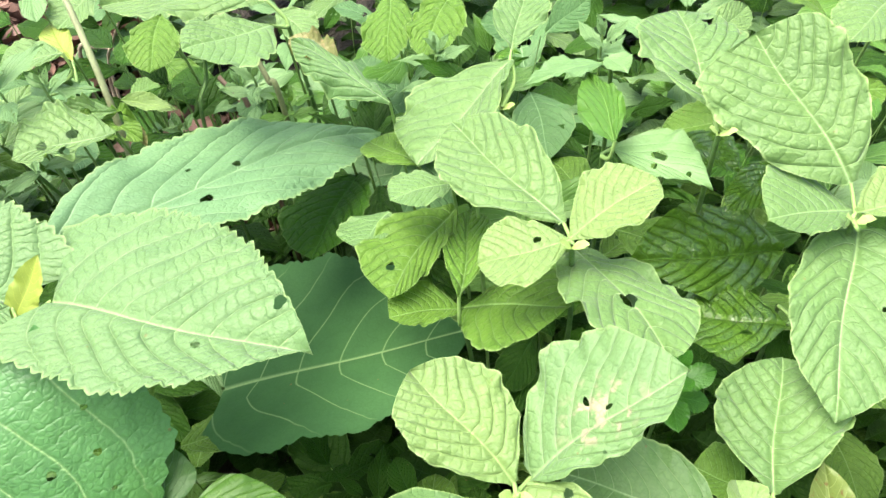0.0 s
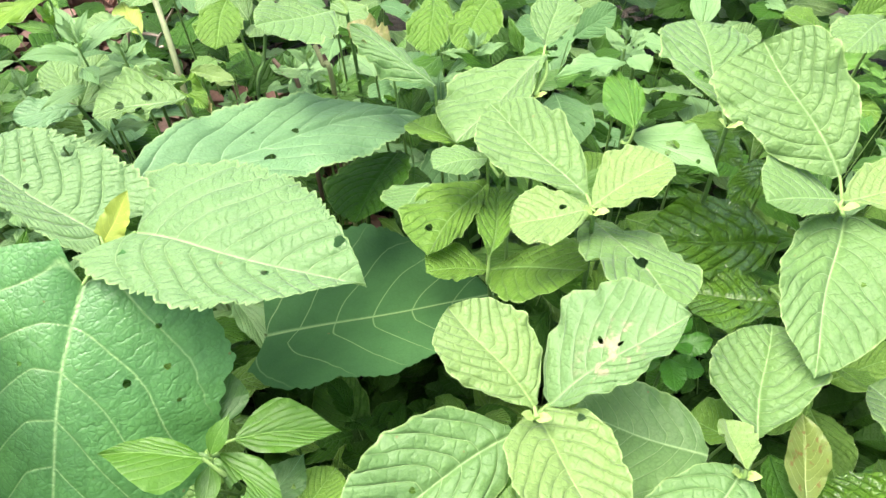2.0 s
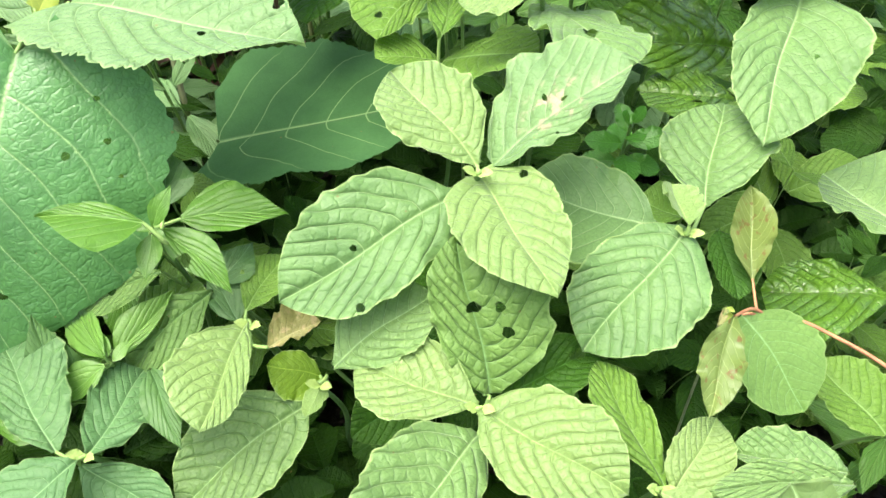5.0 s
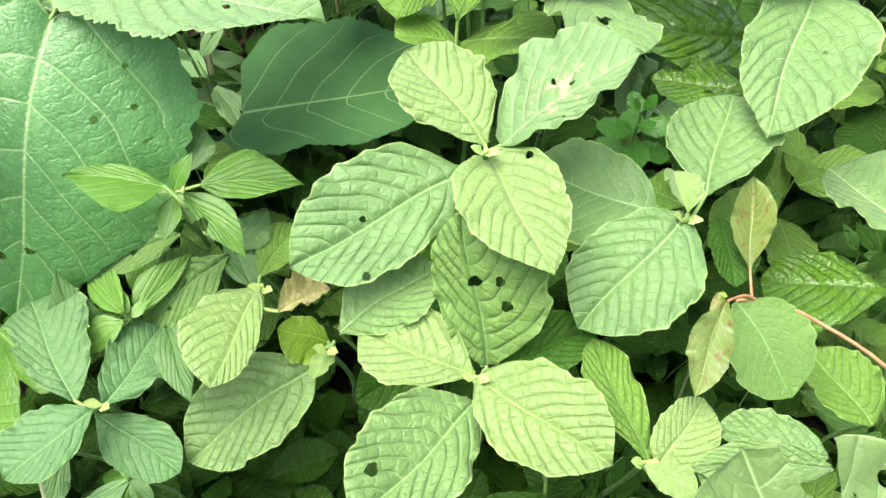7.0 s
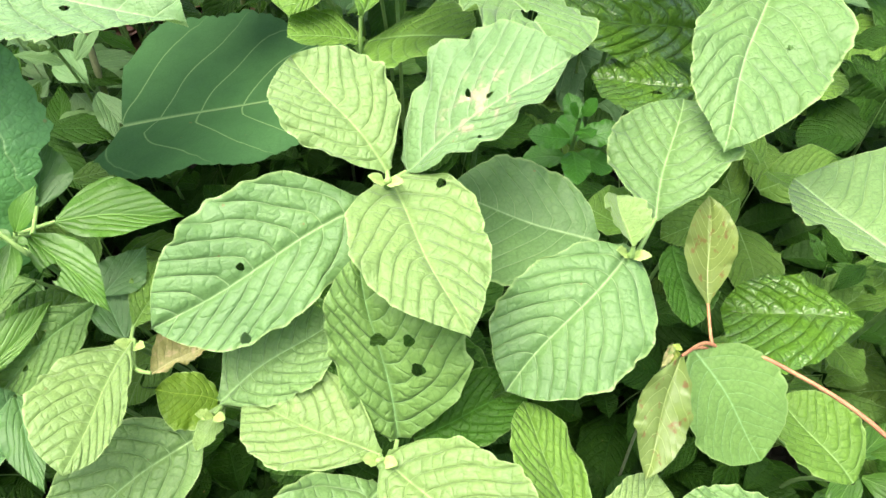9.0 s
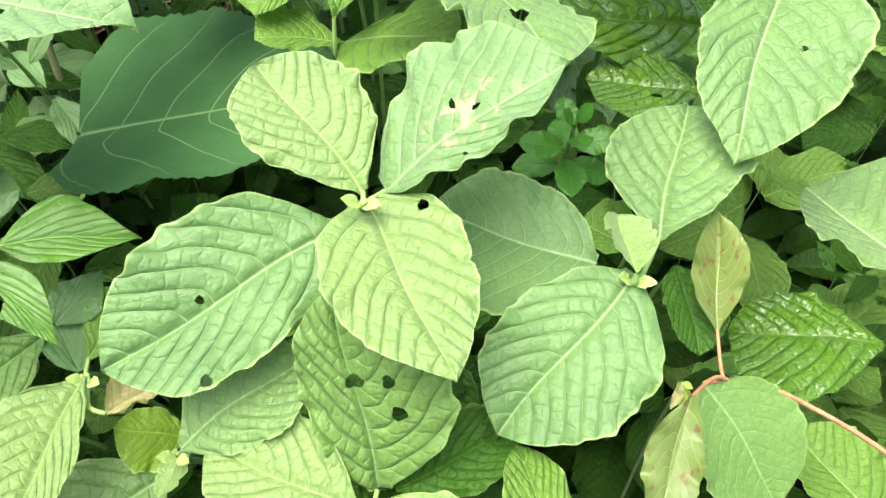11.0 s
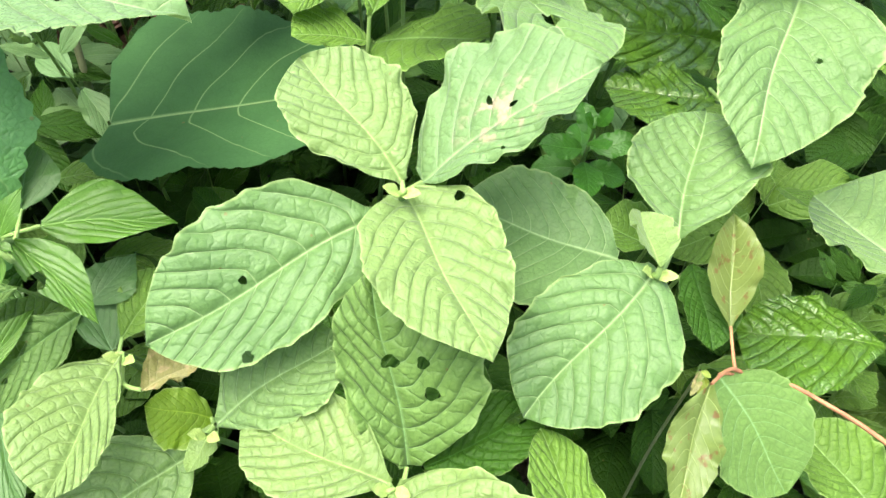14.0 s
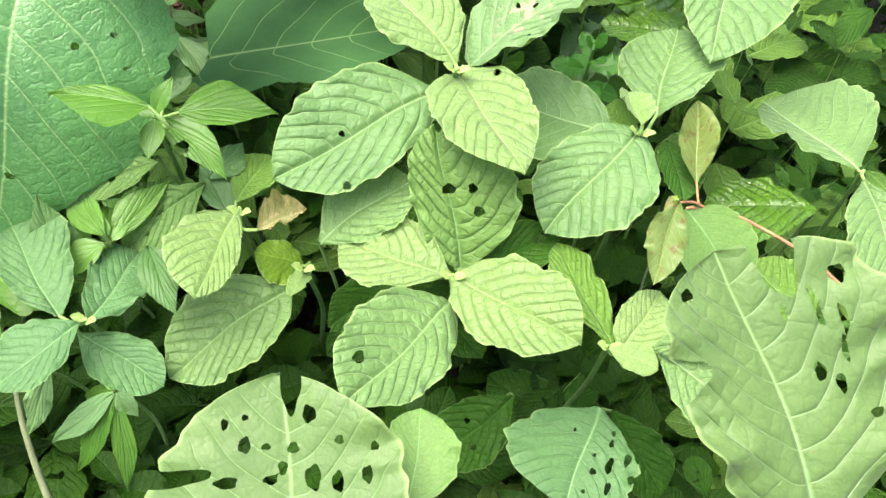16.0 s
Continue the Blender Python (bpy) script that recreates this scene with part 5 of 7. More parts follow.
stalk(p, "stem", [(-0.172, 0.290, -0.02), (-0.1743, 0.2360, 0.1579), (-0.1837, 0.1700, 0.2853)], (0.0019, 0.0015, 0.0011), "petiole")
leaf(p, "S", "dusk", (-0.1837, 0.1700, 0.2853), (-0.1543, 0.1200, 0.2769), (0.10, -0.30, 0.93), 0.026, wave=.02)

# weed with glossy pointed leaves in a star
p = plant("lance_leaf_weed", -0.210, 0.352, "weed with glossy pointed leaves in a star", "plant")
stalk(p, "stem", [(-0.210, 0.352, -0.02), (-0.2013, 0.3113, 0.115), (-0.1861, 0.2742, 0.23), (-0.183, 0.229, 0.345)], (0.0026, 0.0021, 0.0016), "stem")
leaf(p, "S", "lance", (-0.1786, 0.2131, 0.3721), (-0.2361, 0.2063, 0.3822), (0.11, -0.03, 0.99), 0.038, relief=1, wave=.008, skew=-0.44)
stalk(p, "leaf_stalk", [(-0.183, 0.229, 0.345), (-0.1674, 0.2121, 0.3554), (-0.1786, 0.2131, 0.3721)], (0.0016, 0.0011), "petiole")
leaf(p, "S", "lance", (-0.1792, 0.2353, 0.3421), (-0.1324, 0.2030, 0.3207), (0.35, -0.46, 0.81), 0.026, relief=1, wave=.008, holes=((0.41,0.45,0.074,0.077),), skew=-0.15)
stalk(p, "leaf_stalk", [(-0.183, 0.229, 0.345), (-0.1815, 0.2315, 0.3458), (-0.1792, 0.2353, 0.3421)], (0.0016, 0.0011), "petiole")
leaf(p, "S", "lance", (-0.1740, 0.2546, 0.3321), (-0.1073, 0.2690, 0.3251), (0.03, -0.24, 0.97), 0.038, relief=1, wave=.008, skew=-0.21)
stalk(p, "leaf_stalk", [(-0.183, 0.229, 0.345), (-0.1906, 0.2473, 0.3297), (-0.1740, 0.2546, 0.3321)], (0.0016, 0.0011), "petiole")
leaf(p, "S", "lance", (-0.1815, 0.2299, 0.3512), (-0.1702, 0.2466, 0.3703), (0.00, -0.75, 0.66), 0.013, relief=.4, wave=.005)
stalk(p, "leaf_stalk", [(-0.183, 0.229, 0.345), (-0.1828, 0.2287, 0.3463), (-0.1815, 0.2299, 0.3512)], (0.0016, 0.0011), "petiole")
leaf(p, "S", "lance", (-0.1776, 0.2173, 0.3573), (-0.1775, 0.1916, 0.3445), (0.00, -0.45, 0.89), 0.016, relief=.4, wave=.005)
stalk(p, "leaf_stalk", [(-0.183, 0.229, 0.345), (-0.1803, 0.2263, 0.3501), (-0.1776, 0.2173, 0.3573)], (0.0016, 0.0011), "petiole")
leaf(p, "S", "lance", (-0.1792, 0.222, 0.3556), (-0.1928, 0.225, 0.3564), (0.00, -0.24, 0.97), 0.007, relief=.3, wave=.004, skew=0.07)
stalk(p, "leaf_stalk", [(-0.183, 0.229, 0.345), (-0.1785, 0.2249, 0.3482), (-0.1792, 0.222, 0.3556)], (0.0016, 0.0011), "petiole")
leaf(p, "S", "lance", (-0.179, 0.2237, 0.3523), (-0.1713, 0.2209, 0.3516), (0.00, -0.24, 0.97), 0.005, relief=.3, wave=.004, skew=-0.17)
stalk(p, "leaf_stalk", [(-0.183, 0.229, 0.345), (-0.1829, 0.227, 0.3474), (-0.179, 0.2237, 0.3523)], (0.0016, 0.0011), "petiole")
leaf(p, "S", "dusk", (-0.187, 0.2638, 0.3332), (-0.1923, 0.3025, 0.3497), (0.18, -0.37, 0.91), 0.026, relief=.8, skew=0.44)
stalk(p, "leaf_stalk", [(-0.183, 0.229, 0.345), (-0.1841, 0.2396, 0.3307), (-0.187, 0.2638, 0.3332)], (0.0016, 0.0011), "petiole")
p = plant("lance_leaf_weed", -0.159, 0.345, "weed with a pointed ribbed leaf", "plant")
stalk(p, "stem", [(-0.159, 0.345, -0.02), (-0.1581, 0.3081, 0.1427), (-0.1558, 0.2395, 0.2854)], (0.0019, 0.0015, 0.0011), "petiole")
leaf(p, "S", "dusk", (-0.1558, 0.2395, 0.2854), (-0.1365, 0.2713, 0.2934), (0.00, -0.24, 0.97), 0.031, relief=.8, skew=0.09)
p = plant("lance_leaf_weed", -0.141, 0.320, "weed with a pointed ribbed leaf", "plant")
stalk(p, "stem", [(-0.141, 0.320, -0.02), (-0.1407, 0.2837, 0.1375), (-0.1394, 0.2171, 0.2749)], (0.0019, 0.0015, 0.0011), "petiole")
leaf(p, "S", "dusk", (-0.1394, 0.2171, 0.2749), (-0.167, 0.2539, 0.2841), (0.00, -0.24, 0.97), 0.027, relief=.8, skew=0.16)

# small weed with a round yellow-green top leaf
p = plant("hairy_weed", -0.082, 0.273, "small weed with a round yellow-green top leaf", "plant")
stalk(p, "stem", [(-0.082, 0.273, -0.02), (-0.0813, 0.2393, 0.09), (-0.0747, 0.2097, 0.18), (-0.08, 0.172, 0.27)], (0.0026, 0.0021, 0.0016), "stem")
leaf(p, "L", "bud", (-0.08, 0.172, 0.269), (-0.071, 0.166, 0.277), (0.00, -0.30, 1.00), 0.0065, fold=.3, relief=.2, fine=.35)
leaf(p, "L", "bud", (-0.08, 0.172, 0.269), (-0.088, 0.168, 0.278), (0.00, -0.30, 1.00), 0.0065, fold=.3, relief=.2, fine=.35)
leaf(p, "R", "lime", (-0.0849, 0.1950, 0.2465), (-0.1177, 0.1905, 0.2640), (0.25, -0.28, 0.93), 0.035, skew=-0.25)
stalk(p, "leaf_stalk", [(-0.08, 0.172, 0.27), (-0.0778, 0.1788, 0.2585), (-0.0849, 0.1950, 0.2465)], (0.0016, 0.0011), "petiole")
leaf(p, "R", "pale", (-0.0913, 0.1738, 0.2453), (-0.1664, 0.1102, 0.2188), (-0.06, -0.41, 0.91), 0.067, skew=0.07)
stalk(p, "leaf_stalk", [(-0.08, 0.172, 0.27), (-0.0817, 0.1759, 0.2572), (-0.0913, 0.1738, 0.2453)], (0.0016, 0.0011), "petiole")
leaf(p, "W", "young", (-0.0781, 0.1854, 0.2614), (-0.0886, 0.1567, 0.2572), (-0.27, -0.04, 0.96), 0.018, fold=.5, relief=.4, skew=-0.30)
stalk(p, "leaf_stalk", [(-0.08, 0.172, 0.27), (-0.0779, 0.1817, 0.2637), (-0.0781, 0.1854, 0.2614)], (0.0016, 0.0011), "petiole")
p = plant("single_stem_weed", -0.059, 0.268, "green weed with one broad wavy leaf showing", "plant")
stalk(p, "stem", [(-0.059, 0.268, -0.02), (-0.0613, 0.2277, 0.1597), (-0.0649, 0.1524, 0.3194)], (0.0019, 0.0015, 0.0011), "petiole")
leaf(p, "W", "pale", (-0.0649, 0.1524, 0.3194), (-0.0091, 0.1831, 0.3511), (-0.29, -0.38, 0.88), 0.056, skew=-0.12)

# weed with pale leaves and a browned leaf tip
p = plant("hairy_weed", -0.126, 0.310, "weed with pale leaves and a browned leaf tip", "plant")
stalk(p, "stem", [(-0.126, 0.310, -0.02), (-0.1264, 0.2743, 0.0967), (-0.1207, 0.2427, 0.1933), (-0.127, 0.203, 0.29)], (0.0026, 0.0021, 0.0016), "stem")
leaf(p, "L", "bud", (-0.127, 0.203, 0.289), (-0.118, 0.197, 0.297), (0.00, -0.30, 1.00), 0.0065, fold=.3, relief=.2, fine=.35)
leaf(p, "L", "bud", (-0.127, 0.203, 0.289), (-0.135, 0.199, 0.298), (0.00, -0.30, 1.00), 0.0065, fold=.3, relief=.2, fine=.35)
leaf(p, "W", "young", (-0.1281, 0.2037, 0.2922), (-0.1405, 0.1218, 0.2955), (0.19, -0.04, 0.98), 0.049, skew=0.35)
stalk(p, "leaf_stalk", [(-0.127, 0.203, 0.29), (-0.1274, 0.205, 0.2919), (-0.1281, 0.2037, 0.2922)], (0.0016, 0.0011), "petiole")
leaf(p, "W", "mid", (-0.1338, 0.2206, 0.282), (-0.1139, 0.266, 0.2868), (0.01, -0.11, 0.99), 0.034, skew=0.01)
stalk(p, "leaf_stalk", [(-0.127, 0.203, 0.29), (-0.132, 0.2081, 0.2825), (-0.1338, 0.2206, 0.282)], (0.0016, 0.0011), "petiole")
leaf(p, "R", "brown", (-0.1103, 0.1811, 0.2967), (-0.0797, 0.1993, 0.3013), (0.00, -0.24, 0.97), 0.017, curl=-.6, wave=.1, relief=.5, fold=.4, skew=-0.40)
stalk(p, "leaf_stalk", [(-0.127, 0.203, 0.29), (-0.1235, 0.1892, 0.2884), (-0.1103, 0.1811, 0.2967)], (0.0016, 0.0011), "petiole")

# grey-green weed with wavy leaves near the ground
p = plant("hairy_weed", -0.244, 0.219, "grey-green weed with wavy leaves near the ground", "plant")
stalk(p, "stem", [(-0.244, 0.219, -0.02), (-0.2332, 0.1847, 0.0907), (-0.2166, 0.1549, 0.1813), (-0.212, 0.117, 0.272)], (0.0026, 0.0021, 0.0016), "stem")
leaf(p, "L", "bud", (-0.212, 0.117, 0.271), (-0.203, 0.111, 0.279), (0.00, -0.30, 1.00), 0.0065, fold=.3, relief=.2, fine=.35)
leaf(p, "L", "bud", (-0.212, 0.117, 0.271), (-0.22, 0.113, 0.28), (0.00, -0.30, 1.00), 0.0065, fold=.3, relief=.2, fine=.35)
leaf(p, "T", "sage", (-0.2144, 0.1219, 0.2637), (-0.1987, 0.1879, 0.2577), (0.34, 0.00, 0.94), 0.046, wave=.055, skew=-0.04)
stalk(p, "leaf_stalk", [(-0.212, 0.117, 0.272), (-0.2137, 0.1175, 0.2665), (-0.2144, 0.1219, 0.2637)], (0.0016, 0.0011), "petiole")
leaf(p, "T", "sage", (-0.2305, 0.1190, 0.2713), (-0.2786, 0.1821, 0.2839), (0.03, -0.22, 0.98), 0.053, wave=.05, skew=0.24)
stalk(p, "leaf_stalk", [(-0.212, 0.117, 0.272), (-0.2187, 0.1154, 0.268), (-0.2305, 0.1190, 0.2713)], (0.0016, 0.0011), "petiole")
leaf(p, "W", "sage", (-0.2152, 0.1133, 0.2739), (-0.2574, 0.067, 0.2624), (0.00, -0.24, 0.97), 0.045, wave=.03, skew=0.18)
stalk(p, "leaf_stalk", [(-0.212, 0.117, 0.272), (-0.2129, 0.1159, 0.2724), (-0.2152, 0.1133, 0.2739)], (0.0016, 0.0011), "petiole")
leaf(p, "W", "sage", (-0.2257, 0.1253, 0.2443), (-0.1653, 0.097, 0.2287), (0.14, -0.22, 0.96), 0.041, skew=0.15)
stalk(p, "leaf_stalk", [(-0.212, 0.117, 0.272), (-0.2245, 0.1238, 0.2548), (-0.2257, 0.1253, 0.2443)], (0.0016, 0.0011), "petiole")

# red-stemmed creeper with yellowing spotted leaves
p = plant("red_stemmed_creeper", 0.488, 0.020, "red-stemmed creeper with yellowing spotted leaves", "plant")
stalk(p, "stem", [(0.46, 0.02, -0.01), (0.36, 0.1, 0.24), (0.27, 0.15, 0.315), (0.215, 0.178, 0.335), (0.185, 0.187, 0.339)], (0.0018, 0.0013, 0.001), "red_stem")
leaf(p, "L", "sick", (0.1847, 0.2181, 0.3313), (0.1845, 0.2659, 0.3646), (-0.13, -0.57, 0.81), 0.027, relief=.5, fold=.75, wave=.03, skew=-0.05)
stalk(p, "leaf_stalk", [(0.185, 0.185, 0.338), (0.1849, 0.196, 0.3257), (0.1847, 0.2181, 0.3313)], (0.0012, 0.0008), "red_stem")
leaf(p, "L", "sick", (0.1537, 0.159, 0.3688), (0.1341, 0.1041, 0.355), (0.00, -0.24, 0.97), 0.024, relief=.5, fold=.6, wave=.05, skew=-0.01)
stalk(p, "leaf_stalk", [(0.185, 0.185, 0.338), (0.1726, 0.1812, 0.348), (0.1537, 0.159, 0.3688)], (0.0012, 0.0008), "red_stem")
leaf(p, "R", "smooth", (0.1691, 0.1821, 0.3413), (0.2051, 0.1403, 0.3073), (-0.04, -0.26, 0.96), 0.057, relief=.3, wave=.008, skew=-0.06)
stalk(p, "leaf_stalk", [(0.185, 0.185, 0.338), (0.1733, 0.1832, 0.3414), (0.1691, 0.1821, 0.3413)], (0.0012, 0.0008), "red_stem")
p = plant("glossy_weed", 0.334, 0.350, "weed with a wet glossy dark green leaf", "plant")
stalk(p, "stem", [(0.334, 0.350, -0.02), (0.3198, 0.3134, 0.1427), (0.2888, 0.2399, 0.2921)], (0.0019, 0.0015, 0.0011), "petiole")
leaf(p, "W", "wet", (0.2888, 0.2399, 0.2921), (0.2143, 0.2608, 0.2716), (-0.23, 0.20, 0.95), 0.087, relief=1.8, skew=-0.33)

# weed with rounded pale leaves at the patch edge
p = plant("hairy_weed", 0.356, 0.363, "weed with rounded pale leaves at the patch edge", "plant")
stalk(p, "stem", [(0.356, 0.363, -0.02), (0.341, 0.3239, 0.1093), (0.3315, 0.2885, 0.2187), (0.31, 0.245, 0.328)], (0.0026, 0.0021, 0.0016), "stem")
leaf(p, "W", "pale", (0.3121, 0.2567, 0.3193), (0.2588, 0.3283, 0.3185), (0.04, 0.02, 1.00), 0.103, skew=0.45)
stalk(p, "leaf_stalk", [(0.31, 0.245, 0.328), (0.3153, 0.2492, 0.3196), (0.3121, 0.2567, 0.3193)], (0.0016, 0.0011), "petiole")
leaf(p, "W", "pale", (0.3056, 0.2317, 0.3306), (0.3144, 0.1579, 0.3122), (0.00, -0.24, 0.97), 0.051, skew=0.18)
stalk(p, "leaf_stalk", [(0.31, 0.245, 0.328), (0.3075, 0.2411, 0.3279), (0.3056, 0.2317, 0.3306)], (0.0016, 0.0011), "petiole")
p = plant("single_stem_weed", 0.305, 0.249, "green weed with one broad wavy leaf showing", "plant")
stalk(p, "stem", [(0.305, 0.249, -0.02), (0.2912, 0.2136, 0.1363), (0.2661, 0.1474, 0.2727)], (0.0019, 0.0015, 0.0011), "petiole")
leaf(p, "R", "mid", (0.2661, 0.1474, 0.2727), (0.2319, 0.1921, 0.2839), (0.00, -0.24, 0.97), 0.045, skew=0.19)

# near weed with a pale insect-eaten leaf
p = plant("eaten_weed", -0.044, -0.095, "near weed with a pale insect-eaten leaf", "plant")
stalk(p, "stem", [(-0.044, -0.095, -0.02), (-0.0397, -0.0883, 0.1233), (-0.0288, -0.0777, 0.2467), (-0.03, -0.075, 0.37)], (0.0026, 0.0021, 0.0016), "stem")
leaf(p, "R", "thin", (-0.0458, -0.1071, 0.3590), (-0.0589, -0.0095, 0.4174), (0.00, -0.51, 0.86), 0.106, relief=.6, wave=.04, fine=1.8, holes=((0.95,0.30,0.11,0.042),(0.63,-0.92,0.03,0.15),(0.81,-0.65,0.021,0.013),(0.83,-0.45,0.011,0.012),(0.72,-0.15,0.012,0.017),(0.73,-0.35,0.030,0.022),(0.71,0.10,0.021,0.022),(0.83,0.35,0.033,0.026),(0.73,0.55,0.017,0.017),(0.60,0.70,0.032,0.020),(0.70,0.85,0.017,0.016),(0.60,0.25,0.046,0.030),(0.58,0.45,0.038,0.022),(0.60,-0.10,0.017,0.026),(0.60,-0.45,0.021,0.041),(0.64,0.00,0.026,0.017),), skew=-0.05)
stalk(p, "leaf_stalk", [(-0.03, -0.075, 0.37), (-0.0398, -0.0768, 0.3694), (-0.0458, -0.1071, 0.3590)], (0.0016, 0.0011), "petiole")
leaf(p, "R", "smooth", (-0.0008, -0.0517, 0.3788), (0.003, -0.0076, 0.3899), (0.00, -0.24, 0.97), 0.035, relief=.4, skew=0.09)
stalk(p, "leaf_stalk", [(-0.03, -0.075, 0.37), (-0.0161, -0.0708, 0.3668), (-0.0008, -0.0517, 0.3788)], (0.0016, 0.0011), "petiole")

# near tall weed with large eaten pale leaf
p = plant("eaten_weed", 0.169, -0.150, "near tall weed with large eaten pale leaf", "plant")
stalk(p, "stem", [(0.169, -0.150, -0.02), (0.1563, -0.1367, 0.1567), (0.1492, -0.1193, 0.3133), (0.13, -0.11, 0.47)], (0.0026, 0.0021, 0.0016), "stem")
leaf(p, "V", "thin", (0.1410, -0.0939, 0.4580), (0.0990, -0.0196, 0.5211), (-0.02, -0.30, 0.95), 0.084, relief=.9, wave=.045, fine=2.2, holes=((.93,.66,.14,.07),(.66,-.8,.08,.12),(.9,-.55,.022,.022),(.52,.46,.032,.02),(.72,.62,.07,.01),(.66,.78,.05,.012),(.56,.72,.05,.01),(.46,.6,.035,.016),(.33,.85,.016,.022),(.3,-1,.05,.05),(.5,-.5,.012,.01),(.74,.35,.03,.008),(.8,.95,.03,.03)), skew=0.2)
stalk(p, "leaf_stalk", [(0.13, -0.11, 0.47), (0.1356, -0.1051, 0.46), (0.1410, -0.0939, 0.4580)], (0.0016, 0.0011), "petiole")

# weed with wet glossy dark green leaves
p = plant("glossy_weed", 0.251, 0.536, "weed with wet glossy dark green leaves", "plant")
stalk(p, "stem", [(0.251, 0.536, -0.02), (0.2377, 0.4973, 0.1067), (0.2298, 0.4627, 0.2133), (0.21, 0.42, 0.32)], (0.0026, 0.0021, 0.0016), "stem")
leaf(p, "D", "wet", (0.2046, 0.3902, 0.3342), (0.1371, 0.4107, 0.3254), (0.08, 0.12, 0.99), 0.083, relief=1.8, skew=-0.16, holes=((0.35,-0.45,0.052,0.040),))
stalk(p, "leaf_stalk", [(0.21, 0.42, 0.32), (0.215, 0.4056, 0.3222), (0.2046, 0.3902, 0.3342)], (0.0016, 0.0011), "petiole")
p = plant("glossy_weed", 0.267, 0.591, "weed with a wet glossy dark green leaf", "plant")
stalk(p, "stem", [(0.267, 0.591, -0.02), (0.2547, 0.5505, 0.1601), (0.2302, 0.4774, 0.3189)], (0.0019, 0.0015, 0.0011), "petiole")
leaf(p, "D", "wet", (0.2302, 0.4774, 0.3189), (0.1050, 0.4336, 0.3572), (0.45, -0.36, 0.82), 0.074, relief=1.8, skew=0.11)
p = plant("glossy_weed", 0.245, 0.629, "weed with a wet glossy dark green leaf", "plant")
stalk(p, "stem", [(0.245, 0.629, -0.02), (0.2338, 0.5806, 0.1948), (0.2122, 0.4917, 0.3896)], (0.0019, 0.0015, 0.0011), "petiole")
leaf(p, "R", "wet", (0.2122, 0.4917, 0.3896), (0.172, 0.4539, 0.3814), (0.04, -0.25, 0.97), 0.028, relief=1.8, skew=0.02)
p = plant("glossy_weed", 0.171, 0.657, "weed with a wet glossy dark green leaf", "plant")
stalk(p, "stem", [(0.171, 0.657, -0.02), (0.1617, 0.6087, 0.1972), (0.1445, 0.5188, 0.3945)], (0.0019, 0.0015, 0.0011), "petiole")
leaf(p, "D", "wet", (0.1445, 0.5188, 0.3945), (0.1873, 0.4873, 0.3866), (0.09, -0.13, 0.99), 0.036, relief=1.8, skew=-0.34)

# weed with pointed eaten leaf and tight young tip
p = plant("lance_leaf_weed", 0.094, 0.611, "weed with pointed eaten leaf and tight young tip", "plant")
stalk(p, "stem", [(0.094, 0.611, -0.02), (0.0902, 0.557, 0.145), (0.0921, 0.5075, 0.29), (0.082, 0.45, 0.435)], (0.0026, 0.0021, 0.0016), "stem")
leaf(p, "S", "tuft", (0.0911, 0.4627, 0.4317), (0.1461, 0.4172, 0.4322), (-0.11, -0.12, 0.99), 0.041, relief=.6, holes=((0.43,-0.30,0.078,0.049),(0.45,0.15,0.028,0.033),(0.75,-0.25,0.023,0.022),), skew=-0.48)
stalk(p, "leaf_stalk", [(0.082, 0.45, 0.435), (0.0841, 0.4584, 0.4309), (0.0911, 0.4627, 0.4317)], (0.0016, 0.0011), "petiole")
leaf(p, "S", "lance", (0.0868, 0.4378, 0.4565), (0.0809, 0.5275, 0.448), (-0.19, 0.08, 0.98), 0.031, relief=.8, skew=-0.22)
stalk(p, "leaf_stalk", [(0.082, 0.45, 0.435), (0.0847, 0.4389, 0.4424), (0.0868, 0.4378, 0.4565)], (0.0016, 0.0011), "petiole")

# weed with a pale holed leaf at the back
p = plant("hairy_weed", 0.179, 0.619, "weed with a pale holed leaf at the back", "plant")
stalk(p, "stem", [(0.179, 0.619, -0.02), (0.1684, 0.5563, 0.155), (0.1637, 0.4972, 0.31), (0.147, 0.43, 0.465)], (0.0026, 0.0021, 0.0016), "stem")
leaf(p, "L", "bud", (0.147, 0.43, 0.464), (0.156, 0.424, 0.472), (0.00, -0.30, 1.00), 0.0065, fold=.3, relief=.2, fine=.35)
leaf(p, "L", "bud", (0.147, 0.43, 0.464), (0.139, 0.426, 0.473), (0.00, -0.30, 1.00), 0.0065, fold=.3, relief=.2, fine=.35)
leaf(p, "W", "pale", (0.1489, 0.4565, 0.4649), (0.1412, 0.5487, 0.4814), (0.07, -0.14, 0.99), 0.073, relief=1.4, holes=((0.27,-0.35,0.074,0.061),(0.81,0.60,0.050,0.050),), skew=-0.06)
stalk(p, "leaf_stalk", [(0.147, 0.43, 0.465), (0.1482, 0.4366, 0.4609), (0.1489, 0.4565, 0.4649)], (0.0016, 0.0011), "petiole")
p = plant("single_stem_weed", 0.297, 0.671, "green weed with one broad wavy leaf showing", "plant")
stalk(p, "stem", [(0.297, 0.671, -0.02), (0.2836, 0.6104, 0.2565), (0.2589, 0.4974, 0.513)], (0.0019, 0.0015, 0.0011), "petiole")
leaf(p, "W", "pale", (0.2589, 0.4974, 0.513), (0.2197, 0.4557, 0.5083), (-0.04, -0.07, 1.00), 0.038, skew=0.14)


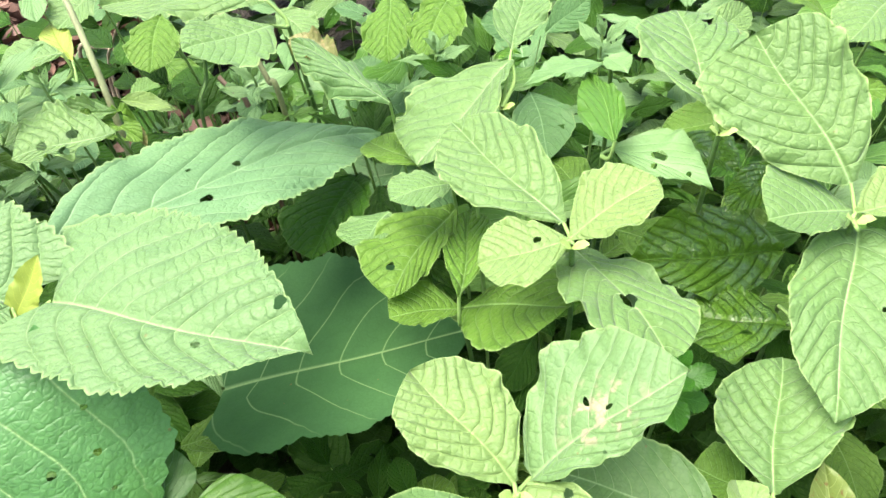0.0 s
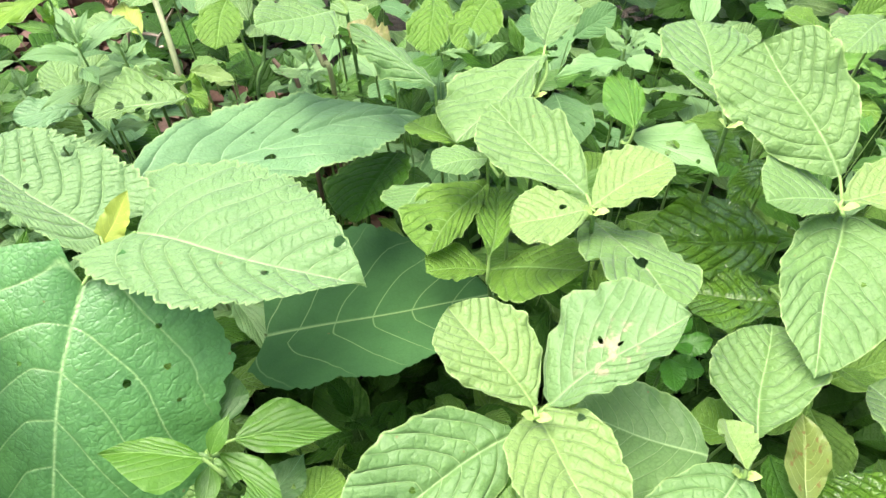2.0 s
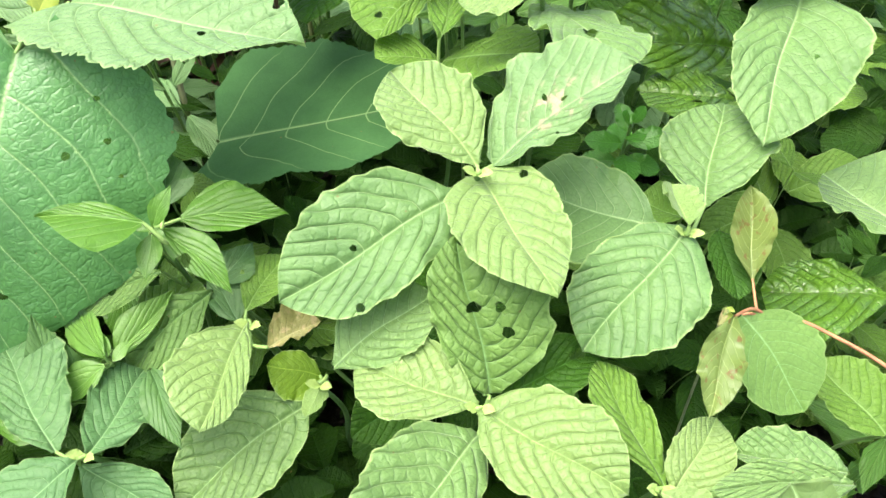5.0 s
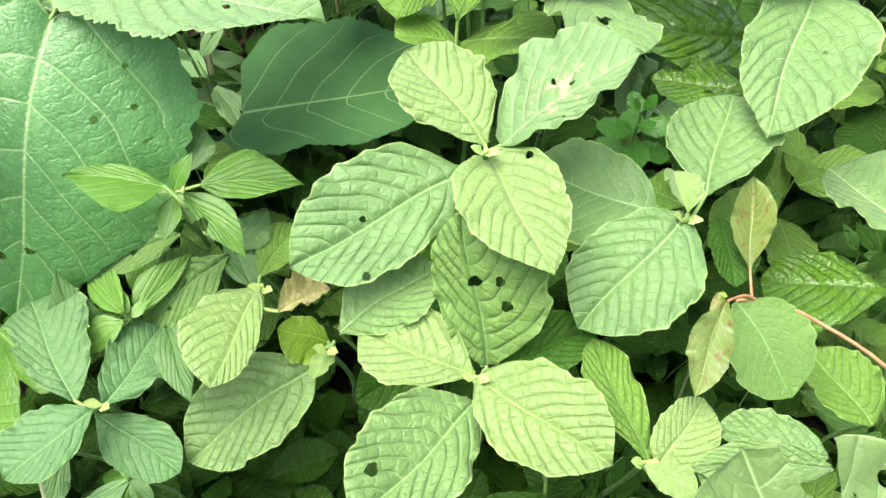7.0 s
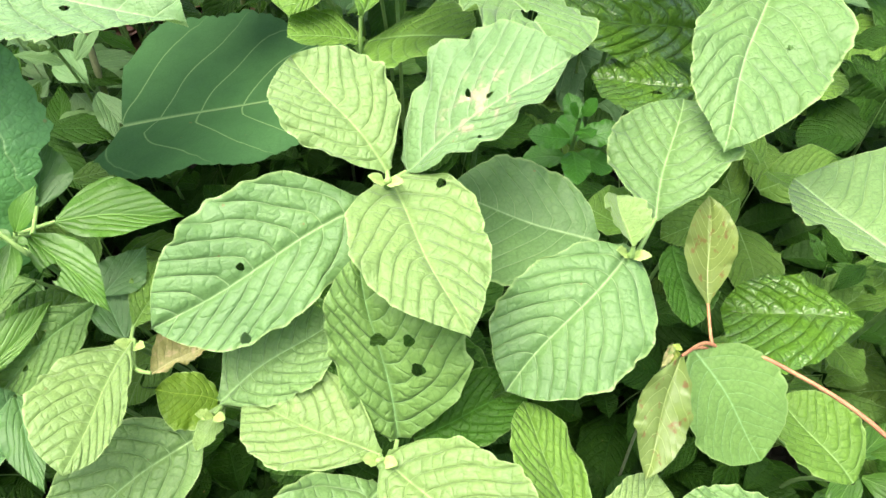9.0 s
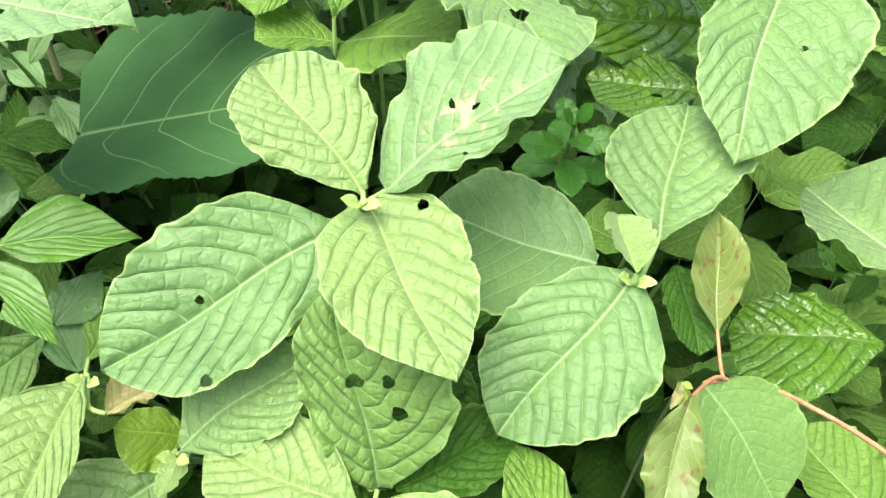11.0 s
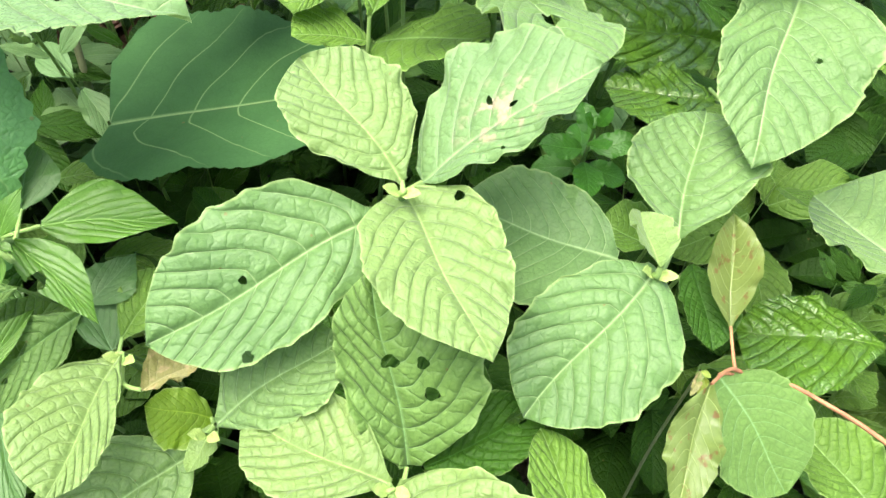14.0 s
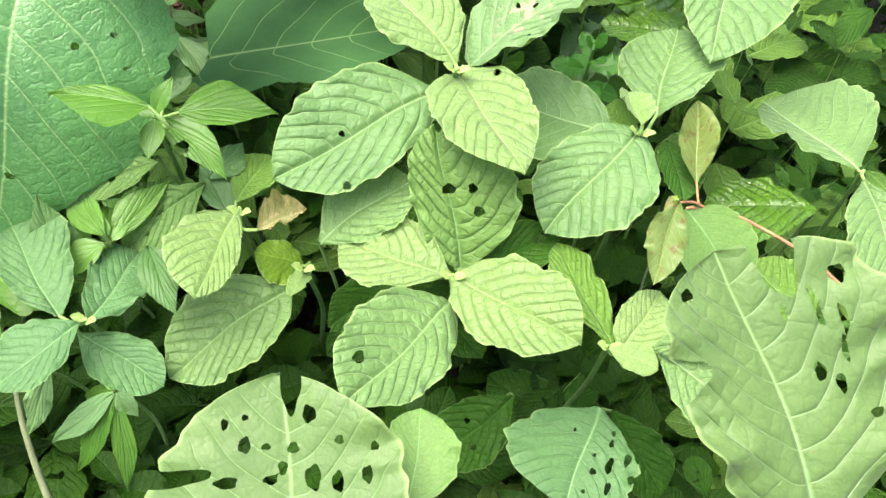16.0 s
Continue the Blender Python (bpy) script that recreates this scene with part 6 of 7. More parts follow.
# dry stalks standing and lying
p = plant("dry_stalk", -0.25, 0.5, "pale dry upright stalk of a dead weed", "dry stalk")
stalk(p, "stem", [(-0.25, 0.5, -0.02), (-0.265, 0.54, 0.25), (-0.279, 0.571, 0.414), (-0.315, 0.63, 0.49), (-0.34, 0.66, 0.53)], (0.0035, 0.0028, 0.002), "dry")
p = plant("dry_stalk", -0.2, 0.0, "pale dry stalk leaning among low weeds", "dry stalk")
stalk(p, "stem", [(-0.2, 0.0, -0.01), (-0.25, 0.05, 0.05), (-0.269, 0.076, 0.1), (-0.28, 0.101, 0.15), (-0.285, 0.12, 0.18)], (0.0028, 0.003, 0.0018), "dry")
p = plant("dry_stalk", -0.42, 0.85, "fallen dry stalk on the soil", "dry stalk")
stalk(p, "stem", [(-0.42, 0.85, 0.02), (-0.32, 0.88, 0.05), (-0.2, 0.95, 0.03)], (0.004, 0.003), "dry")

p = plant("dry_stick", -0.548, 1.088, "bleached dry stick lying in the litter", "dry stick")
stalk(p, "stem", [(-0.548, 1.088, -0.01), (-0.548, 1.092, 0.140), (-0.521, 1.086, 0.153), (-0.494, 1.084, 0.150)], (0.0035, 0.0028, 0.0021), "straw")
p = plant("dry_stick", -0.506, 1.062, "brown dry twig lying in the litter", "dry stick")
stalk(p, "stem", [(-0.506, 1.062, -0.01), (-0.506, 1.066, 0.120), (-0.461, 1.033, 0.168), (-0.416, 1.004, 0.200)], (0.0028, 0.0022, 0.0017), "straw")
p = plant("dry_stick", -0.475, 1.006, "thin dry twig leaning from the litter", "dry stick")
stalk(p, "stem", [(-0.475, 1.006, -0.01), (-0.475, 1.010, 0.160), (-0.444, 0.974, 0.223), (-0.413, 0.943, 0.270)], (0.0025, 0.0020, 0.0015), "straw")


# back edge of the patch, behind the sapling
p = plant("single_stem_weed", -0.582, 0.720, "weed with one long pale leaf behind the sapling", "plant")
stalk(p, "stem", [(-0.582, 0.720, -0.02), (-0.5848, 0.6660, 0.2121), (-0.5942, 0.6000, 0.3839)], (0.0019, 0.0015, 0.0011), "petiole")
leaf(p, "L", "pale", (-0.5942, 0.6000, 0.3839), (-0.4696, 0.5700, 0.3872), (0.00, -0.30, 0.95), 0.028, relief=.5)
p = plant("single_stem_weed", -0.568, 0.700, "green weed with one broad wavy leaf showing", "plant")
stalk(p, "stem", [(-0.568, 0.700, -0.02), (-0.5710, 0.6460, 0.2006), (-0.5804, 0.5800, 0.3629)], (0.0019, 0.0015, 0.0011), "petiole")
leaf(p, "W", "sage", (-0.5804, 0.5800, 0.3629), (-0.4986, 0.5500, 0.3758), (0.00, -0.30, 0.95), 0.032)
p = plant("eaten_weed", -0.459, 0.600, "low weed with a grey-green leaf holed by insects", "plant")
stalk(p, "stem", [(-0.459, 0.600, -0.02), (-0.4618, 0.5460, 0.1929), (-0.4712, 0.4800, 0.3488)], (0.0019, 0.0015, 0.0011), "petiole")
leaf(p, "W", "sage", (-0.4712, 0.4800, 0.3488), (-0.3820, 0.4650, 0.3539), (0.00, -0.30, 0.95), 0.026, wave=.03, holes=((.5,.1,.05,.04),(.82,0,.04,.05),(.3,-.4,.03,.03)))
p = plant("single_stem_weed", -0.507, 0.590, "green weed with one broad wavy leaf showing", "plant")
stalk(p, "stem", [(-0.507, 0.590, -0.02), (-0.5098, 0.5360, 0.1848), (-0.5192, 0.4700, 0.3341)], (0.0019, 0.0015, 0.0011), "petiole")
leaf(p, "W", "sage", (-0.5192, 0.4700, 0.3341), (-0.4647, 0.4600, 0.3361), (0.00, -0.30, 0.95), 0.029)
p = plant("single_stem_weed", -0.443, 0.580, "green weed with one broad wavy leaf showing", "plant")
stalk(p, "stem", [(-0.443, 0.580, -0.02), (-0.4458, 0.5260, 0.1794), (-0.4552, 0.4600, 0.3243)], (0.0019, 0.0015, 0.0011), "petiole")
leaf(p, "W", "low", (-0.4552, 0.4600, 0.3243), (-0.4824, 0.4300, 0.3200), (0.00, -0.30, 0.95), 0.029)
p = plant("single_stem_weed", -0.487, 0.820, "green weed with one broad wavy leaf showing", "plant")
stalk(p, "stem", [(-0.487, 0.820, -0.02), (-0.4899, 0.7660, 0.1947), (-0.4993, 0.7000, 0.3522)], (0.0019, 0.0015, 0.0011), "petiole")
leaf(p, "R", "low", (-0.4993, 0.7000, 0.3522), (-0.5339, 0.6600, 0.3636), (0.00, -0.30, 0.95), 0.037)
p = plant("lance_leaf_weed", -0.511, 0.840, "weed with a pointed ribbed leaf", "plant")
stalk(p, "stem", [(-0.511, 0.840, -0.02), (-0.5134, 0.7860, 0.2020), (-0.5228, 0.7200, 0.3655)], (0.0019, 0.0015, 0.0011), "petiole")
leaf(p, "L", "tuft", (-0.5228, 0.7200, 0.3655), (-0.5616, 0.6600, 0.3833), (0.00, -0.30, 0.95), 0.020)
p = plant("single_stem_weed", -0.242, 0.780, "green weed with one broad wavy leaf showing", "plant")
stalk(p, "stem", [(-0.242, 0.780, -0.02), (-0.2446, 0.7260, 0.2390), (-0.2540, 0.6600, 0.4328)], (0.0019, 0.0015, 0.0011), "petiole")
leaf(p, "W", "mid", (-0.2540, 0.6600, 0.4328), (-0.2527, 0.6000, 0.4158), (0.00, -0.30, 0.95), 0.044, wave=.03)
p = plant("hairy_weed", -0.346, 0.682, "weed with four crumpled pale leaves round one node", "plant")
stalk(p, "stem", [(-0.346, 0.682, -0.02), (-0.3530, 0.6225, 0.2128), (-0.3660, 0.5520, 0.3850)], (0.0026, 0.0021, 0.0016), "stem")
leaf(p, "W", "pale", (-0.3671, 0.5534, 0.3855), (-0.4025, 0.6000, 0.4026), (0.00, -0.35, 0.94), 0.036, wave=.035, relief=1.2)
leaf(p, "W", "pale", (-0.3656, 0.5534, 0.3857), (-0.3524, 0.6000, 0.4091), (0.00, -0.35, 0.94), 0.029, wave=.035, relief=1.2)
leaf(p, "W", "pale", (-0.3641, 0.5521, 0.3854), (-0.3031, 0.5550, 0.3985), (0.00, -0.35, 0.94), 0.036, wave=.035, relief=1.2)
leaf(p, "W", "blue", (-0.3675, 0.5513, 0.3851), (-0.4148, 0.5300, 0.3869), (0.00, -0.35, 0.94), 0.035, wave=.035, relief=1.2)
p = plant("eaten_weed", -0.280, 0.685, "weed with crinkled leaves eaten to rags", "plant")
stalk(p, "stem", [(-0.280, 0.685, -0.02), (-0.2815, 0.6255, 0.2348), (-0.2900, 0.5550, 0.4250)], (0.0019, 0.0015, 0.0011), "petiole")
leaf(p, "W", "mid", (-0.3011, 0.5600, 0.4111), (-0.2453, 0.5300, 0.4021), (0.20, -0.40, 0.90), 0.026, wave=.11, curl=-.5, holes=((.4,.3,.09,.06),(.6,-.4,.09,.07),(.75,.3,.07,.05),(.25,-.3,.06,.05)))
leaf(p, "W", "pale", (-0.2667, 0.5500, 0.4156), (-0.3092, 0.5400, 0.4153), (-0.20, -0.50, 0.84), 0.021, wave=.1, curl=-.7, holes=((.5,.2,.1,.06),(.7,-.4,.08,.06)))
leaf(p, "L", "young", (-0.2647, 0.5600, 0.4183), (-0.2249, 0.5500, 0.4169), (0.00, -0.40, 0.90), 0.015, fold=.7, relief=.4)
leaf(p, "L", "brown", (-0.2597, 0.5500, 0.4079), (-0.2435, 0.5300, 0.3960), (0.30, -0.50, 0.80), 0.009, fold=.6, wave=.08)
p = plant("single_stem_weed", -0.083, 0.665, "weed with a browned crumpled leaf end", "plant")
stalk(p, "stem", [(-0.083, 0.665, -0.02), (-0.0850, 0.6055, 0.2500), (-0.0935, 0.5350, 0.4528)], (0.0019, 0.0015, 0.0011), "petiole")
leaf(p, "R", "brown", (-0.0935, 0.5350, 0.4528), (-0.1276, 0.5600, 0.4665), (0.10, -0.40, 0.90), 0.025, wave=.1, curl=-.5)

# bare stems at the back
p = plant("bare_stem", -0.438, 0.520, "thick olive stem leaning over low weeds", "stem")
stalk(p, "stem", [(-0.4385, 0.5200, -0.0200), (-0.4435, 0.4950, 0.1405), (-0.4485, 0.4700, 0.2809), (-0.5050, 0.5300, 0.3269), (-0.5411, 0.5600, 0.3499), (-0.5743, 0.5800, 0.3631)], (0.00368, 0.0032), "olive")
p = plant("bare_stem", -0.479, 0.580, "olive stem beside a thicker one", "stem")
stalk(p, "stem", [(-0.4790, 0.5800, -0.0200), (-0.4840, 0.5550, 0.1655), (-0.4890, 0.5300, 0.3311), (-0.5210, 0.5500, 0.3402), (-0.5675, 0.5700, 0.3527)], (0.00253, 0.0022), "olive")
p = plant("bare_stem", -0.486, 0.560, "thin reddish stem in the weeds", "stem")
stalk(p, "stem", [(-0.4858, 0.5600, -0.0200), (-0.4908, 0.5350, 0.1629), (-0.4958, 0.5100, 0.3258), (-0.5210, 0.5200, 0.3279), (-0.5599, 0.5300, 0.3226)], (0.00184, 0.0016), "red_stem")
p = plant("bare_stem", -0.455, 0.470, "brown woody stem near the ground", "stem")
stalk(p, "stem", [(-0.4545, 0.4700, -0.0200), (-0.4595, 0.4450, 0.1543), (-0.4645, 0.4200, 0.3086), (-0.4922, 0.4400, 0.3249), (-0.5124, 0.4500, 0.3350)], (0.00322, 0.0028), "bark")
p = plant("bare_stem", -0.212, 0.650, "slender green upright stem among weeds", "stem")
stalk(p, "stem", [(-0.2116, 0.6500, -0.0200), (-0.2166, 0.6250, 0.1813), (-0.2216, 0.6000, 0.3627), (-0.2172, 0.6200, 0.3937), (-0.2124, 0.6200, 0.4191)], (0.00184, 0.0016), "shade_stem")
p = plant("bare_stem", -0.180, 0.680, "slanting brown stem among weeds", "stem")
stalk(p, "stem", [(-0.1798, 0.6800, -0.0200), (-0.1848, 0.6550, 0.1778), (-0.1898, 0.6300, 0.3555), (-0.2063, 0.6500, 0.3601), (-0.2191, 0.6600, 0.3710)], (0.00253, 0.0022), "bark")
p = plant("bare_stem", -0.140, 0.635, "olive stem under a broad leaf", "stem")
stalk(p, "stem", [(-0.1399, 0.6350, -0.0200), (-0.1449, 0.6100, 0.1975), (-0.1499, 0.5850, 0.3949), (-0.1575, 0.5900, 0.4093), (-0.1652, 0.6000, 0.4220)], (0.00253, 0.0022), "olive")
p = plant("bare_stem", 0.012, 0.500, "thin pale stem behind broad leaves", "stem")
stalk(p, "stem", [(0.0116, 0.5000, -0.0200), (0.0066, 0.4750, 0.1963), (0.0016, 0.4500, 0.3926), (-0.0047, 0.4600, 0.3929), (-0.0124, 0.4700, 0.3987)], (0.001495, 0.0013), "petiole")

# low leaves in the near shade, shade also put into the broad ones' colour
p = plant("eaten_weed", 0.079, 0.220, "weed with one broad insect-eaten leaf, shade put into its colour", "plant")
stalk(p, "stem", [(0.079, 0.220, -0.02), (0.0767, 0.1660, 0.1308), (0.0673, 0.1000, 0.2361)], (0.0019, 0.0015, 0.0011), "petiole")
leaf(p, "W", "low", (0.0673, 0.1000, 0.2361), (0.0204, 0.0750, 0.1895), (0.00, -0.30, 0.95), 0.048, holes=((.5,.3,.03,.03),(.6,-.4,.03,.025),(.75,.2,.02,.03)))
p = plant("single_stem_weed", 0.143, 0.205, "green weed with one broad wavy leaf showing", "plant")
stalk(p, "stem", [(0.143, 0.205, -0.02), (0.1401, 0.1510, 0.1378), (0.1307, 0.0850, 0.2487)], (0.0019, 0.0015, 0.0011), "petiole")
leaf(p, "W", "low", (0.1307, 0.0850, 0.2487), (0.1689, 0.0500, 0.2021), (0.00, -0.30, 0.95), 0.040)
p = plant("lance_leaf_weed", -0.202, 0.145, "low weed with drooping pointed ribbed leaves", "plant")
stalk(p, "stem", [(-0.202, 0.145, -0.02), (-0.1920, 0.1240, 0.1329), (-0.1915, 0.0850, 0.2398)], (0.0019, 0.0015, 0.0011), "petiole")
leaf(p, "S", "tuft", (-0.1934, 0.0844, 0.2379), (-0.2396, 0.0700, 0.1935), (0.00, -0.40, 0.90), 0.018, relief=.8, wave=.01)
leaf(p, "S", "lance", (-0.1928, 0.0840, 0.2372), (-0.2239, 0.0600, 0.1746), (0.00, -0.40, 0.90), 0.020, relief=.8, wave=.01)
leaf(p, "S", "bright", (-0.1915, 0.0838, 0.2365), (-0.1916, 0.0550, 0.1575), (0.00, -0.40, 0.90), 0.017, relief=.8, wave=.01)
leaf(p, "S", "tuft", (-0.1910, 0.0848, 0.2389), (-0.1800, 0.0800, 0.2173), (0.00, -0.40, 0.90), 0.013, relief=.8, wave=.01)
leaf(p, "S", "lance", (-0.1928, 0.0856, 0.2385), (-0.2232, 0.1000, 0.2075), (0.00, -0.40, 0.90), 0.014, relief=.8, wave=.01)
p = plant("lance_leaf_weed", -0.253, 0.165, "weed with one pale drooping pointed leaf", "plant")
stalk(p, "stem", [(-0.253, 0.165, -0.02), (-0.2434, 0.1440, 0.1269), (-0.2429, 0.1050, 0.2289)], (0.0019, 0.0015, 0.0011), "petiole")
leaf(p, "S", "tuft", (-0.2429, 0.1050, 0.2289), (-0.2665, 0.0850, 0.1742), (0.20, -0.50, 0.84), 0.019, relief=.8)

# wilted shoot at the joint of the creeper
p = plant("wilted_shoot", 0.182, 0.228, "wilted yellow-green shoot with withered narrow leaves", "plant")
stalk(p, "stem", [(0.182, 0.228, -0.02), (0.1691, 0.2070, 0.2018), (0.1516, 0.1680, 0.3651)], (0.0012, 0.001, 0.0008), "dry")
leaf(p, "L", "brown", (0.1516, 0.1680, 0.3651), (0.1450, 0.1550, 0.3647), (0.00, -0.40, 0.90), 0.004, fold=.6, relief=.3, wave=.05)
leaf(p, "L", "yellow", (0.1516, 0.1680, 0.3651), (0.1549, 0.1500, 0.3464), (0.00, -0.40, 0.90), 0.005, fold=.6, relief=.3, wave=.05)
leaf(p, "L", "yellow", (0.1516, 0.1680, 0.3651), (0.1606, 0.1550, 0.3516), (0.00, -0.40, 0.90), 0.003, fold=.6, relief=.3, wave=.05)
leaf(p, "L", "yellow", (0.1516, 0.1680, 0.3651), (0.1559, 0.1650, 0.3650), (0.00, -0.40, 0.90), 0.003, fold=.6, relief=.3, wave=.05)
leaf(p, "L", "sick", (0.1516, 0.1680, 0.3651), (0.1489, 0.1620, 0.3654), (0.00, -0.40, 0.90), 0.004, fold=.6, relief=.3, wave=.05)


# ---- filling undergrowth ----
def canopy_height(x, y):
    """The height that the main leaves reach near (x, y)."""
    total = weight = 0.0
    for c, size in CANOPY:
        w = 1 / (0.0012 + (c.x - x) ** 2 + (c.y - y) ** 2) ** 1.7
        total, weight = total + w * c.z, weight + w
    low = total / weight
    for c, size in CANOPY:
        if (c.x - x) ** 2 + (c.y - y) ** 2 < (0.035 + size * .55) ** 2:
            low = min(low, c.z - 0.0)
    return low


STOCK = {}


def stock_leaf(rng, mat, kind, ratio):
    key = (mat, kind, rng.randint(0, 4))
    if key not in STOCK:
        n, k = VEINS.get(mat, (9, .75))
        r = random.Random(len(STOCK) + 3)
        holes = ()
        if key[2] == 0:
            holes = tuple((r.uniform(.3, .75), r.uniform(-.6, .6), r.uniform(.02, .05), r.uniform(.02, .05)) for _ in range(r.randint(1, 3)))
        STOCK[key] = leaf_mesh(.07, .07 * ratio, kind, M[mat], seed=50 + len(STOCK), fine=.27, bend=r.uniform(.02, .12), fold=r.uniform(-.05, .25), wave=r.uniform(.015, .035), veins=n, slope=k, holes=holes)
    return STOCK[key]


def filler(rng, x, y, height, mat, kind, name, label, size=0.07, tiers=4):
    p = plant(name, x, y, label, "plant", "undergrowth")
    lean = Vector((rng.uniform(-.03, .03), rng.uniform(-.03, .03) - .22 * height, 0))
    g = p.location.copy()
    top = g + lean + Vector((0, 0, height))
    stalk(p, "stem", [tuple(g - Vector((0, 0, .02))), tuple(g + Vector((0, 0, height * .5)) + lean * .3), tuple(top)], (0.0009, 0.0004), "petiole")
    turn = rng.uniform(0, 6.28)
    for k in range(tiers):
        f = 1 - (0.17 if kind in "WR" else .13) * k
        node = g + lean * f * f + Vector((0, 0, height * f))
        s = size * (0.55 if k == 0 else rng.uniform(.8, 1.15))
        turn += 1.57 + rng.uniform(-.3, .3)
        for side in (0, math.pi):
            a = turn + side + rng.uniform(-.25, .25)
            rise = rng.uniform(.2, .8) if k == 0 else rng.uniform(-.45, .3)
            d = Vector((math.cos(a) * math.cos(rise), math.sin(a) * math.cos(rise), math.sin(rise)))
            b = node + d * s * .12
            up = Vector((rng.uniform(-.4, .4), rng.uniform(-.6, .2), 1))
            m = place_matrix(b, b + d * s, up) @ Matrix.Scale(s / .07, 4)
            part("leaf", stock_leaf(rng, mat, kind, .62 if kind in "WR" else .42), p, m)
    return p


rng = random.Random(7)
STEP = .062
for i in range(-13, 12):
    for j in range(-3, 24):
        x, y = i * STEP + rng.uniform(-.028, .028), j * STEP + rng.uniform(-.028, .028)
        if (abs(x - 0.113) < .06 and 0.26 < y < 0.43) or (y < -.02 and abs(x) < .22) or (abs(x) > .45 and y < .3):
            continue
        if ((x - -0.357) / .1) ** 2 + ((y - 0.860) / .13) ** 2 < 1 or (x < -.52 and y > .82 and rng.random() < .85):
            continue
        h = max(canopy_height(x, y) - rng.uniform(.12, .24), .05)
        if (x + .23) ** 2 + (y - .18) ** 2 < .07 ** 2 or (x + .28) ** 2 + (y - .09) ** 2 < .07 ** 2:
            h = min(h, .1)
        pick = rng.random()
        if y > .58:
            # the back of the patch stands free, with taller plants between low ones
            h = rng.uniform(.14, .28) if pick < .4 else rng.uniform(.28, .4)
            pick = rng.random()
            if (y > 1.0 and pick > .5) or rng.random() < .38:
                continue
            # low and deep leaves here carry painted shade to darken the gaps
            if pick < (.2 if x < -.08 else .45):
                filler(rng, x, y, h, rng.choice(("mid", "sage", "low", "low", "deep", "pale")), rng.choice("WRW"), "back_row_weed", "wavy-leaved weed at the back, leaf colour from pale to shade-darkened", rng.uniform(.06, .1), 5)
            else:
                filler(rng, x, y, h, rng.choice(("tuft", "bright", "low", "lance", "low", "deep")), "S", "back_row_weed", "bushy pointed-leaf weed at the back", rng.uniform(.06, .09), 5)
            continue
        if x < -.22 and y > .38:
            h = rng.uniform(.14, .32)
            pick = pick * .55 + .5
        # most of these weeds take low or deep, leaf colours with shade mixed in
        if pick < .62:
            filler(rng, x, y, h, rng.choice(("low", "low", "deep", "deep", "mid")), rng.choice("WR"), "undergrowth_weed", "green undergrowth weed, mostly with shade put into the leaf colour", rng.uniform(.055, .085))
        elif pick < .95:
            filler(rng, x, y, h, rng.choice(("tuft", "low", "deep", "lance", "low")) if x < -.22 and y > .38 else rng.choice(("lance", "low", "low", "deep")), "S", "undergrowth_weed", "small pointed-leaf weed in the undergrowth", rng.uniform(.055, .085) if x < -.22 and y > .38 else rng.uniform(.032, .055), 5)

# small-leaved tufts standing clear of the undergrowth
def mint_tuft(rng, x, y, z, size):
    """A thin stem that ends in close crossed pairs of small pointed leaves, the lower ones longer and flatter."""
    root = y + .2 * z
    p = plant("tufted_weed", x, root, "pale tuft of small pointed leaves on a thin stem", "plant")
    stalk(p, "stem", [(x, root, -.02), (x + .004, y + .05, z * .55), (x, y, z)], (.0016, .0009), "petiole")
    turn, drop = rng.uniform(0, 3.1), 0.0
    mat = rng.choice(("tuft", "tuft", "bright"))
    for k in range(8):
        s = size * (.3, .5, .75, .95, 1, .95, .9, .8)[k] * rng.uniform(.9, 1.1)
        turn += 1.57 + rng.uniform(-.2, .2)
        rise = (1.2, .9, .55, .3, .1, -.1, -.15, -.2)[k]
        node = Vector((x + .003 * math.sin(k), y + drop * .12, z - drop))
        for side in (0, math.pi):
            a = turn + side + rng.uniform(-.15, .15)
            tilt = rise + rng.uniform(-.15, .15)
            d = Vector((math.cos(a) * math.cos(tilt), math.sin(a) * math.cos(tilt), math.sin(tilt)))
            m = place_matrix(node + d * .002, node + d * (s + .002), (0, -.35, 1)) @ Matrix.Scale(s / .07, 4)
            part("leaf", stock_leaf(rng, mat, "S", .4), p, m)
        drop += size * (.1, .14, .2, .26, .4, .5, .6, .6)[k]


for spot in [(-0.348, 0.544, 0.459, 0.046), (-0.315, 0.551, 0.441, 0.026), (-0.475, 0.606, 0.362, 0.044), (-0.456, 0.503, 0.387, 0.042), (-0.452, 0.492, 0.360, 0.036), (-0.259, 0.637, 0.336, 0.028), (0.097, 0.575, 0.448, 0.034), (-0.562, 0.660, 0.393, 0.034), (-0.462, 0.420, 0.318, 0.034), (-0.403, 0.460, 0.351, 0.026), (-0.425, 0.660, 0.411, 0.040), (-0.507, 0.580, 0.348, 0.036), (-0.488, 0.630, 0.377, 0.030), (-0.472, 0.400, 0.317, 0.030), (-0.441, 0.600, 0.375, 0.030), (-0.204, 0.660, 0.365, 0.030), (-0.178, 0.620, 0.398, 0.030), (-0.148, 0.600, 0.385, 0.026), (-0.028, 0.620, 0.415, 0.030), (-0.315, 0.400, 0.374, 0.022)]:
    mint_tuft(rng, *spot)

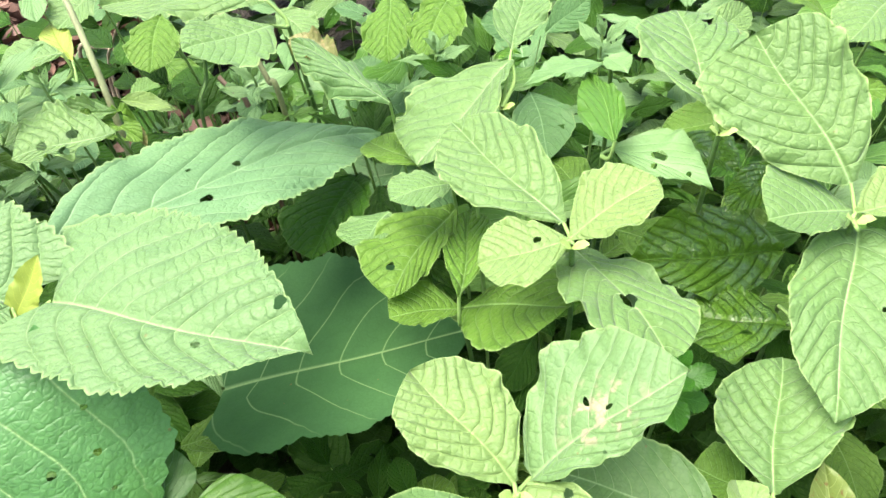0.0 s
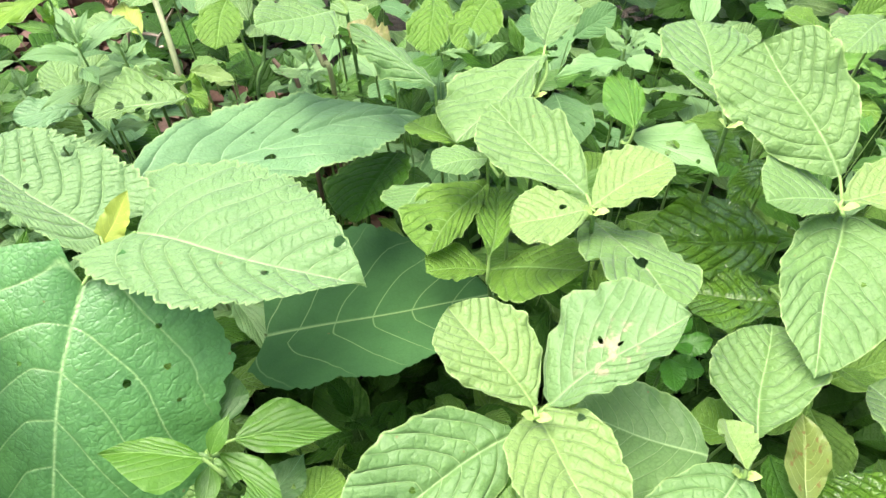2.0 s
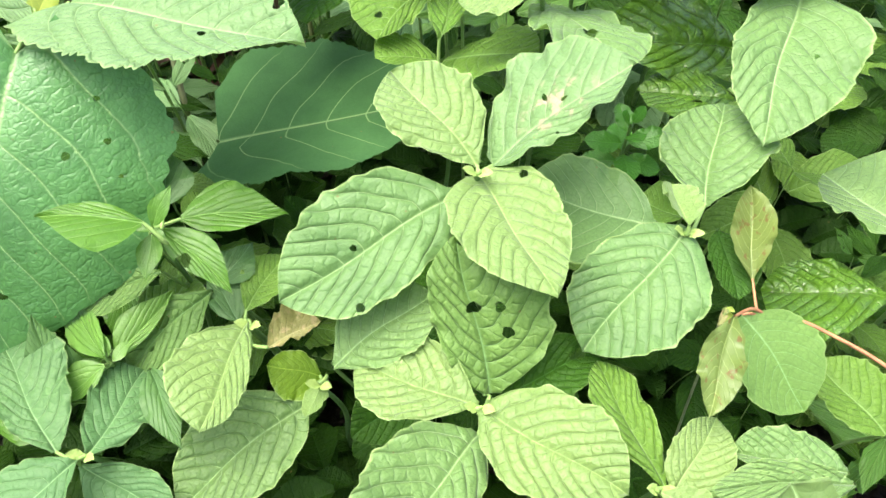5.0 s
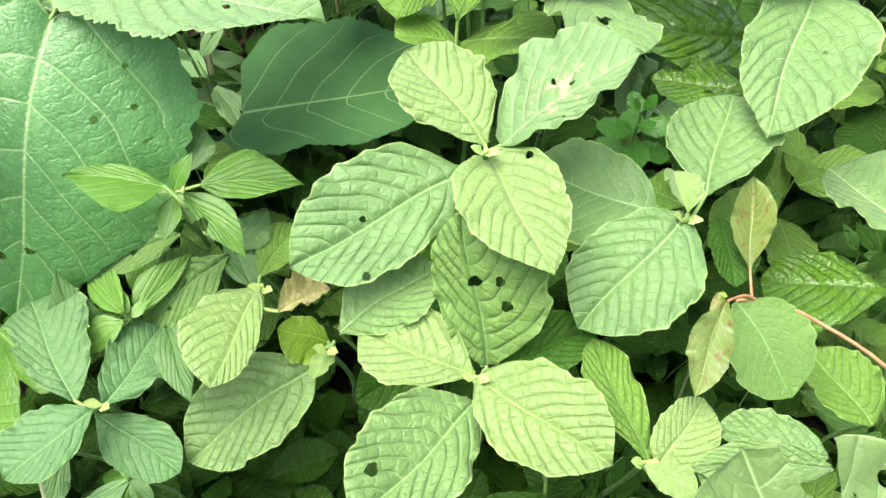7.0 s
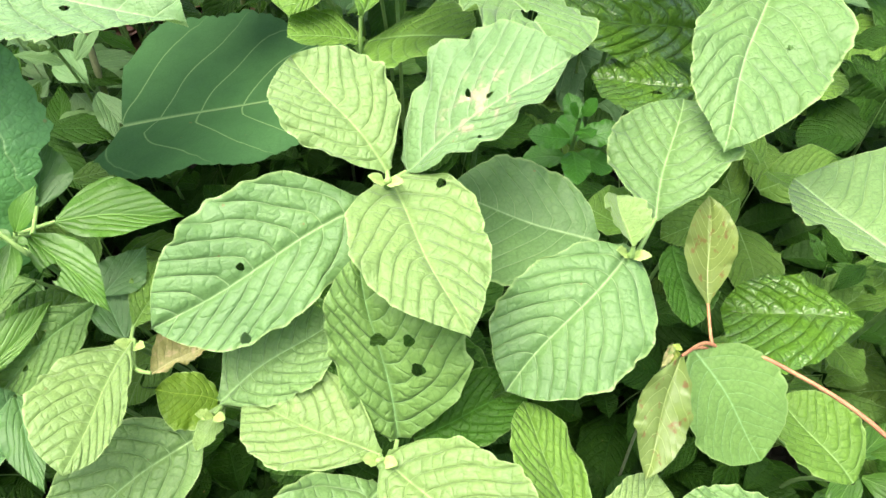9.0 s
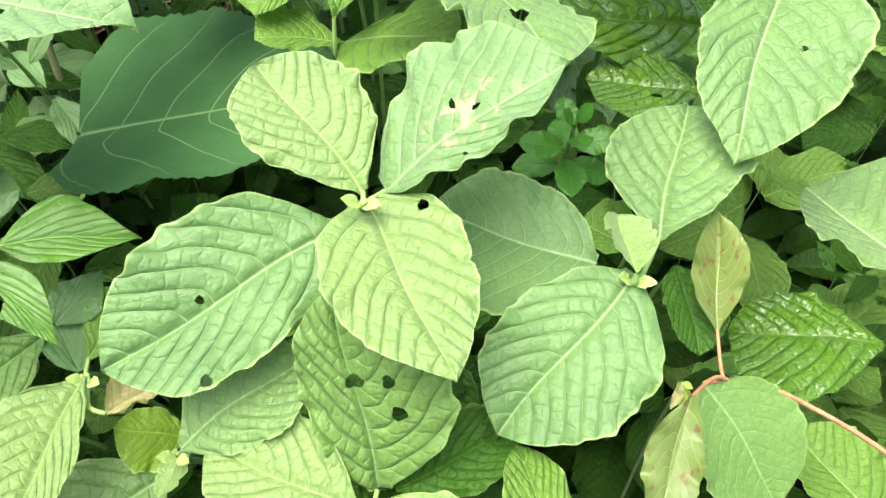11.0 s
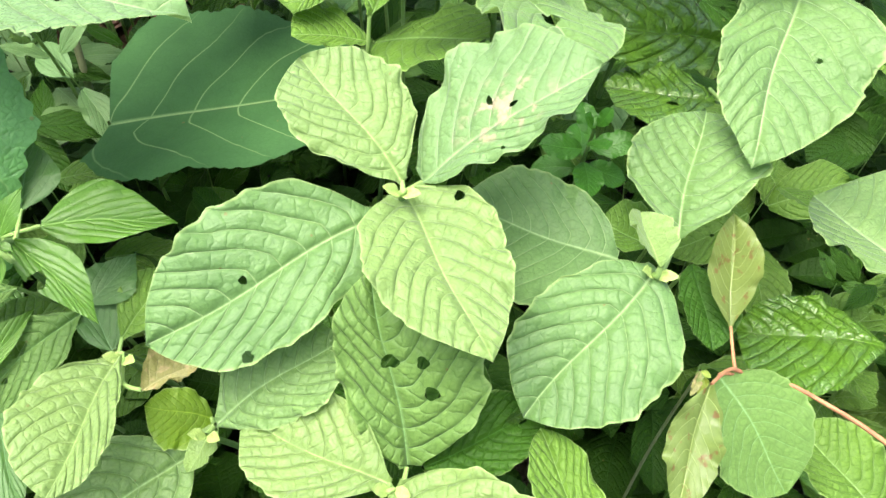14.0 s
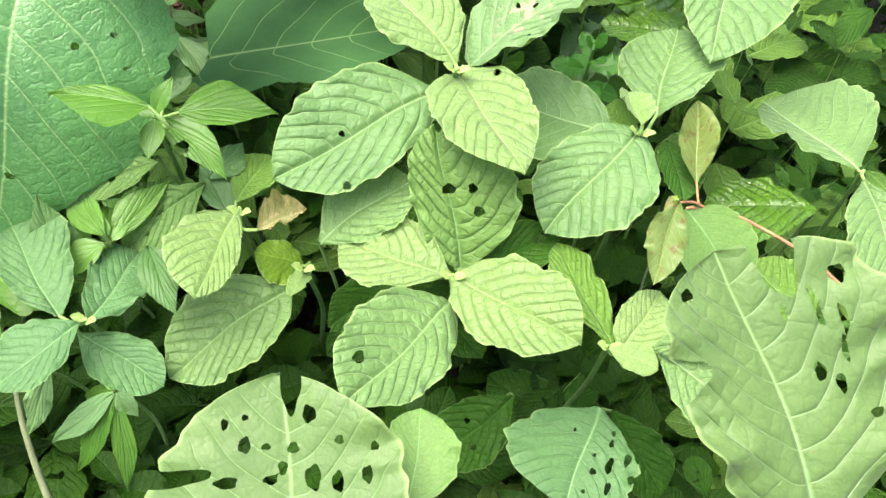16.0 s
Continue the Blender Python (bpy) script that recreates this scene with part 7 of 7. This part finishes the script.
# small glossy rosette in a gap
def rosette(x, y, z, size):
    """A short stem that carries close pairs of small leaves, the lower ones larger."""
    p = plant("small_rosette_weed", x, y + .08, "small bright rosette weed in a gap", "plant")
    stalk(p, "stem", [(x, y + .08, -.02), (x, y + .04, z * .5), (x, y, z)], (.002, .0012))
    for k in range(5):
        for side in (0, math.pi):
            a = k * 1.45 + side + .4
            s = size * (.4, .6, .8, .85, .8)[k]
            b = Vector((x, y + .003 * k, z - .011 * k))
            rise = (1.0, .5, .2, .0, -.2)[k]
            d = Vector((math.cos(a) * math.cos(rise), math.sin(a) * math.cos(rise), math.sin(rise)))
            leaf(p, "R", "gloss", b + d * .003, b + d * (s + .003), (0, -.4, 1), s * .62, relief=.6, fine=.5)


rosette(.124, .352, .338, .036)


def ground_cover():
    """Low seedlings and fallen leaves added to hide the soil, shade put into their colour."""
    r = np.random.RandomState(5)
    verts, faces, uvs = [], [], []
    v, u = np.meshgrid(np.linspace(0, 1, 6), np.linspace(-1, 1, 5), indexing="ij")
    w = np.sin(np.pi * np.clip(v, .02, .99) ** .8)
    idx = np.arange(30).reshape(6, 5)
    quad = np.stack([idx[:-1, :-1], idx[:-1, 1:], idx[1:, 1:], idx[1:, :-1]], -1).reshape(-1, 4)
    for n in range(6000):
        x, y = r.normal(0, .55), .6 + r.normal(0, .55)
        size = r.uniform(.025, .06)
        z = ground_height(x, y) + r.uniform(.004, .17) * r.rand() ** .7
        a, t = r.uniform(0, 6.28), r.uniform(-.5, .5)
        lx, ly = u * w * size * .33, v * size
        lz = .12 * size * np.abs(u) + .1 * size * np.sin(v * 3) + ly * t
        pts = np.stack([x + lx * np.cos(a) - ly * np.sin(a), y + lx * np.sin(a) + ly * np.cos(a), np.maximum(z + lz, .002 + ground_height(x, y))], -1).reshape(-1, 3)
        verts.append(pts), faces.append(quad + 30 * n), uvs.append(np.stack([.5 + .5 * u * w, v, np.abs(u)], -1).reshape(-1, 3))
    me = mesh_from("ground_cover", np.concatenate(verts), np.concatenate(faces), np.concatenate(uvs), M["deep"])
    tagged(new("ground_cover", me), "dense low seedlings added to hide soil, deep shade in their colour", "ground cover", kind="stuff")


ground_cover()


def dead_litter():
    """Curled dead leaves heaped in the gap between the weeds."""
    r = np.random.RandomState(9)
    verts, faces = [], []
    v, u = np.meshgrid(np.linspace(0, 1, 6), np.linspace(-1, 1, 5), indexing="ij")
    w = np.sin(np.pi * np.clip(v, .02, .98))
    idx = np.arange(30).reshape(6, 5)
    quad = np.stack([idx[:-1, :-1], idx[:-1, 1:], idx[1:, 1:], idx[1:, :-1]], -1).reshape(-1, 4)
    heaps = [(-0.357, 0.920, .09, .12)] * 420 + [(-0.78, 1.24, .16, .13)] * 700
    for n, (hx, hy, wide, deep) in enumerate(heaps):
        x, y = hx + r.normal(0, wide), hy + r.normal(0, deep)
        size, a = r.uniform(.025, .05), r.uniform(0, 6.28)
        z = ground_height(x, y) + .01 + .12 * r.rand() * math.exp(-((x - hx) ** 2 + (y - hy) ** 2) / .012)
        lx, ly = u * w * size * .35, v * size
        lz = r.uniform(.1, .5) * size * u * u + r.uniform(-.3, .4) * ly + r.uniform(0, .2) * size * np.sin(v * 5)
        pts = np.stack([x + lx * np.cos(a) - ly * np.sin(a), y + lx * np.sin(a) + ly * np.cos(a), np.maximum(z + lz, .004 + ground_height(x, y))], -1)
        verts.append(pts.reshape(-1, 3)), faces.append(quad + 30 * n)
    me = mesh_from("leaf_litter", np.concatenate(verts), np.concatenate(faces), None, M["litter"])
    tagged(new("leaf_litter", me), "curled brown dead leaves heaped on soil", "leaf litter", kind="stuff")


dead_litter()
